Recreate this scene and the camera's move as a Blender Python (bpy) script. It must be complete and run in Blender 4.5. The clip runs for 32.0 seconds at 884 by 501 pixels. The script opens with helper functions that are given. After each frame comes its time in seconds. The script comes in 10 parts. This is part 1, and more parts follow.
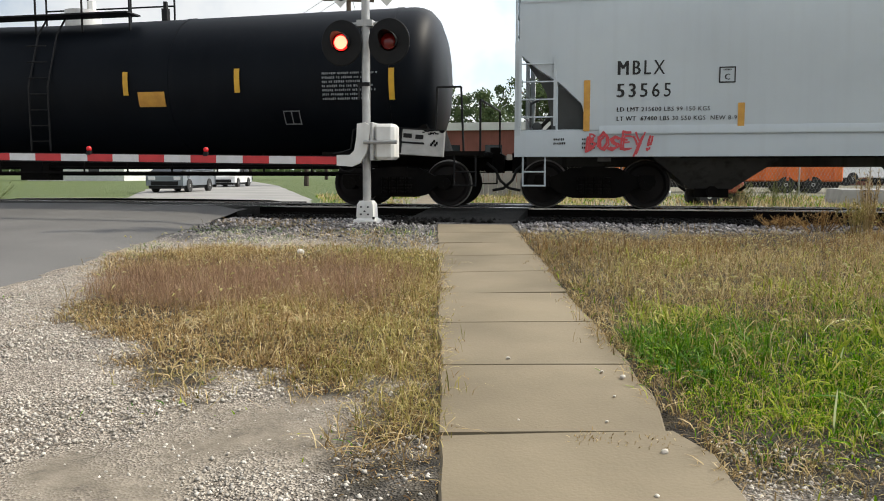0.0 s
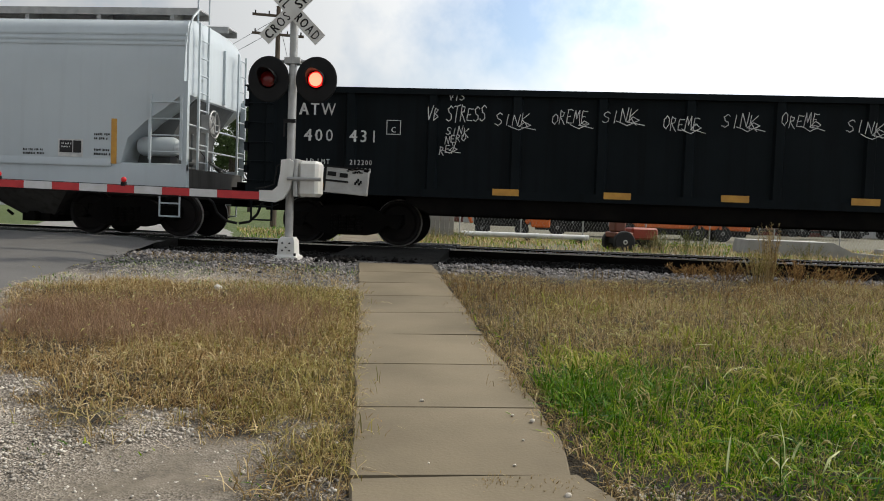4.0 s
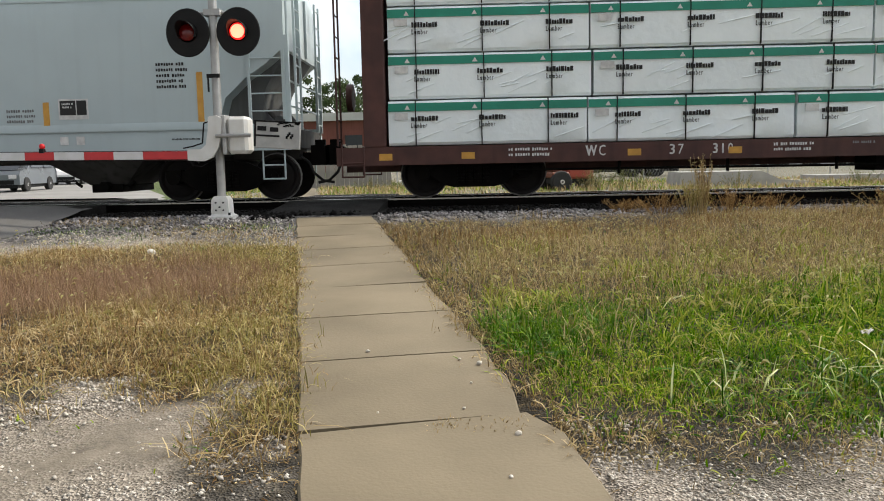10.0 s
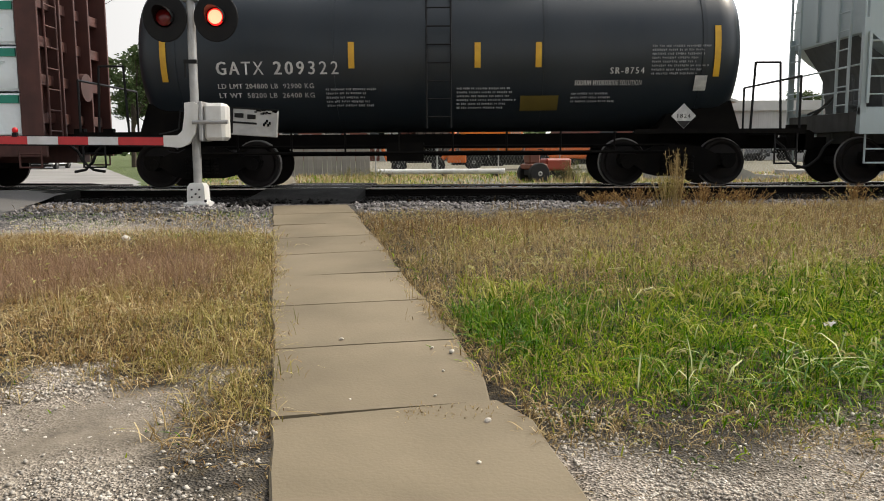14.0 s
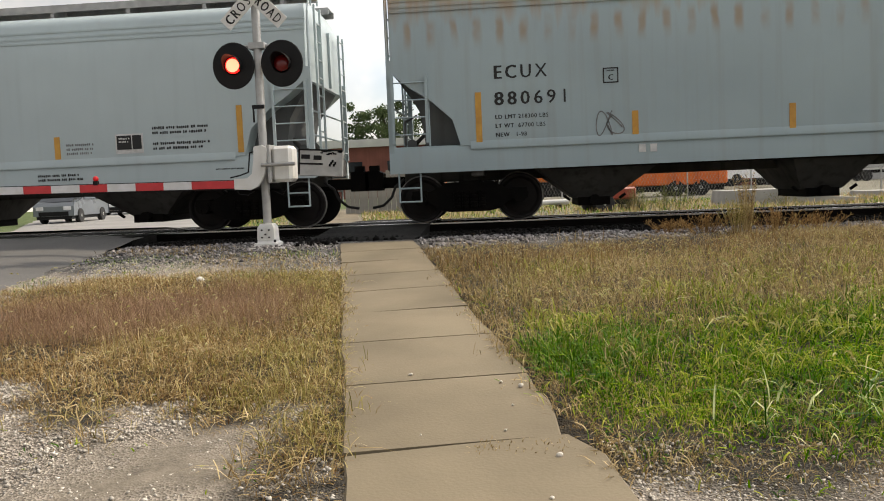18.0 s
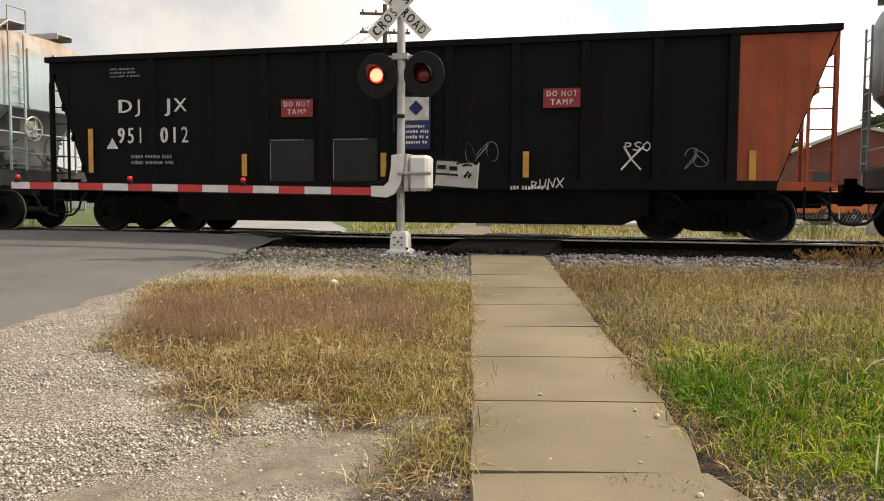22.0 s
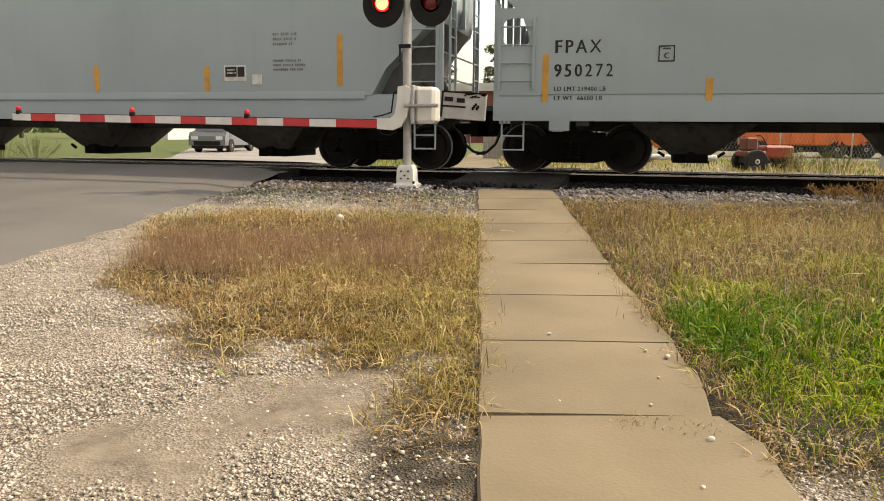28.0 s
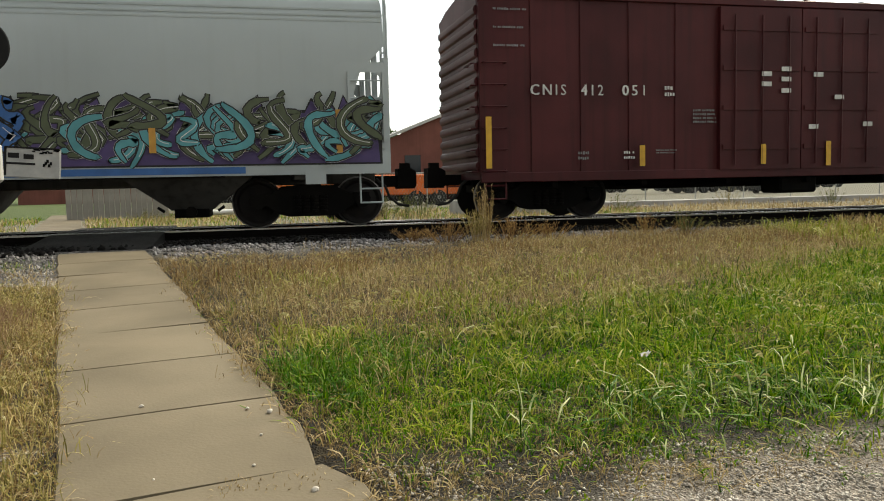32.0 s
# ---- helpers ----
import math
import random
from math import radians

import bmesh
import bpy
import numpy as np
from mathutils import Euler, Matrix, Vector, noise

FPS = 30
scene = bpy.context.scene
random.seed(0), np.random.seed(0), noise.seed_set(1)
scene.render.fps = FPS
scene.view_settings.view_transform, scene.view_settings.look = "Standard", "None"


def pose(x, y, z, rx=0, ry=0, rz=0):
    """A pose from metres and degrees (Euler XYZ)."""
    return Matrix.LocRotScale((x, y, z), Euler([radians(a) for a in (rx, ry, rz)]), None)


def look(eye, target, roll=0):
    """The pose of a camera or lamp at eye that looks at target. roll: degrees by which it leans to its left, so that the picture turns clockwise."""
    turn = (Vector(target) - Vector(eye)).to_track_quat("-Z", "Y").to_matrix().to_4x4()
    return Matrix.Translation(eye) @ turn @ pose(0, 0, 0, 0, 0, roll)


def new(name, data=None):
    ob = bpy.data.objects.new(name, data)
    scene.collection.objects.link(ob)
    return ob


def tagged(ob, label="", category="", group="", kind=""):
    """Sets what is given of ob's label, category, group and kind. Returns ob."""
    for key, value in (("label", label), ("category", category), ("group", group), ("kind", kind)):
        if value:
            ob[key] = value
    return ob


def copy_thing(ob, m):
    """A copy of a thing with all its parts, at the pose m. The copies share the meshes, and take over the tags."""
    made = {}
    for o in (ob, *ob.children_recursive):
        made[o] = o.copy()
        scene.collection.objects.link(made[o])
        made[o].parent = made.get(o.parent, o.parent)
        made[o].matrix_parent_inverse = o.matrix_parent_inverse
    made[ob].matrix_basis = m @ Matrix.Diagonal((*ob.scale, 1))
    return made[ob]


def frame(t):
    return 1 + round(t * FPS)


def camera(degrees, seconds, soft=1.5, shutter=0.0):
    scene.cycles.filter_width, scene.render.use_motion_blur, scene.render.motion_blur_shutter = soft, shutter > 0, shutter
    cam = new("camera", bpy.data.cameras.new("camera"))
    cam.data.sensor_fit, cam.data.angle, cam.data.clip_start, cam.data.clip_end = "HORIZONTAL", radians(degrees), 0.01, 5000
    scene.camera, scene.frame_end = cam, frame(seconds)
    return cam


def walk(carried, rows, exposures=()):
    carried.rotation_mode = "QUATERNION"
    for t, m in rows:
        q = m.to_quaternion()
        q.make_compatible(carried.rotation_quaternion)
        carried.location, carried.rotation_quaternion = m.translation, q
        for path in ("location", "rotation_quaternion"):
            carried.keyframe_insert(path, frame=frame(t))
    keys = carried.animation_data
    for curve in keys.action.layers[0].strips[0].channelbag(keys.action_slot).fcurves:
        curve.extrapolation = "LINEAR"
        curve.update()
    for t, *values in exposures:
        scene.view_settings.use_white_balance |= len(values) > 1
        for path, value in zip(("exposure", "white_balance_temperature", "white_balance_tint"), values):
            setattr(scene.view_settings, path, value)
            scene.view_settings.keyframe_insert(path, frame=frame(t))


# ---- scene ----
cam = camera(57.83, 32.0, soft=1.0)
PATH = [
    (0.0, -0.051, -0.015, 0.651, 84.50, -0.05, 11.50),
    (0.5, -0.054, -0.024, 0.651, 83.64, -0.10, 11.75),
    (1.0, -0.048, -0.030, 0.656, 83.06, -0.10, 11.83),
    (1.5, -0.043, -0.042, 0.656, 83.68, -0.39, 11.53),
    (2.0, -0.041, -0.067, 0.658, 85.56, -0.77, 10.79),
    (2.5, -0.031, -0.092, 0.660, 87.57, -1.06, 9.80),
    (3.0, -0.003, -0.110, 0.687, 88.13, -1.63, 9.29),
    (3.5, -0.000, -0.118, 0.692, 87.71, -1.98, 7.92),
    (4.0, -0.004, -0.098, 0.699, 87.26, -2.09, 6.15),
    (4.5, -0.005, -0.087, 0.689, 87.05, -2.52, 3.74),
    (6.5, -0.017, -0.033, 0.684, 86.78, -3.00, -3.71),
    (7.0, -0.027, 0.040, 0.675, 86.30, -1.85, -2.26),
    (7.5, -0.046, 0.115, 0.663, 85.96, -0.82, -0.48),
    (8.0, -0.050, 0.230, 0.646, 85.71, 0.15, 0.69),
    (8.5, -0.046, 0.220, 0.648, 85.63, 0.93, 1.41),
    (9.0, -0.040, 0.250, 0.642, 85.10, 1.80, 1.98),
    (9.5, -0.034, 0.190, 0.654, 84.53, 1.65, 2.41),
    (10.0, 0.009, -0.019, 0.672, 83.69, 1.19, 1.68),
    (10.5, 0.027, -0.077, 0.673, 83.42, 0.96, 1.07),
    (11.0, 0.023, -0.071, 0.673, 83.34, 0.42, 1.01),
    (11.5, 0.027, -0.052, 0.680, 83.19, 0.18, 1.10),
    (12.0, 0.022, -0.037, 0.680, 83.13, -0.30, 1.17),
    (12.5, 0.027, -0.043, 0.680, 83.12, -0.20, 0.89),
    (13.0, 0.027, -0.053, 0.674, 83.17, -0.15, 0.53),
    (13.5, 0.035, -0.061, 0.675, 83.06, 0.10, 0.31),
    (14.0, 0.036, -0.068, 0.675, 82.96, 0.33, 0.21),
    (14.5, 0.036, -0.072, 0.676, 82.83, 0.65, 0.27),
    (16.5, 0.041, -0.126, 0.678, 83.61, 1.31, 1.43),
    (17.0, 0.042, -0.132, 0.684, 84.08, 1.75, 2.09),
    (17.5, 0.038, -0.118, 0.685, 84.65, 2.11, 3.16),
    (18.0, 0.033, -0.104, 0.688, 85.44, 2.35, 4.68),
    (18.5, 0.025, -0.079, 0.691, 86.45, 2.49, 6.68),
    (19.0, -0.001, -0.079, 0.680, 87.39, 1.71, 8.98),
    (19.5, -0.010, -0.065, 0.691, 87.44, 1.49, 11.03),
    (20.0, -0.024, -0.061, 0.693, 87.27, 1.04, 12.17),
    (20.5, -0.031, -0.052, 0.691, 87.08, 0.57, 12.69),
    (21.0, -0.033, -0.040, 0.692, 86.82, 0.37, 13.07),
    (21.5, -0.037, -0.032, 0.690, 86.63, -0.00, 13.44),
    (22.0, -0.046, -0.020, 0.688, 86.55, -0.37, 13.91),
    (22.5, -0.045, -0.012, 0.690, 86.59, -0.57, 14.38),
    (23.0, -0.039, -0.018, 0.699, 86.50, -0.47, 14.97),
    (23.5, -0.042, -0.007, 0.704, 85.86, 0.41, 16.13),
    (24.0, -0.033, 0.043, 0.719, 85.24, 2.14, 18.53),
    (24.5, -0.042, 0.101, 0.733, 84.87, 3.07, 19.47),
    (25.0, -0.039, 0.143, 0.738, 86.54, 3.05, 19.38),
    (25.5, -0.059, 0.132, 0.732, 88.16, 2.18, 18.42),
    (27.5, -0.099, 0.150, 0.709, 83.95, -0.02, 15.96),
    (28.0, -0.084, 0.088, 0.713, 81.69, -0.46, 14.37),
    (28.3, -0.049, 0.110, 0.706, 82.24, -0.07, 7.83),
    (28.6, 0.015, 0.050, 0.716, 83.24, -0.73, -3.99),
    (28.9, 0.040, -0.005, 0.747, 83.89, -0.07, -14.78),
    (29.0, 0.058, 0.043, 0.733, 84.20, 0.13, -18.15),
    (29.2, 0.072, 0.063, 0.723, 84.83, 0.70, -24.40),
    (29.5, 0.123, 0.046, 0.725, 85.30, 1.02, -37.21),
    (29.8, 0.104, 0.091, 0.730, 85.91, -0.50, -52.61),
    (30.0, 0.098, 0.104, 0.759, 86.48, -1.18, -58.34),
    (30.4, 0.092, 0.067, 0.748, 87.27, 0.67, -62.36),
    (30.7, 0.092, 0.030, 0.772, 87.31, 0.92, -55.57),
    (31.0, 0.046, 0.016, 0.742, 87.78, 2.51, -38.77),
    (31.4, 0.027, 0.091, 0.696, 87.04, 2.24, -24.21),
    (31.7, 0.019, 0.182, 0.689, 86.23, 1.85, -17.70),
    (32.0, 0.008, 0.219, 0.692, 85.41, 1.25, -13.53),
]
walk(cam, [(t, pose(x, y, z, rx, ry, rz)) for t, x, y, z, rx, ry, rz in PATH],
     exposures=[(0.0, -0.38, 6350, 8), (2.0, -0.42, 6350, 8), (3.0, -0.87, 6350, 8), (4.2, -0.95, 6350, 8), (6.8, -0.72, 6400, 8), (10.0, -0.49, 6450, 9), (14.0, -0.52, 6650, 10), (17.0, -0.12, 6600, 10), (18.0, -0.52, 6850, 11), (19.0, -0.49, 7150, 12), (22.0, -0.39, 7250, 12), (26.0, -0.52, 7400, 12), (27.6, -0.25, 8000, 13), (28.2, -0.22, 7800, 12), (29.0, -0.27, 7300, 9), (29.6, -0.37, 6700, 5), (30.1, -0.57, 6500, 5), (30.5, -1.29, 6300, 3), (31.0, -2.09, 6200, 1), (31.4, -1.59, 6500, 1), (31.8, -0.89, 7000, 2), (32.0, -0.61, 6900, 4)])

# ---- sky and sun ----
RAIL_Y, TRACK_Y = 15.41, 16.13          # near rail, track centre line
world = bpy.data.worlds.new("sky")
scene.world = world
world.use_nodes = True
wn, wl = world.node_tree.nodes, world.node_tree.links
wn.clear()
sky = wn.new("ShaderNodeTexSky")
sky.sky_type, sky.sun_disc, sky.sun_elevation, sky.sun_rotation = "NISHITA", False, radians(46), radians(60)
sky.dust_density = 2.0
clouds = wn.new("ShaderNodeTexNoise")
clouds.inputs["Scale"].default_value, clouds.inputs["Detail"].default_value, clouds.inputs["Roughness"].default_value = 2.6, 7, 0.6
cramp = wn.new("ShaderNodeValToRGB")
cramp.color_ramp.elements[0].position, cramp.color_ramp.elements[1].position = 0.36, 0.55
cramp.color_ramp.elements[0].color, cramp.color_ramp.elements[1].color = (0.06, 0.06, 0.06, 1), (1, 1, 1, 1)
gain = wn.new("ShaderNodeMix")
gain.data_type, gain.blend_type = "RGBA", "MULTIPLY"
gain.inputs["Factor"].default_value = 1.0
gain.inputs[7].default_value = (0.15, 0.15, 0.15, 1)
veil = wn.new("ShaderNodeMix")
veil.data_type = "RGBA"
veil.inputs[7].default_value = (1.0, 1.0, 1.0, 1)
back, wout = wn.new("ShaderNodeBackground"), wn.new("ShaderNodeOutputWorld")
wl.new(sky.outputs["Color"], gain.inputs[6])
wl.new(clouds.outputs["Fac"], cramp.inputs["Fac"])
wl.new(cramp.outputs["Color"], veil.inputs["Factor"])
wl.new(gain.outputs[2], veil.inputs[6])
# hazy sky: pale along the whole horizon, and a glow of thin cloud around the hidden sun
here = wn.new("ShaderNodeTexCoord")
toward = wn.new("ShaderNodeVectorMath")
toward.operation = "DOT_PRODUCT"
toward.inputs[1].default_value = (math.sin(radians(60)) * math.cos(radians(46)), math.cos(radians(60)) * math.cos(radians(46)), math.sin(radians(46)))
swell = wn.new("ShaderNodeMapRange")
swell.interpolation_type = "SMOOTHSTEP"
swell.inputs["From Min"].default_value, swell.inputs["From Max"].default_value = 0.1, 1.0
swell.inputs["To Min"].default_value, swell.inputs["To Max"].default_value = 0.27, 3.0
upward = wn.new("ShaderNodeSeparateXYZ")
low = wn.new("ShaderNodeMapRange")
low.interpolation_type = "SMOOTHERSTEP"
low.inputs["From Min"].default_value, low.inputs["From Max"].default_value = 0.0, 0.75
low.inputs["To Min"].default_value, low.inputs["To Max"].default_value = 0.98, 0.0
glow_sum = wn.new("ShaderNodeMath")
glow_sum.operation = "ADD"
wl.new(here.outputs["Generated"], toward.inputs[0])
wl.new(here.outputs["Generated"], upward.inputs["Vector"])
wl.new(upward.outputs["Z"], low.inputs["Value"])
wl.new(toward.outputs["Value"], swell.inputs["Value"])
wl.new(swell.outputs["Result"], glow_sum.inputs[0])
wl.new(low.outputs["Result"], glow_sum.inputs[1])
wl.new(glow_sum.outputs[0], back.inputs["Strength"])
wl.new(veil.outputs[2], back.inputs["Color"])
wl.new(back.outputs["Background"], wout.inputs["Surface"])
sun = new("sun", bpy.data.lights.new("sun", "SUN"))
sun.data.energy, sun.data.angle, sun.data.color = 4.6, radians(1.5), (1.0, 0.90, 0.74)
sun.matrix_world = look((0, 0, 60), (-math.sin(radians(60)) * math.cos(radians(46)), -math.cos(radians(60)) * math.cos(radians(46)), 60 - math.sin(radians(46))))


# ---- materials ----
def rgba(c, k=1.0):
    return (c[0] * k, c[1] * k, c[2] * k, 1)


def paint(name, c1, c2=None, rough=0.55, metal=0.0, s1=1.5, s2=40.0, bump=0.15, streak=0.0, dirt=None, glow=0.0, spread=0.12, spec=0.5):
    """A surface with broad and fine variation, runs down its side where streak is set, and a fine relief."""
    m = bpy.data.materials.new(name)
    m.use_nodes = True
    n, l = m.node_tree.nodes, m.node_tree.links
    p = n["Principled BSDF"]
    c2 = c2 or tuple(v * 0.8 for v in c1)
    tc = n.new("ShaderNodeTexCoord")
    broad = n.new("ShaderNodeTexNoise")
    broad.inputs["Scale"].default_value, broad.inputs["Detail"].default_value = s1, 5
    l.new(tc.outputs["Object"], broad.inputs["Vector"])
    fine = n.new("ShaderNodeTexNoise")
    fine.inputs["Scale"].default_value, fine.inputs["Detail"].default_value = s2, 3
    l.new(tc.outputs["Object"], fine.inputs["Vector"])
    r1 = n.new("ShaderNodeMapRange")
    r1.inputs["From Min"].default_value, r1.inputs["From Max"].default_value = 0.35, 0.65
    l.new(broad.outputs["Fac"], r1.inputs["Value"])
    mix = n.new("ShaderNodeMix")
    mix.data_type = "RGBA"
    mix.inputs[6].default_value, mix.inputs[7].default_value = rgba(c1), rgba(c2)
    l.new(r1.outputs["Result"], mix.inputs["Factor"])
    col = mix.outputs[2]
    if streak:
        mp = n.new("ShaderNodeMapping")
        mp.inputs["Scale"].default_value = (3.0, 3.0, 0.12)
        l.new(tc.outputs["Object"], mp.inputs["Vector"])
        st = n.new("ShaderNodeTexNoise")
        st.inputs["Scale"].default_value, st.inputs["Detail"].default_value = 2.2, 4
        l.new(mp.outputs["Vector"], st.inputs["Vector"])
        r2 = n.new("ShaderNodeMapRange")
        r2.inputs["From Min"].default_value, r2.inputs["From Max"].default_value, r2.inputs["To Max"].default_value = 0.5, 0.75, streak
        l.new(st.outputs["Fac"], r2.inputs["Value"])
        m2 = n.new("ShaderNodeMix")
        m2.data_type = "RGBA"
        m2.inputs[7].default_value = rgba(dirt or tuple(v * 0.4 for v in c1))
        l.new(r2.outputs["Result"], m2.inputs["Factor"])
        l.new(col, m2.inputs[6])
        col = m2.outputs[2]
    info = n.new("ShaderNodeNewGeometry")
    oi = n.new("ShaderNodeObjectInfo")
    add = n.new("ShaderNodeMath")
    add.operation = "ADD"
    l.new(info.outputs["Random Per Island"], add.inputs[0])
    l.new(oi.outputs["Random"], add.inputs[1])
    add2 = n.new("ShaderNodeMath")
    add2.operation = "ADD"
    l.new(add.outputs[0], add2.inputs[0])
    l.new(fine.outputs["Fac"], add2.inputs[1])
    r3 = n.new("ShaderNodeMapRange")
    r3.inputs["From Min"].default_value, r3.inputs["From Max"].default_value = 0.3, 2.2
    r3.inputs["To Min"].default_value, r3.inputs["To Max"].default_value = 1 - spread, 1 + spread
    l.new(add2.outputs[0], r3.inputs["Value"])
    hv = n.new("ShaderNodeHueSaturation")
    l.new(col, hv.inputs["Color"])
    l.new(r3.outputs["Result"], hv.inputs["Value"])
    l.new(hv.outputs["Color"], p.inputs["Base Color"])
    p.inputs["Metallic"].default_value = metal
    p.inputs["Specular IOR Level"].default_value = spec
    r4 = n.new("ShaderNodeMapRange")
    r4.inputs["To Min"].default_value, r4.inputs["To Max"].default_value = max(0.02, rough - 0.12), min(1.0, rough + 0.12)
    l.new(broad.outputs["Fac"], r4.inputs["Value"])
    l.new(r4.outputs["Result"], p.inputs["Roughness"])
    if bump:
        bp = n.new("ShaderNodeBump")
        bp.inputs["Strength"].default_value, bp.inputs["Distance"].default_value = bump, 0.01
        l.new(fine.outputs["Fac"], bp.inputs["Height"])
        l.new(bp.outputs["Normal"], p.inputs["Normal"])
    if glow:
        p.inputs["Emission Color"].default_value, p.inputs["Emission Strength"].default_value = rgba(c1), glow
    return m


def leafy(name, cols, rough=0.6, spread=0.25, patch=0.6, spec=0.10):
    """Blades and leaves: each island takes one of several colours, patch by patch, and lets light through."""
    m = bpy.data.materials.new(name)
    m.use_nodes = True
    n, l = m.node_tree.nodes, m.node_tree.links
    p = n["Principled BSDF"]
    g = n.new("ShaderNodeNewGeometry")
    tc = n.new("ShaderNodeTexCoord")
    no = n.new("ShaderNodeTexNoise")
    no.inputs["Scale"].default_value, no.inputs["Detail"].default_value = patch, 3
    l.new(tc.outputs["Object"], no.inputs["Vector"])
    mx = n.new("ShaderNodeMath")
    mx.operation = "MULTIPLY_ADD"
    mx.inputs[1].default_value, mx.inputs[2].default_value = 0.78, -0.16
    l.new(g.outputs["Random Per Island"], mx.inputs[0])
    ad = n.new("ShaderNodeMath")
    ad.operation = "MULTIPLY_ADD"
    ad.inputs[1].default_value = 0.6
    l.new(no.outputs["Fac"], ad.inputs[0])
    l.new(mx.outputs[0], ad.inputs[2])
    cr = n.new("ShaderNodeValToRGB")
    e = cr.color_ramp.elements
    e[0].position, e[0].color = 0.1, rgba(cols[0])
    e[1].position, e[1].color = 0.85, rgba(cols[-1])
    for i, c in enumerate(cols[1:-1]):
        k = e.new(0.1 + 0.75 * (i + 1) / (len(cols) - 1))
        k.color = rgba(c)
    l.new(ad.outputs[0], cr.inputs["Fac"])
    l.new(cr.outputs["Color"], p.inputs["Base Color"])
    p.inputs["Roughness"].default_value = rough
    p.inputs["Specular IOR Level"].default_value = spec
    tr = n.new("ShaderNodeBsdfTranslucent")
    l.new(cr.outputs["Color"], tr.inputs["Color"])
    ms = n.new("ShaderNodeMixShader")
    ms.inputs["Fac"].default_value = 0.28
    l.new(p.outputs["BSDF"], ms.inputs[1])
    l.new(tr.outputs["BSDF"], ms.inputs[2])
    l.new(ms.outputs["Shader"], n["Material Output"].inputs["Surface"])
    return m


HOP_A = paint("hopper_grey", (0.53, 0.585, 0.615), (0.475, 0.525, 0.555), 0.42, s1=0.5, s2=60, bump=0.05, streak=0.10, dirt=(0.30, 0.31, 0.31), spread=0.04)
HOP_B = paint("hopper_bluegrey", (0.325, 0.395, 0.432), (0.285, 0.35, 0.385), 0.42, s1=0.5, s2=60, bump=0.05, streak=0.10, dirt=(0.235, 0.26, 0.265), spread=0.04)
HOP_C = paint("hopper_pale", (0.43, 0.475, 0.487), (0.378, 0.42, 0.43), 0.42, s1=0.4, s2=60, bump=0.05, streak=0.10, dirt=(0.30, 0.295, 0.28), spread=0.04)
HOP_M = paint("hopper_midgrey", (0.455, 0.538, 0.555), (0.41, 0.483, 0.50), 0.42, s1=0.5, s2=60, bump=0.05, streak=0.10, dirt=(0.27, 0.29, 0.295), spread=0.04)
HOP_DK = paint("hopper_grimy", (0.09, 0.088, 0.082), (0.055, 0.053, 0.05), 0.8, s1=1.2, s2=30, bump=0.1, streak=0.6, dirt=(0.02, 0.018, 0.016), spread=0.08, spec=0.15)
BLACK_CAR = paint("gondola_black", (0.0055, 0.0085, 0.0105), (0.009, 0.0125, 0.015), 0.62, s1=0.8, s2=40, bump=0.1, streak=0.5, dirt=(0.003, 0.003, 0.003), spread=0.1, spec=0.09)
RUSTY_BLACK = paint("gondola_black_rusty", (0.0045, 0.006, 0.0072), (0.007, 0.0085, 0.0095), 0.65, s1=1.2, s2=40, bump=0.15, streak=0.7, dirt=(0.016, 0.009, 0.006), spread=0.12, spec=0.09)
TANK_BLACK = paint("tank_black", (0.0028, 0.0042, 0.0068), (0.005, 0.0068, 0.010), 0.5, s1=0.7, s2=40, bump=0.05, streak=0.4, dirt=(0.008, 0.009, 0.011), spread=0.06, spec=0.11)
TANK_SLATE = paint("tank_slate", (0.016, 0.023, 0.030), (0.024, 0.031, 0.038), 0.40, s1=0.7, s2=40, bump=0.05, streak=0.5, dirt=(0.024, 0.028, 0.032), spread=0.08, spec=0.45)
TANK_WHITE = paint("tank_white", (0.62, 0.62, 0.60), (0.5, 0.5, 0.48), 0.45, s1=0.7, bump=0.05, streak=0.4, dirt=(0.2, 0.18, 0.15), spread=0.06)
TANK_GREY = paint("tank_grey", (0.035, 0.042, 0.05), (0.05, 0.058, 0.066), 0.35, metal=0.0, s1=0.7, bump=0.05, streak=0.4, dirt=(0.05, 0.05, 0.05), spread=0.06)
MAROON = paint("boxcar_maroon", (0.079, 0.0135, 0.016), (0.050, 0.0085, 0.0108), 0.5, s1=0.8, s2=50, bump=0.1, streak=0.5, dirt=(0.029, 0.007, 0.008), spread=0.08, spec=0.24)
BROWN = paint("boxcar_brown", (0.050, 0.026, 0.024), (0.035, 0.02, 0.02), 0.65, s1=0.8, s2=50, bump=0.1, streak=0.5, spread=0.08)
CENTERBEAM = paint("centerbeam_brown", (0.088, 0.031, 0.024), (0.056, 0.022, 0.018), 0.65, s1=2, s2=40, bump=0.15, streak=0.5, spread=0.1)
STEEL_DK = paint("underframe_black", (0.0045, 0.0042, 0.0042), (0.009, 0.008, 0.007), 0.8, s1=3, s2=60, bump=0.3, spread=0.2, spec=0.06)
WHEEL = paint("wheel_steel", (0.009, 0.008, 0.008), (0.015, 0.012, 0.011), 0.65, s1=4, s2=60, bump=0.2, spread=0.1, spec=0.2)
TREAD = paint("wheel_tread", (0.26, 0.25, 0.24), (0.17, 0.16, 0.155), 0.5, metal=0.2, s1=5, bump=0.05, spread=0.05)
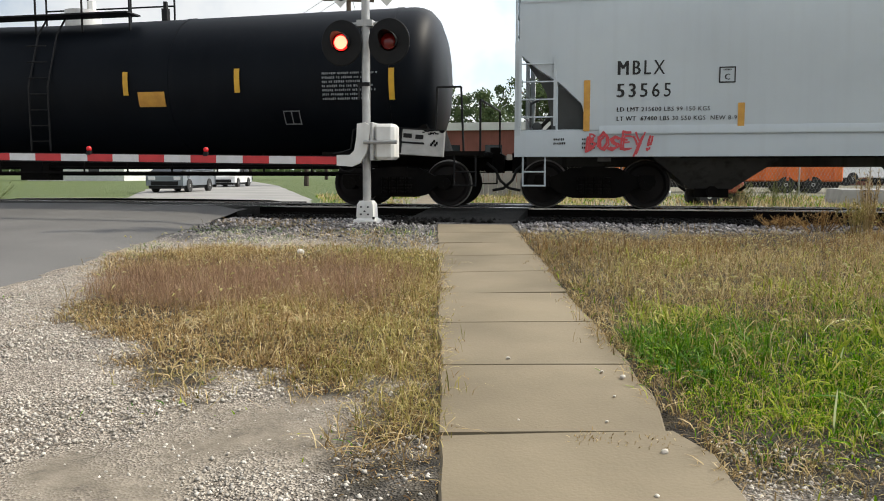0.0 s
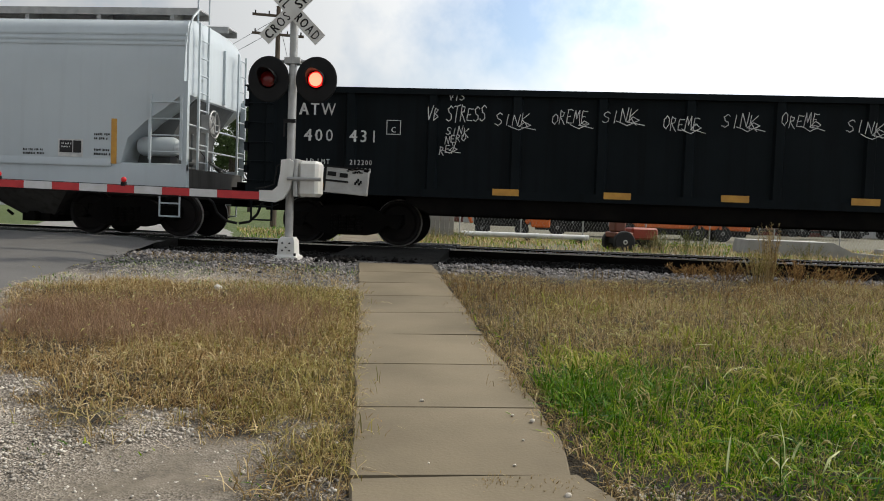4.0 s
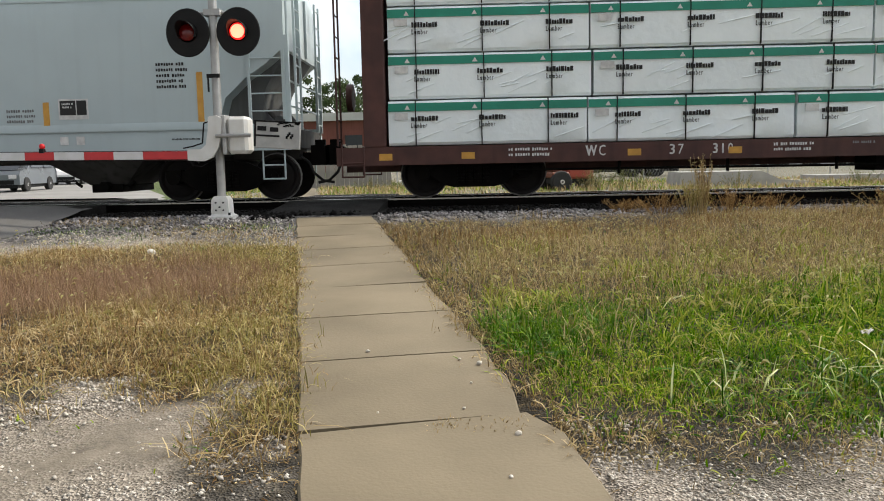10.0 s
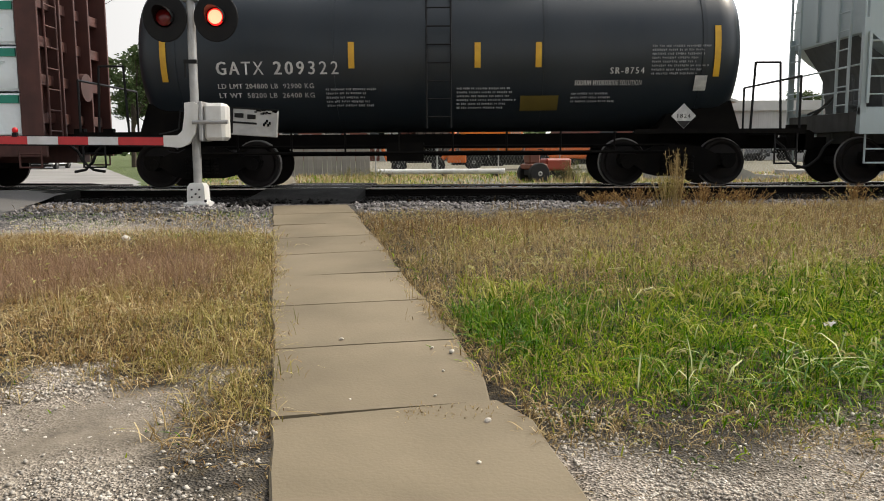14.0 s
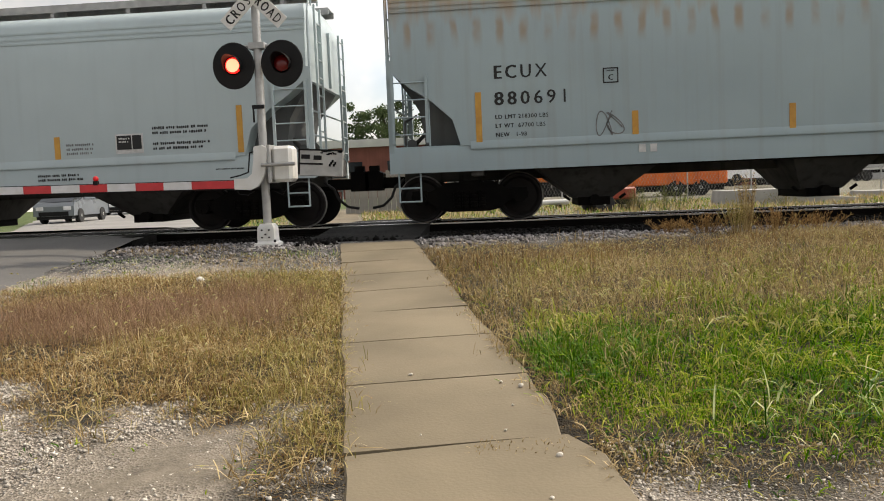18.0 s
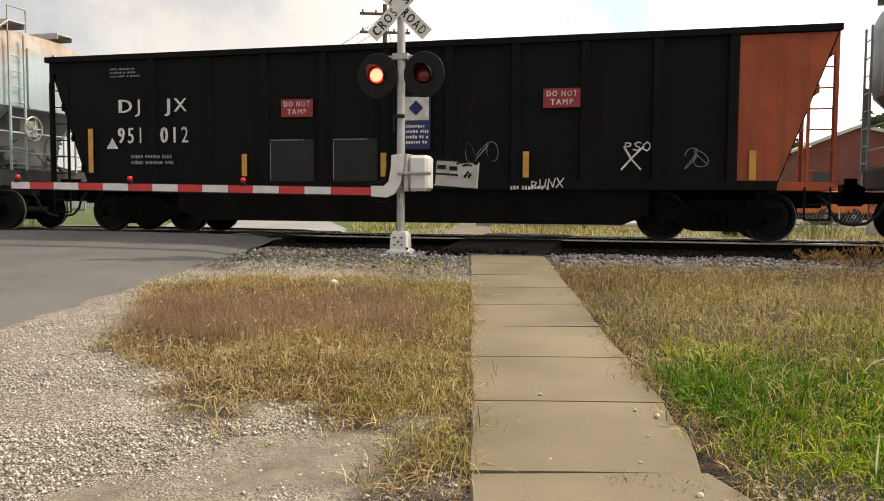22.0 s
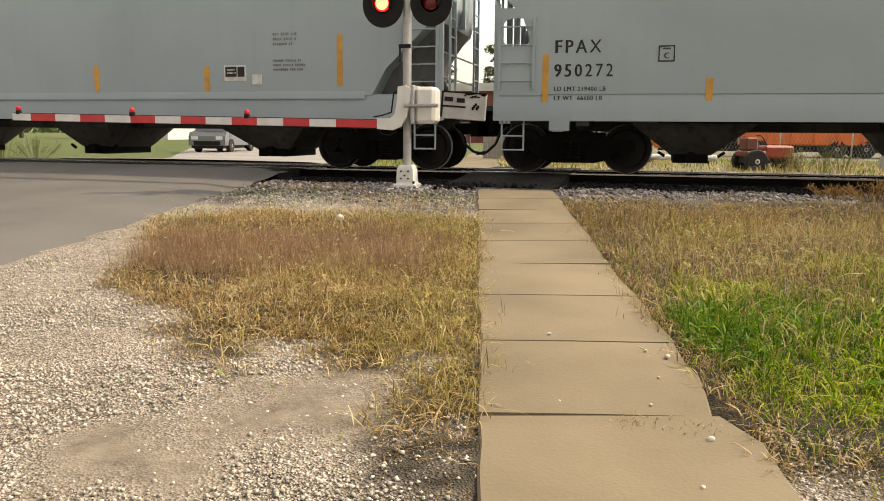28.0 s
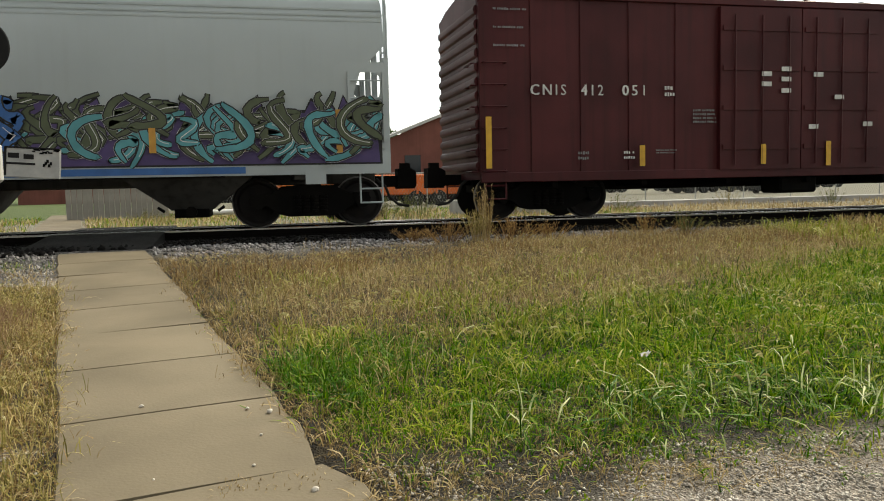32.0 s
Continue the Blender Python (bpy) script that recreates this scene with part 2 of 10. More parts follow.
# hopper paint with dirt and the recess's shade mixed into the colour
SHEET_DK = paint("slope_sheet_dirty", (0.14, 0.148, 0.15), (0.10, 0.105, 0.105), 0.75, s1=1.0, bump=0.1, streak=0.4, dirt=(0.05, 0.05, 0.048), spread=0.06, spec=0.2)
RAIL_TOP = paint("rail_head", (0.55, 0.54, 0.52), (0.42, 0.40, 0.38), 0.22, metal=1.0, s1=1, s2=20, bump=0.02, spread=0.05)
# rust with the deep shade under the train put into its near-black colour
RAIL_RUST_SHADE = paint("rail_web", (0.007, 0.0055, 0.005), (0.0045, 0.004, 0.0035), 0.95, s1=5, s2=70, bump=0.3, spread=0.15, spec=0.05)
TIE = paint("tie_wood", (0.018, 0.015, 0.013), (0.032, 0.027, 0.023), 0.9, s1=3, s2=50, bump=0.5, spread=0.2, spec=0.15)
ORANGE_TAPE = paint("reflector_orange", (0.62, 0.33, 0.05), (0.50, 0.25, 0.04), 0.45, s1=6, bump=0.02, spread=0.1)
YELLOW_TAPE = paint("reflector_yellow", (0.72, 0.42, 0.03), (0.60, 0.33, 0.03), 0.45, s1=6, bump=0.02, spread=0.08)
INK = paint("lettering_black", (0.008, 0.008, 0.009), (0.014, 0.014, 0.014), 0.6, s1=8, bump=0.0, spread=0.1)
INK_GREY = paint("lettering_faded", (0.13, 0.135, 0.14), (0.2, 0.2, 0.2), 0.6, s1=8, bump=0.0, spread=0.2)
WHITE_INK = paint("lettering_white", (0.68, 0.68, 0.66), (0.5, 0.5, 0.5), 0.6, s1=8, bump=0.0, spread=0.12)
DIM_INK = paint("lettering_dim", (0.24, 0.25, 0.26), (0.15, 0.155, 0.16), 0.6, s1=8, bump=0.0, spread=0.2)
WHITE_PAINT = paint("white_paint", (0.72, 0.72, 0.70), (0.62, 0.61, 0.58), 0.5, s1=3, s2=50, bump=0.05, streak=0.3, dirt=(0.4, 0.37, 0.32), spread=0.06)
GALV = paint("galvanised", (0.46, 0.46, 0.45), (0.36, 0.36, 0.355), 0.45, metal=0.45, s1=6, s2=60, bump=0.05, spread=0.08)
RED_TAPE = paint("red_reflective", (0.60, 0.035, 0.04), (0.50, 0.03, 0.035), 0.4, s1=6, bump=0.02, spread=0.06)
WHITE_TAPE = paint("white_reflective", (0.70, 0.69, 0.70), (0.62, 0.61, 0.60), 0.4, s1=6, bump=0.02, spread=0.06)
BLACK_PAINT = paint("black_paint", (0.008, 0.008, 0.009), (0.013, 0.013, 0.013), 0.55, s1=4, bump=0.05, spread=0.1, spec=0.2)
LAMP_RED = paint("lamp_red", (1.0, 0.016, 0.014), (1.0, 0.016, 0.014), 0.3, glow=2.2, bump=0.0, spread=0.02)
LAMP_CORE = paint("lamp_core", (1.0, 0.30, 0.17), (1.0, 0.30, 0.17), 0.3, glow=3.4, bump=0.0, spread=0.02)
SMALL_RED = paint("small_lamp_red", (0.55, 0.012, 0.015), (0.55, 0.012, 0.015), 0.3, glow=0.25, bump=0.0, spread=0.02)
RED_GLASS = paint("red_glass_dark", (0.16, 0.008, 0.008), (0.12, 0.006, 0.006), 0.15, bump=0.0, spread=0.05)
CONCRETE = paint("sidewalk_concrete", (0.196, 0.160, 0.103), (0.138, 0.112, 0.071), 0.88, s1=0.9, s2=55, bump=0.25, spread=0.14)
CONCRETE_2 = paint("block_concrete", (0.42, 0.41, 0.39), (0.33, 0.32, 0.30), 0.85, s1=2, s2=50, bump=0.3, spread=0.1)
ASPHALT = paint("asphalt_grey", (0.135, 0.131, 0.125), (0.105, 0.102, 0.098), 0.85, s1=0.6, s2=90, bump=0.5, spread=0.18)
# asphalt made paler for the far road: sunlight put into the base colour
ASPHALT_FAR = paint("asphalt_pale", (0.25, 0.243, 0.228), (0.20, 0.195, 0.185), 0.85, s1=0.4, s2=60, bump=0.3, spread=0.12)
ASPHALT_DK = paint("asphalt_dark", (0.022, 0.021, 0.020), (0.014, 0.014, 0.013), 0.9, s1=2, s2=80, bump=0.6, spread=0.2, spec=0.15)
STONE = paint("ballast_stone", (0.26, 0.245, 0.24), (0.035, 0.032, 0.033), 0.8, s1=6, s2=60, bump=0.4, spread=0.95)
# near-black ballast holds the train's shade in its colour; also dark rubble
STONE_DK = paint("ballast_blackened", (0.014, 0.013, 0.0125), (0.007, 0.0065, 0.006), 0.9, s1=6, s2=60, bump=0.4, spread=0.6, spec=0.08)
GRAVEL = paint("gravel_stone", (0.58, 0.535, 0.465), (0.33, 0.30, 0.26), 0.85, s1=6, s2=80, bump=0.3, spread=0.5)
# the last, pale colour stands for sky highlights on the blades
GREEN = leafy("grass_green", [(0.007, 0.032, 0.001), (0.033, 0.112, 0.001), (0.084, 0.218, 0.002), (0.178, 0.295, 0.004), (0.42, 0.45, 0.06)], rough=0.6, patch=1.6, spec=0.03)
DRY = leafy("grass_dry", [(0.11, 0.072, 0.030), (0.26, 0.182, 0.082), (0.38, 0.275, 0.125), (0.62, 0.50, 0.28)], rough=0.6, spec=0.06)
BROWNG = leafy("grass_brown", [(0.10, 0.052, 0.020), (0.20, 0.115, 0.045), (0.30, 0.185, 0.075), (0.45, 0.31, 0.135)], spec=0.06)
HAZE = leafy("grass_reddish", [(0.19, 0.112, 0.070), (0.27, 0.168, 0.105), (0.335, 0.22, 0.142), (0.44, 0.31, 0.205)], spec=0.05)
STRAW = leafy("grass_straw", [(0.16, 0.105, 0.042), (0.33, 0.238, 0.105), (0.47, 0.36, 0.175), (0.68, 0.56, 0.33)], rough=0.55, spec=0.08)
LEAF = leafy("tree_leaf", [(0.045, 0.075, 0.028), (0.07, 0.105, 0.04), (0.10, 0.13, 0.055)], patch=0.3)
SHRUB = leafy("shrub_leaf", [(0.07, 0.09, 0.03), (0.13, 0.15, 0.05), (0.2, 0.19, 0.08)], patch=0.8)
BARK = paint("bark", (0.06, 0.045, 0.032), (0.04, 0.03, 0.022), 0.9, s1=4, s2=40, bump=0.6)
BRICK = paint("building_red", (0.22, 0.075, 0.055), (0.17, 0.06, 0.045), 0.8, s1=0.6, s2=30, bump=0.2, streak=0.3, spread=0.08)
ROOF_W = paint("roof_white", (0.62, 0.62, 0.60), (0.52, 0.52, 0.5), 0.6, s1=0.6, bump=0.1, spread=0.05)
FENCE_GREY = paint("fence_weathered", (0.30, 0.28, 0.25), (0.22, 0.205, 0.185), 0.85, s1=1.5, s2=30, bump=0.3, streak=0.4, spread=0.15)
MACH_ORANGE = paint("machine_orange", (0.72, 0.16, 0.015), (0.60, 0.12, 0.012), 0.45, s1=1.5, bump=0.05, streak=0.3, dirt=(0.25, 0.07, 0.02), spread=0.08)
LOCO_ORANGE = paint("locomotive_orange", (0.82, 0.22, 0.012), (0.74, 0.19, 0.012), 0.45, s1=1.0, bump=0.05, spread=0.05)
CAR_WHITE = paint("car_white", (0.72, 0.72, 0.72), (0.66, 0.66, 0.66), 0.25, s1=1, bump=0.0, spread=0.03)
CAR_SILVER = paint("car_silver", (0.22, 0.24, 0.26), (0.2, 0.22, 0.24), 0.3, metal=0.4, s1=1, bump=0.0, spread=0.03)
CAR_DARK = paint("car_dark", (0.03, 0.033, 0.04), (0.025, 0.028, 0.03), 0.3, s1=1, bump=0.0, spread=0.03)
WINDOW = paint("window_dark", (0.015, 0.018, 0.022), (0.02, 0.024, 0.03), 0.08, s1=1, bump=0.0, spread=0.05)
RUBBER = paint("rubber", (0.014, 0.014, 0.014), (0.022, 0.022, 0.022), 0.85, s1=6, bump=0.2)
WRAP = paint("lumber_wrap", (0.90, 0.96, 0.97), (0.84, 0.91, 0.93), 0.26, s1=1.2, s2=7, bump=1.0, spread=0.07)
WRAP_GREEN = paint("wrap_green", (0.010, 0.26, 0.175), (0.010, 0.22, 0.145), 0.4, s1=2, s2=12, bump=0.6, spread=0.08)
SIGN_BLUE = paint("sign_blue", (0.010, 0.018, 0.11), (0.010, 0.016, 0.09), 0.4, s1=3, bump=0.0, spread=0.05)
SIGN_RED = paint("sign_red", (0.28, 0.014, 0.018), (0.24, 0.012, 0.016), 0.4, s1=3, bump=0.0, spread=0.05)
ORANGE_END = paint("orange_end", (0.37, 0.066, 0.016), (0.27, 0.046, 0.013), 0.6, s1=1.5, bump=0.1, streak=0.5, dirt=(0.08, 0.03, 0.02), spread=0.08)
POLE_WOOD = paint("pole_wood", (0.10, 0.075, 0.055), (0.07, 0.055, 0.04), 0.9, s1=3, s2=40, bump=0.4)


# ---- mesh helpers ----
def part(name, bm, material, parent=None, label="", smooth=True):
    me = bpy.data.meshes.new(name)
    bmesh.ops.recalc_face_normals(bm, faces=bm.faces)
    bm.to_mesh(me)
    bm.free()
    me.materials.append(material)
    if smooth:
        me.shade_smooth()
        me.set_sharp_from_angle(angle=radians(35))
    ob = new(name, me)
    if parent:
        ob.parent = parent
    if label:
        ob["label"] = label
    return ob


def twin(ob, parent, m):
    """Another part on the same mesh."""
    o = new(ob.name.split(".")[0], ob.data)
    o.parent = parent
    o.matrix_basis = m
    return o


def box(bm, x0, x1, y0, y1, z0, z1, m=None):
    v = [bm.verts.new((m @ Vector(p)) if m else p) for p in ((x0, y0, z0), (x1, y0, z0), (x1, y1, z0), (x0, y1, z0), (x0, y0, z1), (x1, y0, z1), (x1, y1, z1), (x0, y1, z1))]
    for f in ((0, 1, 2, 3), (4, 5, 6, 7), (0, 1, 5, 4), (1, 2, 6, 5), (2, 3, 7, 6), (3, 0, 4, 7)):
        bm.faces.new([v[i] for i in f])
    return bm


def cbox(bm, x0, x1, y0, y1, z0, z1, c=0.01, m=None):
    """A box with chamfered edges along all sides of its top and front."""
    b2 = bmesh.new()
    box(b2, x0, x1, y0, y1, z0, z1)
    bmesh.ops.bevel(b2, geom=b2.edges[:], offset=c, segments=1, affect="EDGES")
    me = bpy.data.meshes.new("tmp")
    if m:
        b2.transform(m)
    b2.to_mesh(me)
    b2.free()
    bm.from_mesh(me)
    bpy.data.meshes.remove(me)
    return bm


def rod(bm, a, b, r, n=8, r2=None, cap=True):
    a, b = Vector(a), Vector(b)
    d = (b - a).normalized()
    u = d.cross(Vector((0, 0, 1)) if abs(d.z) < 0.9 else Vector((1, 0, 0))).normalized()
    w = d.cross(u)
    r2 = r if r2 is None else r2
    lo = [bm.verts.new(a + (u * math.cos(k * math.tau / n) + w * math.sin(k * math.tau / n)) * r) for k in range(n)]
    hi = [bm.verts.new(b + (u * math.cos(k * math.tau / n) + w * math.sin(k * math.tau / n)) * r2) for k in range(n)]
    for k in range(n):
        bm.faces.new((lo[k], lo[(k + 1) % n], hi[(k + 1) % n], hi[k]))
    if cap:
        bm.faces.new(lo), bm.faces.new(hi)
    return bm


def tube(bm, pts, r, n=6):
    for a, b in zip(pts, pts[1:]):
        rod(bm, a, b, r, n)
    return bm


def ring_solid(bm, rings, close=True):
    """Skin between rings of points of equal length; the end rings are capped."""
    rows = [[bm.verts.new(p) for p in r] for r in rings]
    for a, b in zip(rows, rows[1:]):
        k = len(a)
        for i in range(k if close else k - 1):
            bm.faces.new((a[i], a[(i + 1) % k], b[(i + 1) % k], b[i]))
    if close:
        bm.faces.new(rows[0]), bm.faces.new(rows[-1])
    return bm


def extrude_x(bm, outline, x0, x1):
    return ring_solid(bm, [[(x, y, z) for y, z in outline] for x in (x0, x1)])


def extrude_y(bm, outline, y0, y1):
    return ring_solid(bm, [[(x, y, z) for x, z in outline] for y in (y0, y1)])


def np_mesh(name, verts, faces_per, idx, material, parent=None, kind="", smooth=False):
    """A mesh from arrays: verts (n, 3), idx flat vertex indices, faces_per vertex counts of the faces."""
    me = bpy.data.meshes.new(name)
    me.vertices.add(len(verts))
    me.vertices.foreach_set("co", np.ascontiguousarray(verts, dtype=np.float32).ravel())
    me.loops.add(len(idx))
    me.loops.foreach_set("vertex_index", np.ascontiguousarray(idx, dtype=np.int32))
    me.polygons.add(len(faces_per))
    starts = np.concatenate([[0], np.cumsum(faces_per)[:-1]]).astype(np.int32)
    me.polygons.foreach_set("loop_start", starts)
    me.update(calc_edges=True)
    me.validate()
    me.materials.append(material)
    if smooth:
        me.shade_smooth()
    ob = new(name, me)
    if parent:
        ob.parent = parent
    if kind:
        ob["kind"] = kind
    return ob


def words(text, width, height, space=1.12):
    """The text as a flat mesh in the x-z plane, facing -y, fitted to a width and height, from its lower left corner."""
    cu = bpy.data.curves.new("lettering", "FONT")
    cu.body = text
    cu.resolution_u = 2
    cu.space_character = space + (0.22 if len(text) < 8 else 0.0)
    tmp = bpy.data.objects.new("lettering", cu)
    scene.collection.objects.link(tmp)
    dg = bpy.context.evaluated_depsgraph_get()
    me = bpy.data.meshes.new_from_object(tmp.evaluated_get(dg))
    bpy.data.objects.remove(tmp)
    n = len(me.vertices)
    co = np.empty(n * 3, dtype=np.float32)
    me.vertices.foreach_get("co", co)
    co = co.reshape(n, 3)
    lo, hi = co.min(0), co.max(0)
    x = (co[:, 0] - lo[0]) / (hi[0] - lo[0]) * width
    z = (co[:, 1] - lo[1]) / (hi[1] - lo[1]) * height
    # a second coat, a little to the side, makes the strokes bolder
    loops = np.empty(len(me.loops), dtype=np.int32)
    me.loops.foreach_get("vertex_index", loops)
    per = np.empty(len(me.polygons), dtype=np.int32)
    me.polygons.foreach_get("loop_total", per)
    one = np.stack([x, 0 * x, z], 1)
    shift = np.array([[height * 0.105, -0.0007, 0.0]])
    out = bpy.data.meshes.new("lettering")
    out.vertices.add(2 * n)
    out.vertices.foreach_set("co", np.concatenate([one, one * np.array([[1 - height * 0.105 / width, 1, 1]]) + shift]).astype(np.float32).ravel())
    out.loops.add(2 * len(loops))
    out.loops.foreach_set("vertex_index", np.concatenate([loops, loops + n]).astype(np.int32))
    per2 = np.concatenate([per, per])
    out.polygons.add(len(per2))
    out.polygons.foreach_set("loop_start", np.concatenate([[0], np.cumsum(per2)[:-1]]).astype(np.int32))
    out.update(calc_edges=True)
    bpy.data.meshes.remove(me)
    return out


def lettering(car, text, x, z, width, height, material, y=-1.577, wrap=None):
    """Words on a car's near side; wrap(z) gives the y of a curved side."""
    me = words(text, width, height)
    me.materials.clear()
    me.materials.append(material)
    ob = new("lettering", me)
    ob.parent = car
    ob.location = (x, y, z)
    if wrap:
        for v in me.vertices:
            v.co.y += wrap(z + v.co.z) - y
    ob["kind"] = "stuff"
    return ob


def bars(car, x, z, w, h, rows, material, y=-1.577, seed=0, fill=0.62, wrap=None):
    """Lines of small writing that cannot be read, as broken bars; x, z is the upper left corner."""
    rnd = random.Random(seed)
    bm = bmesh.new()
    step = h / rows
    for r in range(rows):
        zt = z - r * step
        px, end, left = x, x + w * rnd.uniform(0.75, 1.0), 0
        while px < end:
            if left == 0:
                left = rnd.randint(2, 8)
                px += step * 0.35
            yy = wrap(zt - step * 0.3) - 0.003 if wrap else y
            cw, a, b = step * rnd.uniform(0.26, 0.40), rnd.uniform(0, 0.12), rnd.uniform(0, 0.12)
            bm.faces.new([bm.verts.new(q) for q in ((px, yy, zt - step * (fill - b)), (px + cw, yy, zt - step * (fill - b)), (px + cw, yy, zt - step * a), (px, yy, zt - step * a))])
            px += cw + step * 0.14
            left -= 1
    ob = part("lettering", bm, material, car, smooth=False)
    ob["kind"] = "stuff"
    return ob


def plate(car, name, x0, x1, z0, z1, material, y=-1.575, wrap=None):
    bm = bmesh.new()
    if wrap:
        ring_solid(bm, [[(x, wrap(z0 + (z1 - z0) * k / 6) - d, z0 + (z1 - z0) * k / 6) for x, d in ((x0, 0), (x1, 0), (x1, 0.006), (x0, 0.006))] for k in range(7)])
    else:
        box(bm, x0, x1, y - 0.004, y + 0.006, z0, z1)
    return part(name, bm, material, car, smooth=False)


STROKES = {
    "S": (((0.85, 0.85), (0.5, 1.0), (0.12, 0.8), (0.3, 0.55), (0.7, 0.42), (0.8, 0.18), (0.4, 0.0), (0.0, 0.12)),),
    "I": (((0.5, 1.0), (0.42, 0.0)),),
    "N": (((0.05, 0.0), (0.12, 1.0), (0.75, 0.05), (0.9, 1.05)),),
    "K": (((0.1, 1.05), (0.08, -0.1)), ((0.9, 1.0), (0.12, 0.45), (1.0, -0.25))),
    "V": (((0.0, 1.0), (0.4, 0.0), (0.85, 1.1)),),
    "B": (((0.1, 0.0), (0.1, 1.0), (0.6, 0.85), (0.2, 0.52), (0.75, 0.3), (0.1, 0.0)),),
    "T": (((0.0, 0.95), (0.95, 1.05)), ((0.5, 1.0), (0.42, -0.05))),
    "R": (((0.1, -0.05), (0.12, 1.0), (0.65, 0.85), (0.55, 0.55), (0.15, 0.5), (0.9, -0.1)),),
    "E": (((0.85, 0.95), (0.15, 1.0), (0.1, 0.5), (0.6, 0.52)), ((0.1, 0.5), (0.12, 0.02), (0.9, 0.0))),
    "O": (((0.5, 1.0), (0.1, 0.7), (0.15, 0.2), (0.55, 0.0), (0.9, 0.35), (0.8, 0.8), (0.45, 1.0)),),
    "M": (((0.0, 0.0), (0.15, 1.0), (0.45, 0.35), (0.75, 1.05), (0.95, 0.0)),),
    "L": (((0.15, 1.05), (0.1, 0.05), (0.85, 0.0)),),
    "P": (((0.12, -0.05), (0.12, 1.0), (0.75, 0.85), (0.65, 0.5), (0.15, 0.42)),),
    "U": (((0.08, 1.0), (0.12, 0.2), (0.45, 0.0), (0.78, 0.2), (0.85, 1.0)),),
    "X": (((0.05, 1.0), (0.9, 0.0)), ((0.9, 1.0), (0.05, 0.0))),
    "Y": (((0.05, 1.0), (0.45, 0.5)), ((0.9, 1.0), (0.3, -0.3))),
    "!": (((0.5, 1.05), (0.42, 0.35)), ((0.38, 0.12), (0.38, 0.0))),
    "~": (((-2.6, 0.0), (-1.2, -0.35), (0.2, 0.1), (-0.6, 0.35), (-1.3, -0.05), (0.9, -0.3)),),
}


def tag(car, text, x, z, w, h, material, seed, width=0.014, y=-1.583, lean=0.22, tilt=0.0):
    """A quick sprayed tag: slanting letters in single strokes, no two drawn alike."""
    rnd = random.Random(seed)
    bm = bmesh.new()
    step_x = w / len(text)
    for i, ch in enumerate(text):
        k, dz = rnd.uniform(0.85, 1.2), rnd.uniform(-0.1, 0.1) * h + tilt * i * step_x
        for stroke in STROKES.get(ch, ()):
            pts = []
            fine = [stroke[0]]
            for a, b in zip(stroke, stroke[1:]):
                fine += [((a[0] + b[0]) / 2 + rnd.uniform(-0.05, 0.05), (a[1] + b[1]) / 2 + rnd.uniform(-0.05, 0.05)), b]
            for u, v in fine:
                pts.append((x + step_x * (i + 0.92 * u) + lean * v * h * 0.5, z + h * v * k + dz))
            for (ax, az), (bx, bz) in zip(pts, pts[1:]):
                d = math.hypot(bx - ax, bz - az) or 1
                q = width * rnd.uniform(0.8, 1.15)
                nx, nz = -(bz - az) / d * q / 2, (bx - ax) / d * q / 2
                ex, ez = (bx - ax) / d * q / 3, (bz - az) / d * q / 3
                bm.faces.new([bm.verts.new(c) for c in ((ax - nx - ex, y, az - nz - ez), (bx - nx + ex, y, bz - nz + ez), (bx + nx + ex, y, bz + nz + ez), (ax + nx - ex, y, az + nz - ez))])
                y -= 0.0001
    ob = part("graffiti", bm, material, car, smooth=False)
    ob["kind"] = "stuff"
    return ob


def scribble(car, x0, x1, z0, z1, material, seed, width=0.025, y=-1.578, strokes=5, name="graffiti"):
    """Looping spray-can lines."""
    rnd = random.Random(seed)
    bm = bmesh.new()
    for s in range(strokes):
        cx = x0 + (x1 - x0) * (s + 0.5) / strokes
        pts, a = [], rnd.uniform(0, 6)
        w, h = (x1 - x0) / strokes * rnd.uniform(0.5, 0.85), (z1 - z0) * rnd.uniform(0.35, 0.55)
        f1, f2, p2 = rnd.choice((1, 1.5, 2)), rnd.choice((2, 2.5, 3)), rnd.uniform(0, 6)
        for k in range(26):
            u = k / 25
            pts.append((cx + w * math.sin(a + math.tau * f1 * u * 0.8), (z0 + z1) / 2 + h * math.sin(p2 + math.tau * f2 * u * 0.6)))
        for (ax, az), (bx, bz) in zip(pts, pts[1:]):
            d = math.hypot(bx - ax, bz - az) or 1
            nx, nz = -(bz - az) / d * width / 2, (bx - ax) / d * width / 2
            bm.faces.new([bm.verts.new(q) for q in ((ax - nx, y, az - nz), (bx - nx, y, bz - nz), (bx + nx, y, bz + nz), (ax + nx, y, az + nz))])
    return part(name, bm, material, car, smooth=False)


# ---- the lie of the land ----
def side_x(y):
    """The left edge of the pavement."""
    return -0.80 - 0.2105 * (y - 3.61)


def lane_edge(x):
    """Where the field meets the gravel lane."""
    return 3.62 - 0.078 * np.clip(x, 0, 11.8)


def land(x, y):
    """Height of the open ground; the top of the rails is 0."""
    y = np.asarray(y, dtype=float)
    base = -0.763 + 0.0475 * np.clip(y, -6, 12.4)
    top = -0.175
    k = np.clip((y - 12.4) / 1.4, 0, 1)
    near = base * (1 - k) + top * k
    far = np.where(y > 18.3, top - 0.16 * np.clip((y - 18.3) / 4, 0, 1), near)
    return far


def fbm(x, y, s, seed=0):
    return np.array([noise.noise(Vector((float(a) * s + seed, float(b) * s, seed * 1.7))) for a, b in zip(np.ravel(x), np.ravel(y))]).reshape(np.shape(x))


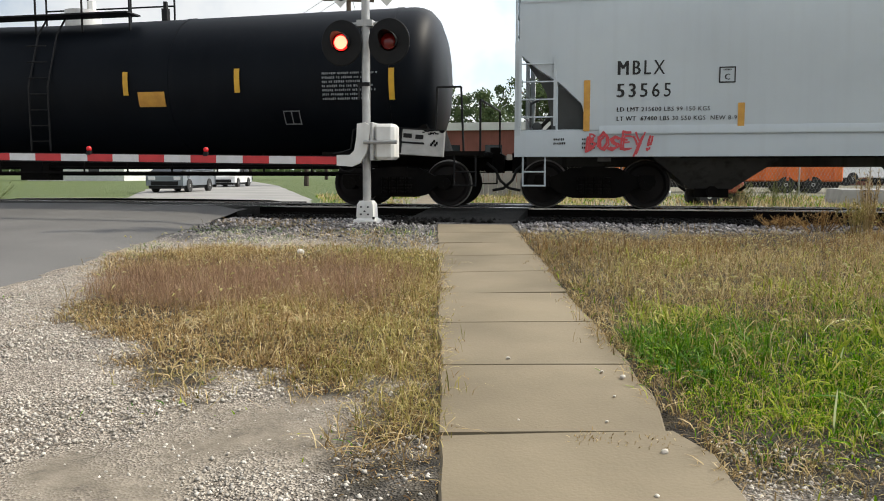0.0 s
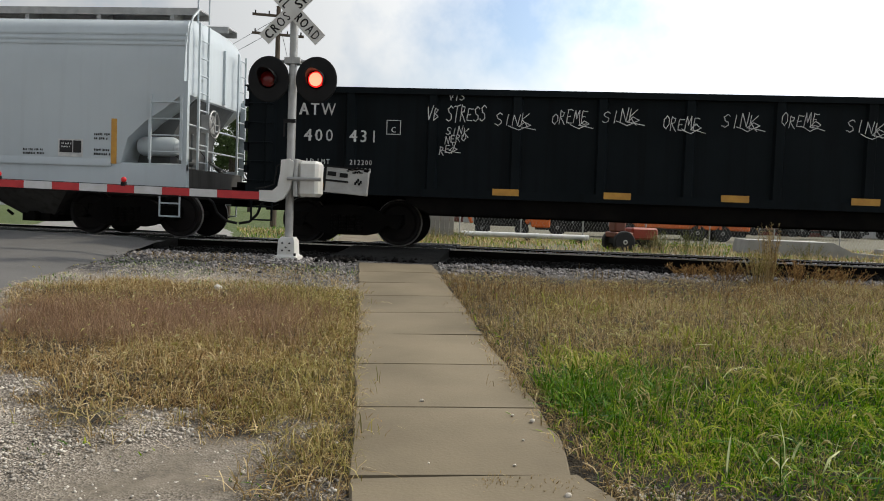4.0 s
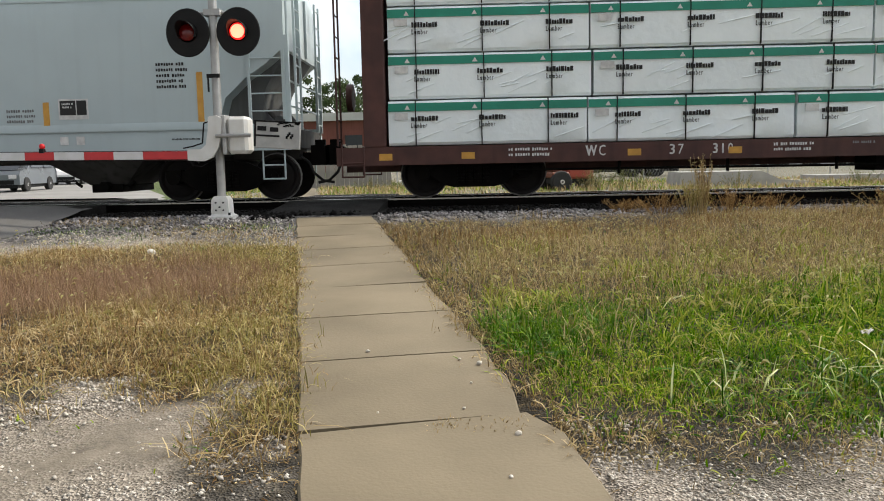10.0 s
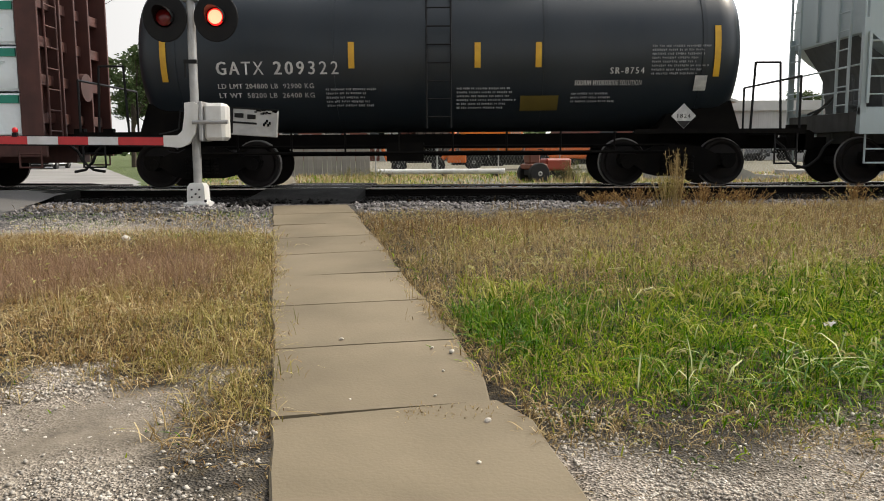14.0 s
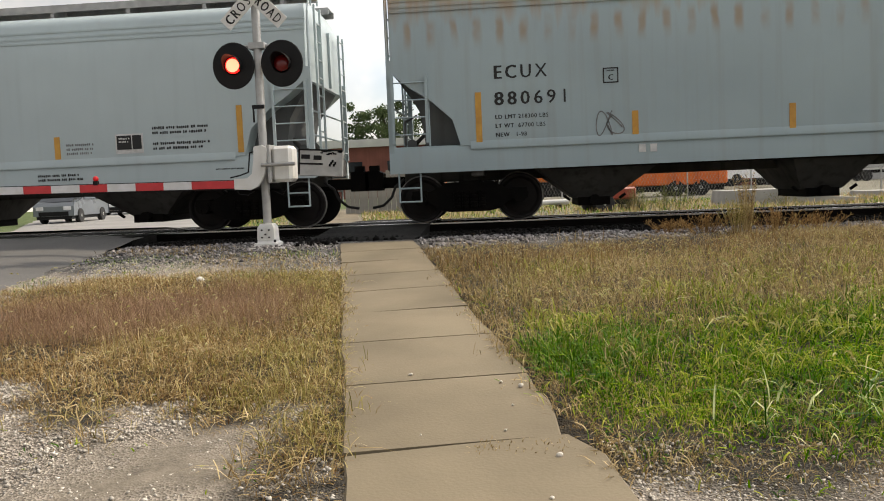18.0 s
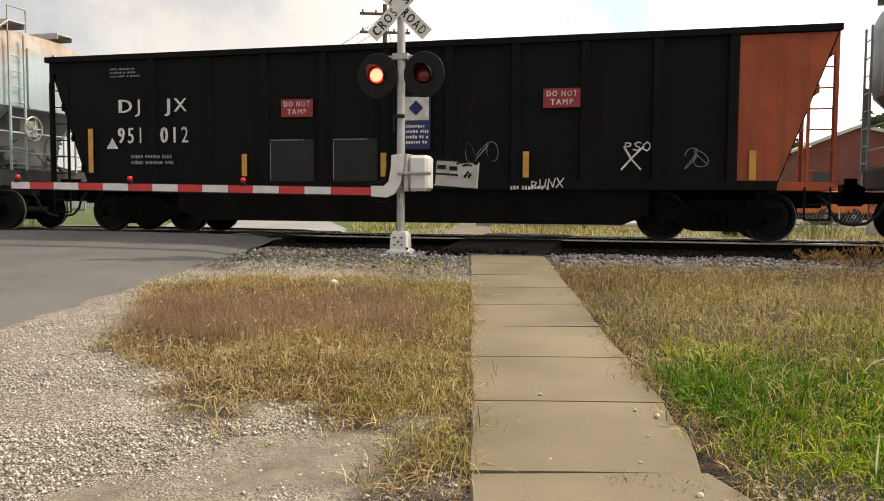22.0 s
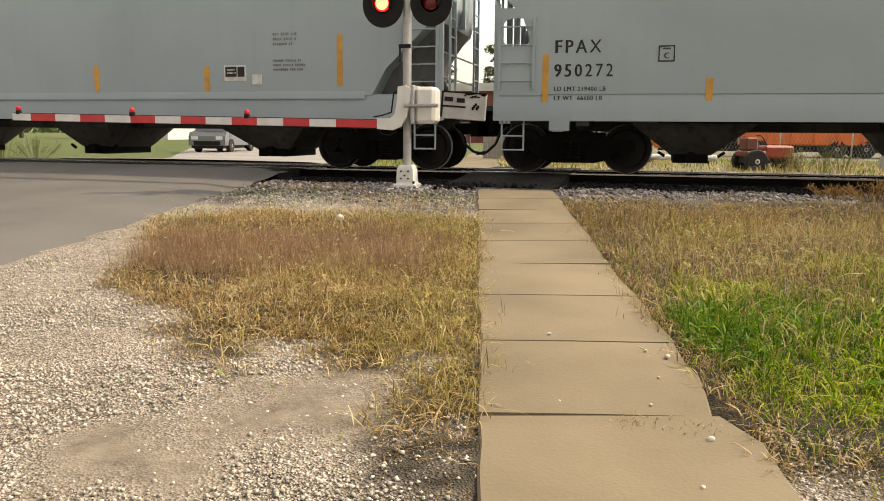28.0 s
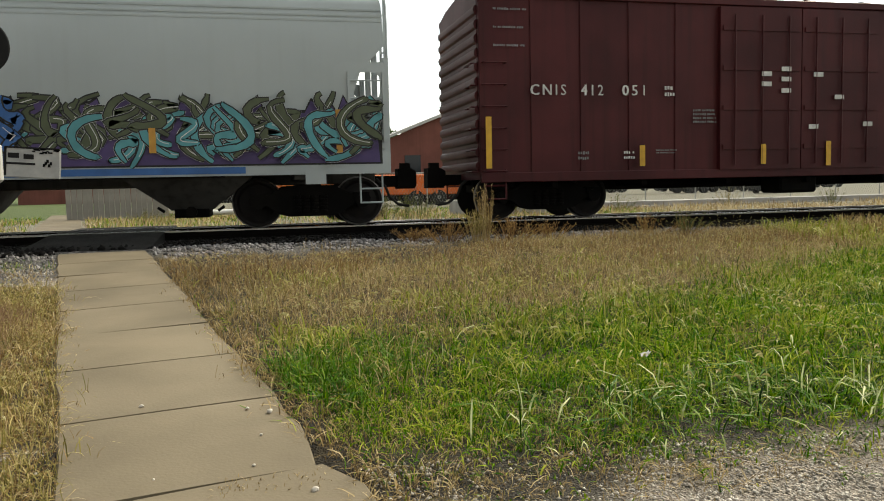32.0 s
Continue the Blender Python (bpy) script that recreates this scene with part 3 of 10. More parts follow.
def zones(x, y):
    """Shares of gravel, bare dirt and grass at a place."""
    n1 = fbm(x, y, 0.9, 3)
    n2 = fbm(x, y, 2.6, 9)
    w = 0.5 * n1 + 0.35 * n2
    sx = side_x(y)
    left = x < sx + 0.6
    # dry patch left of the pavement
    lx = np.interp(y, [3.6, 4.0, 4.8, 5.4, 8.8, 9.7], [-1.75, -2.2, -3.3, -4.1, -5.7, -5.0])
    w3 = fbm(x, y, 6.5, 41)
    patch = np.clip((x - lx) * 2.6 + w * 2.4 + 0.5 * w3 + 0.4, 0, 1) * np.clip((9.7 - y) * 1.9 + w, 0, 1) * np.clip((y - 4.0) * 2.2 + w * 3.4 + 0.8 * w3 + 0.5 * (x > sx - 0.9), 0, 1)
    verge = np.clip((x - (sx - 0.62)) * 2.6 + w * 2.2 + 0.7 * w3, 0, 1) * (y < 4.8) * np.clip((y - 1.5) / 0.5, 0, 1) * np.clip(0.85 + 0.7 * w3, 0.3, 1)
    gl = np.maximum(patch, verge)
    field_edge = lane_edge(x)
    gr = np.clip((y - field_edge + 0.22 * np.clip((3.2 - x) / 1.5, 0, 1) + 0.42 * np.clip((2.2 - x) / 1.1, 0, 1)) * 1.9 + w * 1.4 + 0.1, 0, 1) * np.clip((12.5 - y) * 1.3 + w * 1.5 + np.clip((x - 4) * 0.25, 0, 1.0), 0, 1)
    grass = np.where(left, gl, gr)
    grass = np.where(y > 19.5, np.clip((y - 19.5) * 0.5, 0, 1), grass)
    dirt = np.where(left, np.clip(1.4 * (1 - ((x + 1.72 - 0.25 * (y - 3.3)) ** 2 / 0.42 + (y - 3.3) ** 2 / 1.4)) + 2.2 * w, 0, 1), np.clip(w * 1.4 - 0.15 + 1.4 * np.exp(-((field_edge - y - 1.2) / 0.30) ** 2) + 1.3 * np.exp(-((field_edge - y - 2.5) / 0.55) ** 2), 0, 1))
    return grass, dirt


def ground_material():
    m = bpy.data.materials.new("open_ground")
    m.use_nodes = True
    n, l = m.node_tree.nodes, m.node_tree.links
    p = n["Principled BSDF"]
    at = n.new("ShaderNodeAttribute")
    at.attribute_name = "cover"
    tc = n.new("ShaderNodeTexCoord")
    sep = n.new("ShaderNodeSeparateColor")
    l.new(at.outputs["Color"], sep.inputs["Color"])

    def tex(scale, detail=4, rough=0.6):
        t = n.new("ShaderNodeTexNoise")
        t.inputs["Scale"].default_value, t.inputs["Detail"].default_value, t.inputs["Roughness"].default_value = scale, detail, rough
        l.new(tc.outputs["Object"], t.inputs["Vector"])
        return t

    def ramp(src, stops):
        r = n.new("ShaderNodeValToRGB")
        e = r.color_ramp.elements
        e[0].position, e[0].color = stops[0][0], rgba(stops[0][1])
        e[1].position, e[1].color = stops[-1][0], rgba(stops[-1][1])
        for q, c in stops[1:-1]:
            k = e.new(q)
            k.color = rgba(c)
        l.new(src, r.inputs["Fac"])
        return r.outputs["Color"]

    def blend(f, a, b):
        x = n.new("ShaderNodeMix")
        x.data_type = "RGBA"
        l.new(f, x.inputs["Factor"]), l.new(a, x.inputs[6]), l.new(b, x.inputs[7])
        return x.outputs[2]
    pebbles = n.new("ShaderNodeTexVoronoi")
    pebbles.inputs["Scale"].default_value = 78
    l.new(tc.outputs["Object"], pebbles.inputs["Vector"])
    gravel = ramp(pebbles.outputs["Color"], [(0.12, (0.105, 0.090, 0.072)), (0.45, (0.27, 0.238, 0.198)), (0.9, (0.55, 0.50, 0.43))])
    broad = tex(0.8)
    tint = n.new("ShaderNodeMix")
    tint.data_type, tint.blend_type = "RGBA", "MULTIPLY"
    tint.inputs["Factor"].default_value = 0.5
    l.new(gravel, tint.inputs[6])
    l.new(ramp(broad.outputs["Fac"], [(0.3, (0.75, 0.7, 0.65)), (0.7, (1.05, 1.0, 0.92))]), tint.inputs[7])
    dirt = ramp(tex(5.0, 9, 0.78).outputs["Fac"], [(0.30, (0.070, 0.058, 0.043)), (0.47, (0.155, 0.131, 0.098)), (0.70, (0.27, 0.233, 0.18))])
    # soil darker than its own tone: shade between the blades put into it
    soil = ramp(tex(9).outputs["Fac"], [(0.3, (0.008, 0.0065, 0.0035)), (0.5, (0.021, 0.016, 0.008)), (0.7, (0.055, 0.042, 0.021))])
    lawn = ramp(tex(14).outputs["Fac"], [(0.3, (0.045, 0.085, 0.015)), (0.7, (0.12, 0.145, 0.04))])
    col = blend(sep.outputs["Green"], tint.outputs[2], dirt)
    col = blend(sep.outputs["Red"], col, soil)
    col = blend(sep.outputs["Blue"], col, lawn)
    chips = n.new("ShaderNodeTexVoronoi")
    chips.inputs["Scale"].default_value = 24
    l.new(tc.outputs["Object"], chips.inputs["Vector"])

    def part_of(lo):
        r = n.new("ShaderNodeMapRange")
        r.inputs["From Min"].default_value, r.inputs["From Max"].default_value = lo, lo + 0.5
        l.new(at.outputs["Alpha"], r.inputs["Value"])
        return r.outputs["Result"]
    col = blend(part_of(0.0), col, ramp(chips.outputs["Color"], [(0.2, (0.028, 0.026, 0.025)), (0.5, (0.085, 0.08, 0.076)), (0.85, (0.23, 0.218, 0.205))]))
    # upper half of the alpha paints the train's shade onto the ground
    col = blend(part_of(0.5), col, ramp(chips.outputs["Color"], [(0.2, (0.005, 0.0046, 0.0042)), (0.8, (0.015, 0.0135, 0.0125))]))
    l.new(col, p.inputs["Base Color"])
    p.inputs["Roughness"].default_value = 0.9
    bp = n.new("ShaderNodeBump")
    bp.inputs["Strength"].default_value, bp.inputs["Distance"].default_value = 0.9, 0.02
    grit = n.new("ShaderNodeMath")
    grit.operation = "MULTIPLY"
    bare = n.new("ShaderNodeMath")
    bare.operation = "SUBTRACT"
    bare.inputs[0].default_value = 1.08
    bare.use_clamp = True
    l.new(sep.outputs["Green"], bare.inputs[1])
    l.new(pebbles.outputs["Distance"], grit.inputs[0])
    l.new(bare.outputs[0], grit.inputs[1])
    l.new(grit.outputs[0], bp.inputs["Height"])
    l.new(bp.outputs["Normal"], p.inputs["Normal"])
    return m


def axis(*spans):
    out = []
    for a, b, s in spans:
        out += list(np.arange(a, b, s))
    return np.array(out + [spans[-1][1]])


gx = axis((-900, -100, 80), (-100, -30, 7), (-30, -9, 0.7), (-9, 6, 0.12), (6, 14, 0.3), (14, 60, 1.2), (60, 140, 8), (140, 900, 76))
gy = axis((-400, -30, 37), (-30, -2, 2), (-2, 1.6, 0.4), (1.6, 11, 0.12), (11, 20, 0.25), (20, 40, 1.5), (40, 120, 8), (120, 1500, 120))
GX, GY = np.meshgrid(gx, gy)
near = (np.abs(GX) < 62) & (GY > -3) & (GY < 20)
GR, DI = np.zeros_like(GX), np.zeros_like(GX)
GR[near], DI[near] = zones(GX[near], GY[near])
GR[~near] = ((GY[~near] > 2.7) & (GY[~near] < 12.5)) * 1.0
LAWN = np.clip((GY - 19) * 0.25, 0, 1) * 1.0
LAWN = np.where((GX > -8) & (GY > 19), 0.25 * LAWN, LAWN)
GR = np.where(GY > 19, 0.2, GR)
DI = np.where((GY > 19) & (GX > -3), 0.7, DI)
GZ = land(GX, GY)
bumpy = np.zeros_like(GX)
bumpy[near] = 0.022 * fbm(GX[near], GY[near], 1.7, 5) + 0.012 * fbm(GX[near], GY[near], 5.0, 6)
on_walk = np.clip(1 - np.abs(GX - (side_x(GY) + 0.61)) / 1.1, 0, 1) * (GY < 13.4)
GZ = GZ + bumpy * (1 - on_walk) - 0.055 * (np.abs(GX - (side_x(GY) + 0.61)) < 0.56) * (GY < 13.2)
# the road leads over the crossing, level with the rails
road_r = np.interp(GY, [-40, 4.0, 13.5, 17.5, 22, 29, 60], [-0.2, -5.25, -6.75, -7.2, -8.2, -11.0, -24.0])
in_road = (GX < road_r - 0.1) & (GX > road_r - 9.5)
GZ = np.where(in_road, GZ - 0.03, GZ)
rows, cols = GX.shape
gi = np.arange(rows * cols).reshape(rows, cols)
quads = np.stack([gi[:-1, :-1], gi[:-1, 1:], gi[1:, 1:], gi[1:, :-1]], -1).reshape(-1, 4)
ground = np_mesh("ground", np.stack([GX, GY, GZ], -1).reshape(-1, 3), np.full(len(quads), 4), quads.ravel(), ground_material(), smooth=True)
wob = np.zeros_like(GX)
wob[near] = 0.9 * fbm(GX[near], GY[near], 0.9, 51)
# alpha: up to 0.5 grey chips, above it painted shade by the rails
CHIPS_SHADE = 0.5 * np.clip((GY + wob - np.where(GX < side_x(GY) + 0.6, 9.9, np.where(GX < 2, 11.6, 12.3))) / 0.7, 0, 1) + 0.5 * np.clip((GY + 0.3 * wob - np.where(GX > side_x(GY) + 0.6, 13.05, 13.25)) / 0.3, 0, 1)
CHIPS_SHADE = np.where((GY > 18.6) | ~near, 0.0, CHIPS_SHADE)
ca = ground.data.color_attributes.new("cover", "FLOAT_COLOR", "POINT")
ca.data.foreach_set("color", np.stack([GR, DI, LAWN, CHIPS_SHADE], -1).astype(np.float32).ravel())
tagged(ground, "uneven ground of pale gravel, bare dirt and grass", "ground", kind="structure")


# ---- road ----
def strip(name, ys, left, right, lift, material, sag=0.05):
    """A paved strip between two edges, with a rounded shoulder."""
    v, n = [], len(ys)
    for y in ys:
        a, b = left(y), right(y)
        for k in range(13):
            x = a + (b - a) * k / 12
            z = float(land(x, y))
            if 12.2 < y < 20:
                u = min(1, (y - 12.2) / 2.0) * min(1, max(0.0, (20 - y) / 2))
                z = z * (1 - u) + (-0.02) * u
            edge = sag if k in (0, 12) else 0.0
            v.append((x, y, z + lift + 0.03 * math.sin(k / 12 * math.pi) - edge + 0.006 * noise.noise(Vector((x, y, 0)))))
    idx = [q for r in range(n - 1) for k in range(12) for q in (r * 13 + k, r * 13 + k + 1, (r + 1) * 13 + k + 1, (r + 1) * 13 + k)]
    return np_mesh(name, np.array(v), np.full((n - 1) * 12, 4), np.array(idx), material, smooth=True)


RY = [-40, 4.0, 13.5, 17.5, 22, 29, 60, 90]
RX = [-0.2, -5.25, -6.75, -7.2, -8.2, -11.0, -25.5, -41.0]
road = strip("road", [-40, -30, -20, -12] + list(np.arange(-8, 14.4, 0.4)) + [14.55], lambda y: float(np.interp(y, RY, RX)) - 8.6,
             lambda y: float(np.interp(y, RY, RX)) + 0.10 * noise.noise(Vector((0, y * 1.3, 4))) + 0.05 * noise.noise(Vector((0, y * 5.3, 4))), 0.03, ASPHALT)
tagged(road, "worn grey asphalt road with a ragged edge", "road", kind="structure")
road_2 = strip("road", [17.7] + list(np.arange(18, 40, 1.0)) + [45, 52, 60, 75, 90], lambda y: float(np.interp(y, RY, RX)) - 8.0 - 0.10 * max(0.0, y - 30),
               lambda y: float(np.interp(y, RY, RX)) + 0.2 * noise.noise(Vector((0, y, 8))), 0.03, ASPHALT_FAR)
tagged(road_2, "asphalt road leading away beyond the track, sunlight put into its pale colour", "road", kind="structure")

# ---- pavement: one slab after another ----
sidewalk = tagged(new("sidewalk"), "narrow pavement of tan concrete slabs with grass growing over the edges", "pavement", kind="structure")
SLAB = 1.137
slab_dir = Vector((-0.2060, 0.9785, 0))
slab_nor = Vector((0.9785, 0.2060, 0))
rs = random.Random(4)
for k in range(-6, 8):
    s0, s1 = k * SLAB + 0.010, (k + 1) * SLAB - 0.010
    if k == 7:
        s1 += 0.12
    bm = bmesh.new()
    org = Vector((-0.80, 3.61, 0))
    rows_v = []
    left_w = [0.0 + rs.uniform(-0.012, 0.012) for _ in range(5)]
    right_w = [1.175 + rs.uniform(-0.02, 0.02) for _ in range(5)]
    if k == -1:
        right_w[4], right_w[3], right_w[2] = 1.12, 1.215, 1.195
    if k == 0:
        right_w[0], right_w[1] = 1.085, 1.135
    tilt = rs.uniform(-0.006, 0.006)
    for j in range(5):
        s = s0 + (s1 - s0) * j / 4
        p0, p1 = org + slab_dir * s + slab_nor * left_w[j], org + slab_dir * s + slab_nor * right_w[j]
        za, zb = float(land(0, p0.y)) + 0.012 + tilt, float(land(0, p1.y)) + 0.012 - tilt
        rows_v.append([(p0.x, p0.y, za - 0.11), (p0.x, p0.y, za - 0.012), (p0.x + 0.012, p0.y, za), ((p0.x + p1.x) / 2, (p0.y + p1.y) / 2, (za + zb) / 2 + 0.002), (p1.x - 0.012, p1.y, zb), (p1.x, p1.y, zb - 0.012), (p1.x, p1.y, zb - 0.11)])
    ring_solid(bm, rows_v)
    part("slab", bm, CONCRETE, sidewalk)

sidewalk_2 = tagged(new("sidewalk"), "pale concrete pavement going on beyond the track", "pavement", kind="structure")
for k in range(14):
    bm = bmesh.new()
    y0, y1 = 19.6 + k * 1.6, 19.6 + k * 1.6 + 1.57
    ring_solid(bm, [[(-4.35 - 0.19 * (y - 19.6) + a, y, float(land(0, y)) + b) for a, b in ((-0.65, -0.1), (-0.65, 0.03), (0.65, 0.03), (0.65, -0.1))] for y in (y0, y1)])
    part("slab", bm, CONCRETE, sidewalk_2)

# ---- track ----
for yy, nm in ((RAIL_Y, "near"), (RAIL_Y + 1.435, "far")):
    track_rail = tagged(new("rail"), "rusty steel rail with a bright worn head and shade coloured into its web", "rail", kind="structure")
    head = [(-0.036, -0.035), (0.036, -0.035), (0.036, -0.008), (0.028, 0.0), (-0.028, 0.0), (-0.036, -0.008)]
    bm = bmesh.new()
    extrude_x(bm, [(yy + a, b) for a, b in head], -220, 420)
    part("rail_head", bm, RAIL_TOP, track_rail)
    bm = bmesh.new()
    extrude_x(bm, [(yy - 0.036, -0.035), (yy + 0.036, -0.035), (yy + 0.012, -0.05), (yy + 0.012, -0.13), (yy + 0.07, -0.16), (yy + 0.07, -0.172), (yy - 0.07, -0.172), (yy - 0.07, -0.16), (yy - 0.012, -0.13), (yy - 0.012, -0.05)], -220, 420)
    part("rail_web", bm, RAIL_RUST_SHADE, track_rail)
ties = tagged(new("ties"), "dark creosoted wooden ties under the rails", "railway tie", kind="structure")
bm = bmesh.new()
cbox(bm, -0.115, 0.115, TRACK_Y - 1.3, TRACK_Y + 1.3, -0.34, -0.168, 0.012)
first_tie = part("tie", bm, TIE, ties)
first_tie.location = (-30, 0, 0)
for k in range(1, 200):
    twin(first_tie, ties, pose(-30 + k * 0.53, rs.uniform(-0.04, 0.04), rs.uniform(-0.008, 0.004), 0, 0, rs.uniform(-1.2, 1.2)))
# crossing surface: dark planks of asphalt beside and between the rails
panel = tagged(new("crossing_surface"), "dark asphalt crossing surface beside the rails", "crossing", kind="structure")
for x0, x1 in ((-4.3, -2.75 + 1.25), (-16.5, -7.0)):
    for y0, y1 in ((13.35 if x0 > -5 else 14.3, RAIL_Y - 0.05), (RAIL_Y + 0.13, RAIL_Y + 1.36), (RAIL_Y + 1.50, 18.0)):
        bm = bmesh.new()
        lo = -0.14 if x0 > -5 and y1 < RAIL_Y else -0.012
        off = 0.9 if x0 > -5 else 0
        ring_solid(bm, [[(x, y0, -0.25), (x, y0, lo - 0.03), (x, y0 + 0.08, lo), (x, y1, -0.012), (x, y1, -0.25)] for x in (x0 + off, x1 + (0.0 if x0 < -5 else 0.0))])
        part("panel", bm, ASPHALT_DK, panel)


def stones(name, n, place, size, material, seed, squash=0.7):
    """Loose stones, each a broken six-pointed lump."""
    r = np.random.RandomState(seed)
    base = np.array([(1, 0, 0), (-1, 0, 0), (0, 1, 0), (0, -1, 0), (0, 0, 1), (0, 0, -1)], float)
    tri = np.array([(0, 2, 4), (2, 1, 4), (1, 3, 4), (3, 0, 4), (2, 0, 5), (1, 2, 5), (3, 1, 5), (0, 3, 5)])
    p = place(r, n)
    n = len(p)
    s = size[0] + (size[1] - size[0]) * r.rand(n) ** 2
    v = base[None] * (0.7 + 0.6 * r.rand(n, 6, 1)) + 0.25 * (r.rand(n, 6, 3) - 0.5)
    v *= s[:, None, None] * np.array([1, 1, squash])
    a, b = r.rand(n) * 6.28, (r.rand(n) - 0.5) * 1.2
    ca_, sa, cb, sb = np.cos(a), np.sin(a), np.cos(b), np.sin(b)
    y, z = v[:, :, 1] * cb[:, None] - v[:, :, 2] * sb[:, None], v[:, :, 1] * sb[:, None] + v[:, :, 2] * cb[:, None]
    x = v[:, :, 0]
    v = np.stack([x * ca_[:, None] - y * sa[:, None], x * sa[:, None] + y * ca_[:, None], z], -1) + p[:, None, :]
    f = (tri[None] + 6 * np.arange(n)[:, None, None]).reshape(-1)
    return np_mesh(name, v.reshape(-1, 3), np.full(n * 8, 3), f, material, kind="stuff")


def off_walk(x, y):
    return (np.abs(x - (side_x(y) + 0.61)) > 0.66) | (y > 13.3)


def off_road(x, y):
    return x > np.interp(y, RY, RX) + 0.05


def ballast_place(r, n):
    x = np.concatenate([r.uniform(-9, 10, int(n * 0.75)), r.uniform(-60, 70, n - int(n * 0.75))])
    y = np.where(r.rand(n) < 0.8, r.triangular(10.4, 13.6, 15.6, n), r.uniform(15.5, 19, n))
    ok = off_walk(x, y) & off_road(x, y) & ~((x > -3.6) & (x < -1.4) & (y > 13.3) & (y < 18)) & ((y > np.where(x < 2, 11.6, 12.2) + 0.3 * np.sin(x * 1.7)) | (x < side_x(y)))
    ok &= ~((np.abs(y - RAIL_Y) < 0.09) | (np.abs(y - RAIL_Y - 1.435) < 0.09))
    x, y = x[ok], y[ok]
    return np.stack([x, y, land(x, y) + 0.005 + 0.02 * r.rand(len(x))], -1)


tagged(stones("ballast", 20000, lambda r, n: (lambda q: q[q[:, 1] + 0.2 * np.sin(q[:, 0] * 3.1) < np.where(q[:, 0] > side_x(q[:, 1]), 13.3, 13.5)])(ballast_place(r, n)), (0.015, 0.045), STONE, 2), "grey broken ballast stones along the track", "ballast")
tagged(stones("ballast", 16000, lambda r, n: (lambda q: q[q[:, 1] + 0.2 * np.sin(q[:, 0] * 3.1) >= np.where(q[:, 0] > side_x(q[:, 1]), 13.3, 13.5)])(ballast_place(r, n)), (0.016, 0.05), STONE_DK, 3), "ballast stones close to the rails, the train's shade put into their colour", "ballast")


def rubble_place(r, n):
    x, y = -3.0 + 0.55 * r.randn(n), 13.1 + 0.35 * r.randn(n)
    ok = off_walk(x, y) & (y < 14.6) & (np.hypot(x + 3.93, y - 12.8) > 0.45)
    x, y = x[ok], y[ok]
    return np.stack([x, y, land(x, y) + 0.02], -1)


tagged(stones("rubble", 420, rubble_place, (0.025, 0.085), STONE_DK, 4), "dark lumps of broken asphalt beside the crossing signal", "rubble")


def gravel_left(r, n):
    x, y = r.uniform(-7.5, 0.2, n), 1.7 + 9.5 * r.rand(n) ** 1.6
    g, d = zones(x, y)
    ok = off_walk(x, y) & off_road(x, y) & (r.rand(n) > 0.9 * g) & (r.rand(n) > 0.86 * np.clip(1.6 * d, 0, 1))
    x, y = x[ok], y[ok]
    return np.stack([x, y, land(x, y) + 0.004], -1)


def gravel_lane(r, n):
    x = 0.2 + 22 * r.rand(n) ** 2.2
    y = lane_edge(x) + 0.2 - 2.7 * r.rand(n) ** 1.3
    g, d = zones(x, y)
    ok = off_walk(x, y) & (r.rand(n) > 0.9 * g) & (r.rand(n) > 0.85 * d) & (r.rand(n) > 0.45 * np.clip((lane_edge(x) - 0.6 - y) * 2, 0, 1))
    x, y = x[ok], y[ok]
    return np.stack([x, y, land(x, y) + 0.004], -1)


tagged(stones("gravel", 90000, gravel_left, (0.004, 0.016), GRAVEL, 5), "pale limestone gravel beside the pavement", "gravel")
tagged(stones("gravel", 78000, gravel_lane, (0.0035, 0.0125), GRAVEL, 6), "pale gravel along the edge of a dirt lane", "gravel")
# loose pebbles on the pavement and one white stone by the ballast
for px, py, pz, sz in ((-0.63, 4.93, -0.52, 0.02), (0.07, 4.65, -0.53, 0.024), (-0.05, 4.74, -0.53, 0.016), (0.23, 3.55, -0.58, 0.024), (-0.45, 3.85, -0.57, 0.010), (-0.02, 3.9, -0.57, 0.012), (0.02, 4.3, -0.55, 0.012), (0.17, 3.1, -0.6, 0.015)):
    bm = bmesh.new()
    sz *= 0.7
    bmesh.ops.create_icosphere(bm, subdivisions=2, radius=sz)
    for v in bm.verts:
        v.co *= 1 + 0.35 * noise.noise(v.co * 60 + Vector((px * 9, py * 7, 0)))
        v.co.z *= 0.75
    peb = tagged(part("pebble", bm, GRAVEL), "small grey pebble lying on the concrete pavement", "pebble", "pebbles on the pavement")
    peb.location = (px, py, float(land(px, py)) + 0.012 + sz * 0.55)
bm = bmesh.new()
bmesh.ops.create_icosphere(bm, subdivisions=2, radius=0.05)
for v in bm.verts:
    v.co *= 1 + 0.4 * noise.noise(v.co * 14)
    v.co.z *= 0.7
st = tagged(part("stone", bm, WHITE_PAINT), "pale stone lying in the gravel", "stone")
st.location = (-3.68, 9.15, float(land(0, 9.15)) + 0.03)


# ---- the train: each car stands with its middle at 0, the rails' top at z = 0 ----
CARS = []          # (car, place of its middle along the train)
WHEELS = []        # (wheelset, its place on its truck)
SIDE = -1.57


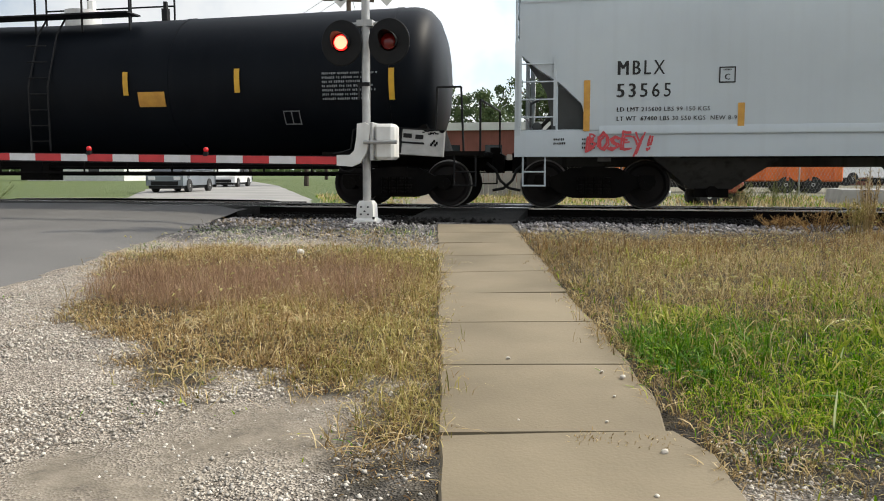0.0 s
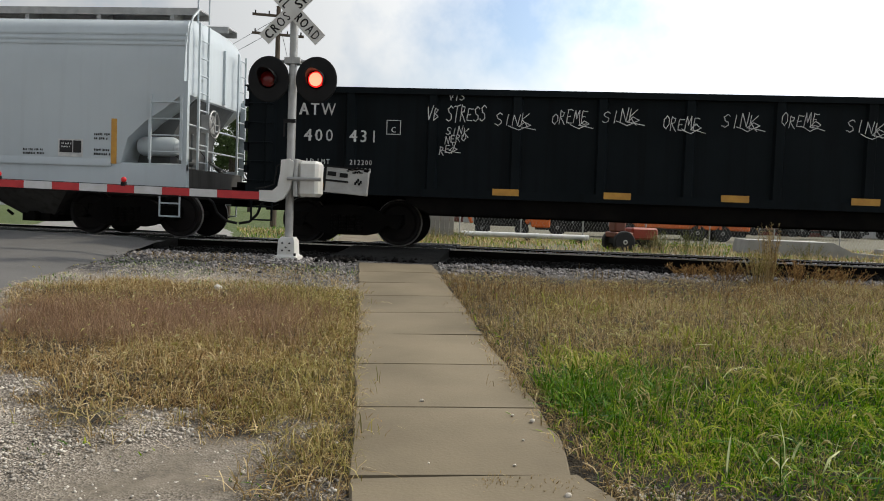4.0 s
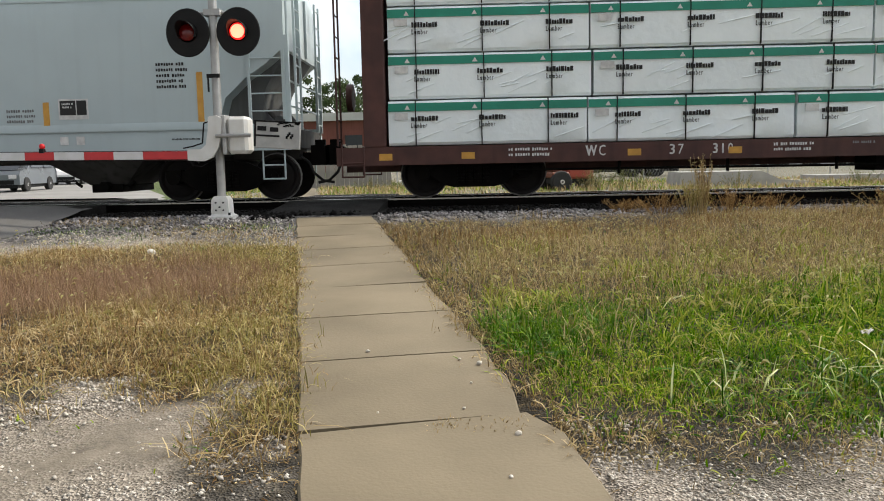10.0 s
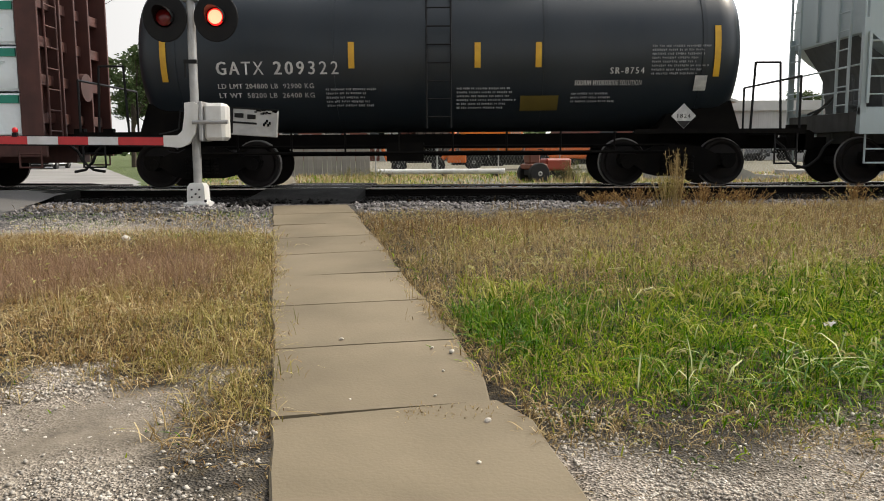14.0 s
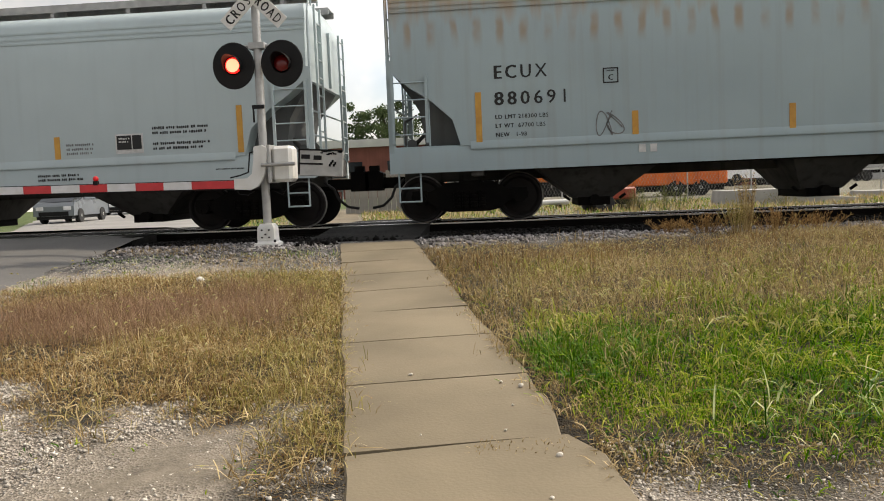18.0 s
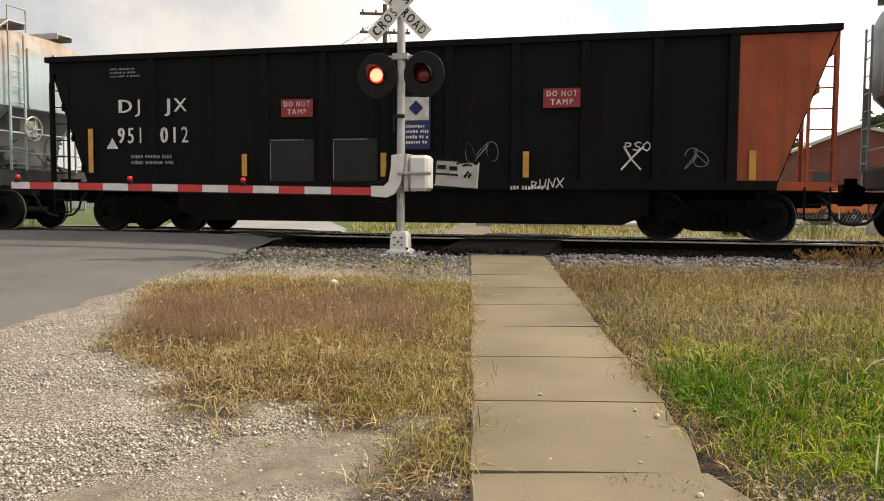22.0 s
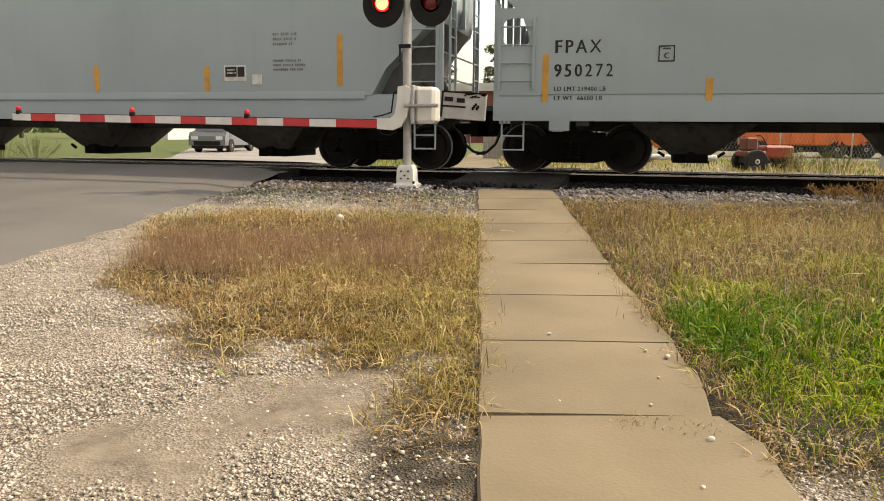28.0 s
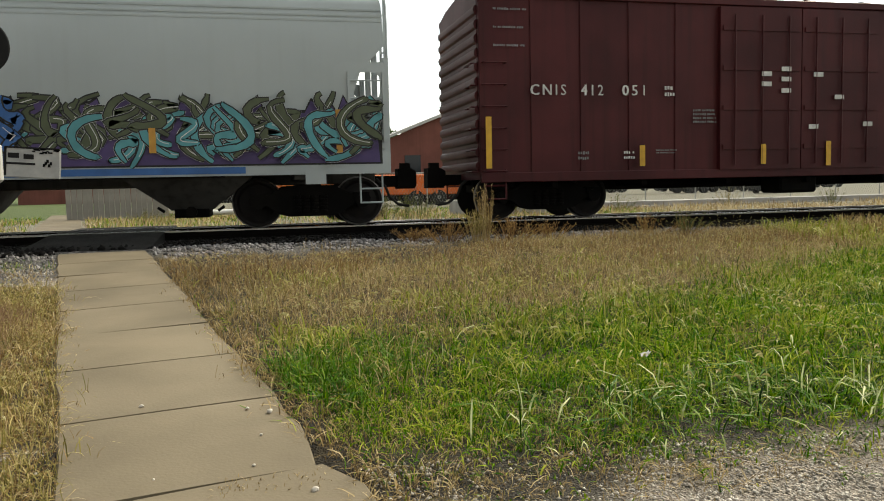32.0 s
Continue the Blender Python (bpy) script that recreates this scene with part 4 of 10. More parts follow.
def wheelset_mesh():
    bm = bmesh.new()
    for s in (-1, 1):
        y = s * 0.7175
        prof = [(0.06, s * 0.13), (0.10, s * 0.13), (0.12, s * 0.07), (0.33, s * 0.02), (0.375, s * 0.065), (0.425, s * 0.068), (0.432, s * 0.06), (0.440, -s * 0.05), (0.465, -s * 0.062), (0.465, -s * 0.075), (0.36, -s * 0.075), (0.10, -s * 0.09), (0.06, -s * 0.09)]
        ring_solid(bm, [[(r * math.cos(k * math.tau / 28), y + d, r * math.sin(k * math.tau / 28)) for k in range(28)] for r, d in prof])
    rod(bm, (0, -0.95, 0), (0, 0.95, 0), 0.075, 12)
    me = part("wheelset", bm, WHEEL).data
    bpy.data.objects.remove(bpy.data.objects["wheelset"])
    me.materials.append(TREAD)
    for f in me.polygons:
        c = f.center
        rr = math.hypot(c.x, c.z)
        if 0.436 < rr:
            f.material_index = 1
    return me


def truck_mesh(base):
    bm = bmesh.new()
    h = base / 2
    for s in (-1, 1):
        y0, y1 = (s * 0.93, s * 1.09)
        out = [(-h - 0.17, 0.52), (-h - 0.12, 0.60), (-h + 0.2, 0.60), (-0.42, 0.76), (0.42, 0.76), (h - 0.2, 0.60), (h + 0.12, 0.60), (h + 0.17, 0.52), (h + 0.15, 0.42), (h - 0.16, 0.40), (0.55, 0.24), (0.38, 0.20), (-0.38, 0.20), (-0.55, 0.24), (-h + 0.16, 0.40), (-h - 0.15, 0.42)]
        extrude_y(bm, out, min(y0, y1), max(y0, y1))
        for x in (-h, h):
            rod(bm, (x, s * 0.9, 0.457), (x, s * 1.17, 0.457), 0.12, 14)
            box(bm, x - 0.14, x + 0.14, min(s * 0.9, s * 1.13), max(s * 0.9, s * 1.13), 0.5, 0.62)
            for k in range(3):
                rod(bm, (x + 0.05 * math.cos(k * 2.1), s * 1.16, 0.457 + 0.05 * math.sin(k * 2.1)), (x + 0.05 * math.cos(k * 2.1), s * 1.19, 0.457 + 0.05 * math.sin(k * 2.1)), 0.018, 6)
        for x in (-0.24, -0.08, 0.08, 0.24):
            for k in range(5):
                rod(bm, (x, s * 1.12, 0.28 + k * 0.065), (x, s * 1.12, 0.32 + k * 0.065), 0.07, 8)
    box(bm, -0.2, 0.2, -1.1, 1.1, 0.52, 0.78)
    rod(bm, (0, 0, 0.7), (0, 0, 0.92), 0.2, 12)
    for x in (-h + 0.52, h - 0.52):
        rod(bm, (x, -0.8, 0.42), (x, 0.8, 0.42), 0.04, 6)
        for s in (-0.72, 0.72):
            box(bm, x - 0.05, x + 0.05, s - 0.06, s + 0.06, 0.3, 0.62)
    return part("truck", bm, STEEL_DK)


WS = wheelset_mesh()
BASE = 1.88
TRUCK = truck_mesh(BASE).data
bpy.data.objects.remove(bpy.data.objects["truck"])


def truck(car, x):
    t = new("truck", TRUCK)
    t.parent = car
    t.location = (x, 0, 0)
    for k, dx in enumerate((-BASE / 2, BASE / 2)):
        w = new("wheelset", WS)
        w.parent = t
        w.location = (dx, 0, 0.457)
        WHEELS.append((w, dx))
    return t


def coupler(car, xend, sgn):
    bm = bmesh.new()
    box(bm, min(xend - sgn * 0.6, xend + sgn * 0.45), max(xend - sgn * 0.6, xend + sgn * 0.45), -0.12, 0.12, 0.70, 0.92)
    x = xend + sgn * 0.55
    extrude_y(bm, [(x - 0.17, 0.66), (x + 0.16, 0.66), (x + 0.2, 0.75), (x + 0.2, 1.0), (x + 0.1, 1.06), (x - 0.17, 1.06)], -0.2, 0.16)
    box(bm, x - 0.1, x + 0.1, -0.08, 0.05, 1.06, 1.17)
    part("coupler", bm, STEEL_DK, car)
    bm = bmesh.new()
    pts = [(xend - sgn * 0.1, -0.42, 0.86), (xend + sgn * 0.08, -0.42, 0.72), (xend + sgn * 0.16, -0.40, 0.52), (xend + sgn * 0.34, -0.36, 0.36), (xend + sgn * 0.56, -0.33, 0.32)]
    tube(bm, pts, 0.028, 7)
    part("air_hose", bm, RUBBER, car)


def ladder(car, x0, x1, z0, z1, material, y=SIDE - 0.03, rungs=5, stiles=True):
    bm = bmesh.new()
    if stiles:
        for x in (x0, x1):
            box(bm, x - 0.025, x + 0.025, y - 0.02, y + 0.02, z0, z1)
    for k in range(rungs):
        z = z0 + (z1 - z0) * (k + 0.5) / rungs
        rod(bm, (x0, y, z), (x1, y, z), 0.014, 6)
    return part("ladder", bm, material, car)


def step(car, x, material):
    for s in (-1, 1):
        bm = bmesh.new()
        y = s * 1.5
        for xx in (x - 0.2, x + 0.2):
            rod(bm, (xx, y, 0.98), (xx, y, 0.42), 0.018, 6)
        for z in (0.43, 0.68):
            rod(bm, (x - 0.2, y, z), (x + 0.2, y, z), 0.018, 6)
        part("step", bm, material, car)


def start_car(name, label, category, s0, s1):
    car = tagged(new(name), label, category, "cars of the freight train")
    mid = (s0 + s1) / 2
    CARS.append((car, mid))
    car.location = (mid, TRACK_Y, 0)
    return car, mid


def tapes(car, mid, spots, material=ORANGE_TAPE, wrap=None, y=None):
    """Upright reflector strips: (place along the train, bottom, top)."""
    for s, z0, z1 in spots:
        plate(car, "reflector", s - mid - 0.055, s - mid + 0.055, z0, z1, material, y=SIDE - 0.006 if y is None else y, wrap=wrap)


def hopper(s0, s1, label, body_m, style="cut", tank="", pockets=(-6.15, -2.05, 2.05, 6.15), top=3.9, roof_m=None):
    car, mid = start_car("covered_hopper_car", label, "hopper car", s0, s1)
    h = (s1 - s0) / 2
    # body: side sheets between inset ends, slope sheets, rounded shoulders and roof
    prof = [(1.40, 1.50), (1.42, 1.57), (1.9, 1.57), (2.25, 1.57), (2.5, 1.57), (2.78, 1.57), (3.2, 1.565), (3.55, 1.53), (top - 0.12, 1.48), (top, 1.44)]
    if style == "cut":
        inset = lambda z: float(np.interp(z, [1.4, 1.45, 1.65, 1.9, 2.1, 2.25, 2.5, 2.78, 5], [1.32, 1.31, 1.28, 1.18, 0.98, 0.80, 0.42, 0.08, 0.08]))
    elif style == "straight":
        inset = lambda z: float(np.interp(z, [1.4, 1.69, 1.7, 2.87, 5], [1.36, 1.36, 1.30, 0.08, 0.08]))
    else:
        inset = lambda z: float(np.interp(z, [1.4, 2.78, 2.9, 5], [0.95, 0.5, 0.08, 0.08]))
    bm = bmesh.new()
    rings = []
    slope = lambda z: float(np.interp(z, [1.4, 1.6, 2.1, 2.35, 2.8, 5], [0.64, 0.62, 0.54, 0.40, 0.08, 0.08]))
    for z, y in prof:
        e = inset(z)
        rings.append([(-h + e, -y, z), (h - e, -y, z), (h - e, y, z), (-h + e, y, z)])
    ring_solid(bm, rings)
    body = part("body", bm, body_m, car)
    bm = bmesh.new()
    rings = []
    for z, y in ((top - 0.03, 1.445), (top + 0.10, 1.42), (top + 0.20, 1.37), (top + 0.28, 1.28), (top + 0.33, 1.15), (top + 0.38, 0.8), (top + 0.40, 0.4)):
        a = h - 0.085 - max(0, z - top - 0.1) * 0.25
        rings.append([(-a, -y, z), (a, -y, z), (a, y, z), (-a, y, z)])
    ring_solid(bm, rings)
    part("roof", bm, roof_m or body_m, car)
    # bent hoop at each end of the roof
    for s in (-1, 1):
        bm = bmesh.new()
        x = s * (h - 0.02)
        tube(bm, [(x, -1.54, 2.9), (x, -1.53, top - 0.2), (x, -1.49, top + 0.1), (x, -1.36, top + 0.34), (x, -1.06, top + 0.56)], 0.022, 6)
        part("end_hoop", bm, body_m, car)
    # slope sheets in the cut-away ends: dirt, and recess shade put into the colour
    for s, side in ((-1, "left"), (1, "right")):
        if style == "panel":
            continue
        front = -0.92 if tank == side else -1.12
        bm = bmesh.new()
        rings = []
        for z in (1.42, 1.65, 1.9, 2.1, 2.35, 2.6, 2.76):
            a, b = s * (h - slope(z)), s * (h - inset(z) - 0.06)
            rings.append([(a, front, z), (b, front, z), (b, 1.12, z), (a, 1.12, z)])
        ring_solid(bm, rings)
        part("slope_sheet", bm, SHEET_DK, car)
    # eave ribs and the top rail along the roof edge
    for z, y in ((top - 0.22, 1.515), (top - 0.13, 1.495), (top - 0.02, 1.46)):
        for a in (-y, y - 0.05):
            bm = bmesh.new()
            box(bm, -h + 0.1, h - 0.1, a, a + 0.05, z, z + 0.035)
            part("eave_rib", bm, body_m, car)
    # side sills
    for s in (-1, 1):
        bm = bmesh.new()
        y = s * 1.58
        o = [(y - s * 0.16, 0.97), (y, 0.95), (y, 1.02), (y - s * 0.004, 1.30), (y - s * 0.03, 1.42), (y - s * 0.12, 1.44)]
        extrude_x(bm, o, -h, h)
        part("side_sill", bm, body_m, car)
        bm = bmesh.new()
        box(bm, -h + 2.9, h - 2.9, y - s * 0.05 - 0.03, y - s * 0.05 + 0.03, 0.925, 0.955)
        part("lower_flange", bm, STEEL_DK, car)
        if style != "panel":
            bm = bmesh.new()
            extrude_x(bm, [(s * 1.568, 1.50), (s * 1.612, 1.37), (s * 1.606, 1.345), (s * 1.568, 1.345)], -h + 1.5, h - 1.5)
            part("sill_ledge", bm, body_m, car)
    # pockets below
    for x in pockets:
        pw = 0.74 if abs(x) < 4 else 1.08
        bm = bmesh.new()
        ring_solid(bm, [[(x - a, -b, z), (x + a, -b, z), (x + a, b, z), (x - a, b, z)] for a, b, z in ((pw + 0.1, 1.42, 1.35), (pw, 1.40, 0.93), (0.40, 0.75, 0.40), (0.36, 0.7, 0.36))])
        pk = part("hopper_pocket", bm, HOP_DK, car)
        bm = bmesh.new()
        box(bm, x - 0.30, x + 0.30, -0.78, 0.78, 0.22, 0.38)
        rod(bm, (x, -0.95, 0.33), (x, 0.95, 0.33), 0.10, 10)
        for e in (-0.46, 0.46):
            rod(bm, (x + e, -0.85, 0.34), (x + e * 1.25, -0.85, 0.42), 0.03, 6)
        part("outlet_gate", bm, STEEL_DK, pk)
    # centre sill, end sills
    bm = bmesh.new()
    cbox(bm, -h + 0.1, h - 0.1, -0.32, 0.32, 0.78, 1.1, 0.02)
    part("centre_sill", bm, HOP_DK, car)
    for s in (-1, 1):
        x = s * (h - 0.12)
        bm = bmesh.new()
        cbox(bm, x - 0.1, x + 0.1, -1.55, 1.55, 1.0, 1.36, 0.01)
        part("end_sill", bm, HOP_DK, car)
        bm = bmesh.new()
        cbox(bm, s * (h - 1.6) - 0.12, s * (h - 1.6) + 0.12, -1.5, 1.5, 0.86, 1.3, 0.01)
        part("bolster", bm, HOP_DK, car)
        for y in (-1, 1):
            bm = bmesh.new()
            rod(bm, (s * (h - 0.2), y * 0.9, 1.3), (s * (h - 1.25), y * 0.5, 2.4), 0.04, 6)
            part("brace", bm, HOP_DK, car)
    # end posts, platforms and ladders
    for s in (-1, 1):
        bm = bmesh.new()
        for y in (-1.52, 1.52):
            x = s * (h - 0.05)
            box(bm, x - 0.05, x + 0.05, y - 0.05, y + 0.05, 1.3, 3.0)
            rod(bm, (s * (h - 0.75), y, 1.42), (s * (h - 0.75), y, 2.42 if style != "panel" else 1.5), 0.022, 6)
        for z in (1.75, 2.2):
            rod(bm, (s * (h - 0.03), -1.5, z), (s * (h - 0.03), 1.5, z), 0.018, 6)
        part("end_post", bm, body_m, car)
        if style == "panel":
            for y in (-1.565, 1.565):
                bm = bmesh.new()
                a, b = s * (h - 0.02), s * (h - 0.98)
                cx, cz, rx, rz, N = (a + b) / 2 + s * 0.1, 2.5, 0.24, 0.24, 24
                outer, inner = [], []
                for k in range(N):
                    t = math.tau * (k + 0.5) / N
                    c, q = math.cos(t), math.sin(t)
                    m = max(abs(c), abs(q))
                    outer.append((cx + c / m * (abs(a - cx) if c * (a - cx) > 0 else abs(b - cx)), cz + q / m * (0.42 if q > 0 else 1.1)))
                    e = 1 / (abs(c) ** 4 + abs(q) ** 4) ** 0.25
                    inner.append((cx + rx * c * e, cz + rz * q * e))
                for yy in (y - 0.008, y + 0.008):
                    vo = [bm.verts.new((x, yy, z)) for x, z in outer]
                    vi = [bm.verts.new((x, yy, z)) for x, z in inner]
                    for k in range(N):
                        bm.faces.new((vo[k], vo[(k + 1) % N], vi[(k + 1) % N], vi[k]))
                part("end_panel", bm, body_m, car)
            bm = bmesh.new()
            box(bm, s * (h - 0.98) - 0.03, s * (h - 0.98) + 0.03, -1.5, 1.5, 1.4, 2.9)
            part("bulkhead", bm, HOP_DK, car)
        ladder(car, s * (h - 0.72) - 0.0, s * (h - 0.1), 1.5, 2.75, body_m, rungs=4)
        bm = bmesh.new()
        for y in (-1.1, -0.65):
            box(bm, s * (h + 0.02) - 0.02, s * (h + 0.02) + 0.02, y - 0.025, y + 0.025, 1.35, top + 0.3)
        for k in range(8):
            z = 1.5 + k * 0.34
            rod(bm, (s * (h + 0.02), -1.1, z), (s * (h + 0.02), -0.65, z), 0.014, 6)
        part("end_ladder", bm, body_m, car)
        bm = bmesh.new()
        for y in (0.98, 1.42):
            box(bm, s * (h + 0.03) - 0.02, s * (h + 0.03) + 0.02, y - 0.022, y + 0.022, 1.35, top + 0.1)
        for k in range(8):
            z = 1.5 + k * 0.34
            rod(bm, (s * (h + 0.03), 0.98, z), (s * (h + 0.03), 1.42, z), 0.014, 6)
        part("end_ladder", bm, body_m, car)
        for y in (-0.42, 0.42):
            bm = bmesh.new()
            box(bm, s * (h - 0.08) - 0.05, s * (h - 0.08) + 0.05, y - 0.05, y + 0.05, 2.82 if style != "panel" else 1.4, top + 0.05)
            part("end_stiffener", bm, body_m, car)
        bm = bmesh.new()
        tube(bm, [(s * (h - 0.25), -1.25, 1.45), (s * (h - 0.22), -0.85, 1.5), (s * (h - 0.22), -0.82, 1.95), (s * (h - 0.4), -0.4, 2.1)], 0.022, 6)
        tube(bm, [(s * (h - 0.3), 1.2, 1.42), (s * (h - 0.3), 0.3, 1.55), (s * (h - 0.55), 0.2, 1.9)], 0.022, 6)
        rod(bm, (s * (h - 0.35), -0.95, 1.52), (s * (h - 0.35), -0.6, 1.52), 0.09, 10)
        part("brake_piping", bm, SHEET_DK, car)["kind"] = "stuff"
        step(car, s * (h - 0.35), body_m)
        coupler(car, s * h, s)
        truck(car, s * (h - 1.42))
    # roof walk, brackets and hatches
    for y in (-0.78, 0.78):
        bm = bmesh.new()
        box(bm, -h + 0.05, h - 0.05, y - 0.25, y + 0.25, top + 0.57, top + 0.60)
        for e in (-0.262, 0.25):
            box(bm, -h + 0.05, h - 0.05, y + e, y + e + 0.012, top + 0.46, top + 0.60)
        for k in range(13):
            x = -h + 0.6 + k * (2 * h - 1.2) / 12
            box(bm, x - 0.04, x + 0.04, y - 0.24, y + 0.24, top + 0.30, top + 0.565)
        part("roof_walk", bm, GALV, car)
    bm = bmesh.new()
    rod(bm, (0, 0, top + 0.38), (0, 0, top + 0.55), 0.4, 16)
    lid = part("hatch", bm, body_m, car)
    lid.location.x = -h + 1.4
    for k in range(1, 10):
        twin(lid, car, pose(-h + 1.4 + k * (2 * h - 2.8) / 9, 0, 0))
    for s in (-1, 1):
        bm = bmesh.new()
        x = s * (h - 0.05)
        tube(bm, [(x, -1.05, top + 0.3), (x, -1.05, top + 0.9), (x, -0.5, top + 0.9), (x, -0.5, top + 0.4)], 0.018, 6)
        part("roof_handrail", bm, body_m, car)
    if tank:
        s = 1 if tank == "right" else -1
        bm = bmesh.new()
        ring_solid(bm, [[(s * (h - 0.75) + dx, -1.15 + r * math.cos(k * math.tau / 16), 1.78 + r * math.sin(k * math.tau / 16)) for k in range(16)] for dx, r in ((-0.42, 0.06), (-0.38, 0.15), (-0.3, 0.19), (0.3, 0.19), (0.38, 0.15), (0.42, 0.06))])
        part("air_tank", bm, body_m, car, "light grey air brake tank")
        bm = bmesh.new()
        xw = s * (h + 0.10)
        tube(bm, [(xw, -0.5 + 0.27 * math.cos(k * math.tau / 18), 2.3 + 0.27 * math.sin(k * math.tau / 18)) for k in range(19)], 0.018, 6)
        for k in range(5):
            rod(bm, (xw, -0.5, 2.3), (xw, -0.5 + 0.27 * math.cos(k * math.tau / 5), 2.3 + 0.27 * math.sin(k * math.tau / 5)), 0.012, 5)
        rod(bm, (s * (h - 0.05), -0.5, 2.3), (xw + s * 0.02, -0.5, 2.3), 0.04, 8)
        box(bm, min(s * (h - 0.1), s * (h + 0.06)), max(s * (h - 0.1), s * (h + 0.06)), -0.68, -0.32, 2.12, 2.48)
        part("brake_wheel", bm, GALV, car)
    return car, mid, h


def car_marks(car, mid, mark, number, s, z, w, h, gap, material=INK, plate_s=None, limits=("LD LMT 219400 LB", "LT WT  66600 LB")):
    lettering(car, mark, s - mid, z, w[0], h, material)
    lettering(car, number, s - mid - 0.01, z - gap, w[1], h, material)
    for k, line in enumerate(limits):
        lettering(car, line, s - mid, z - gap - 0.245 - k * 0.16, len(line) * 0.056, 0.075, material)
    if plate_s:
        x = plate_s - mid
        bm = bmesh.new()
        for a, b, c, d in ((0, 0.27, 0, 0.02), (0, 0.27, 0.25, 0.27), (0, 0.02, 0, 0.27), (0.25, 0.27, 0, 0.27)):
            box(bm, x + a, x + b, SIDE - 0.009, SIDE, z - 0.17 + c, z - 0.17 + d)
        part("plate_frame", bm, material, car, smooth=False)
        lettering(car, "C", x + 0.09, z - 0.12, 0.09, 0.1, material)
        bars(car, x + 0.05, z + 0.065, 0.17, 0.05, 1, material, seed=3)


def inspection_box(car, mid, s, z, w=0.5, h=0.34):
    x = s - mid
    plate(car, "inspection_frame", x, x + w, z - h, z, WHITE_INK, y=SIDE - 0.004)
    for a, b in ((0.03, w * 0.58), (w * 0.62, w - 0.03)):
        plate(car, "inspection_panel", x + a, x + b, z - h + 0.08, z - 0.03, INK, y=SIDE - 0.010)
    bars(car, x + 0.05, z - 0.07, w * 0.4, 0.12, 2, WHITE_INK, y=SIDE - 0.016, seed=int(s))


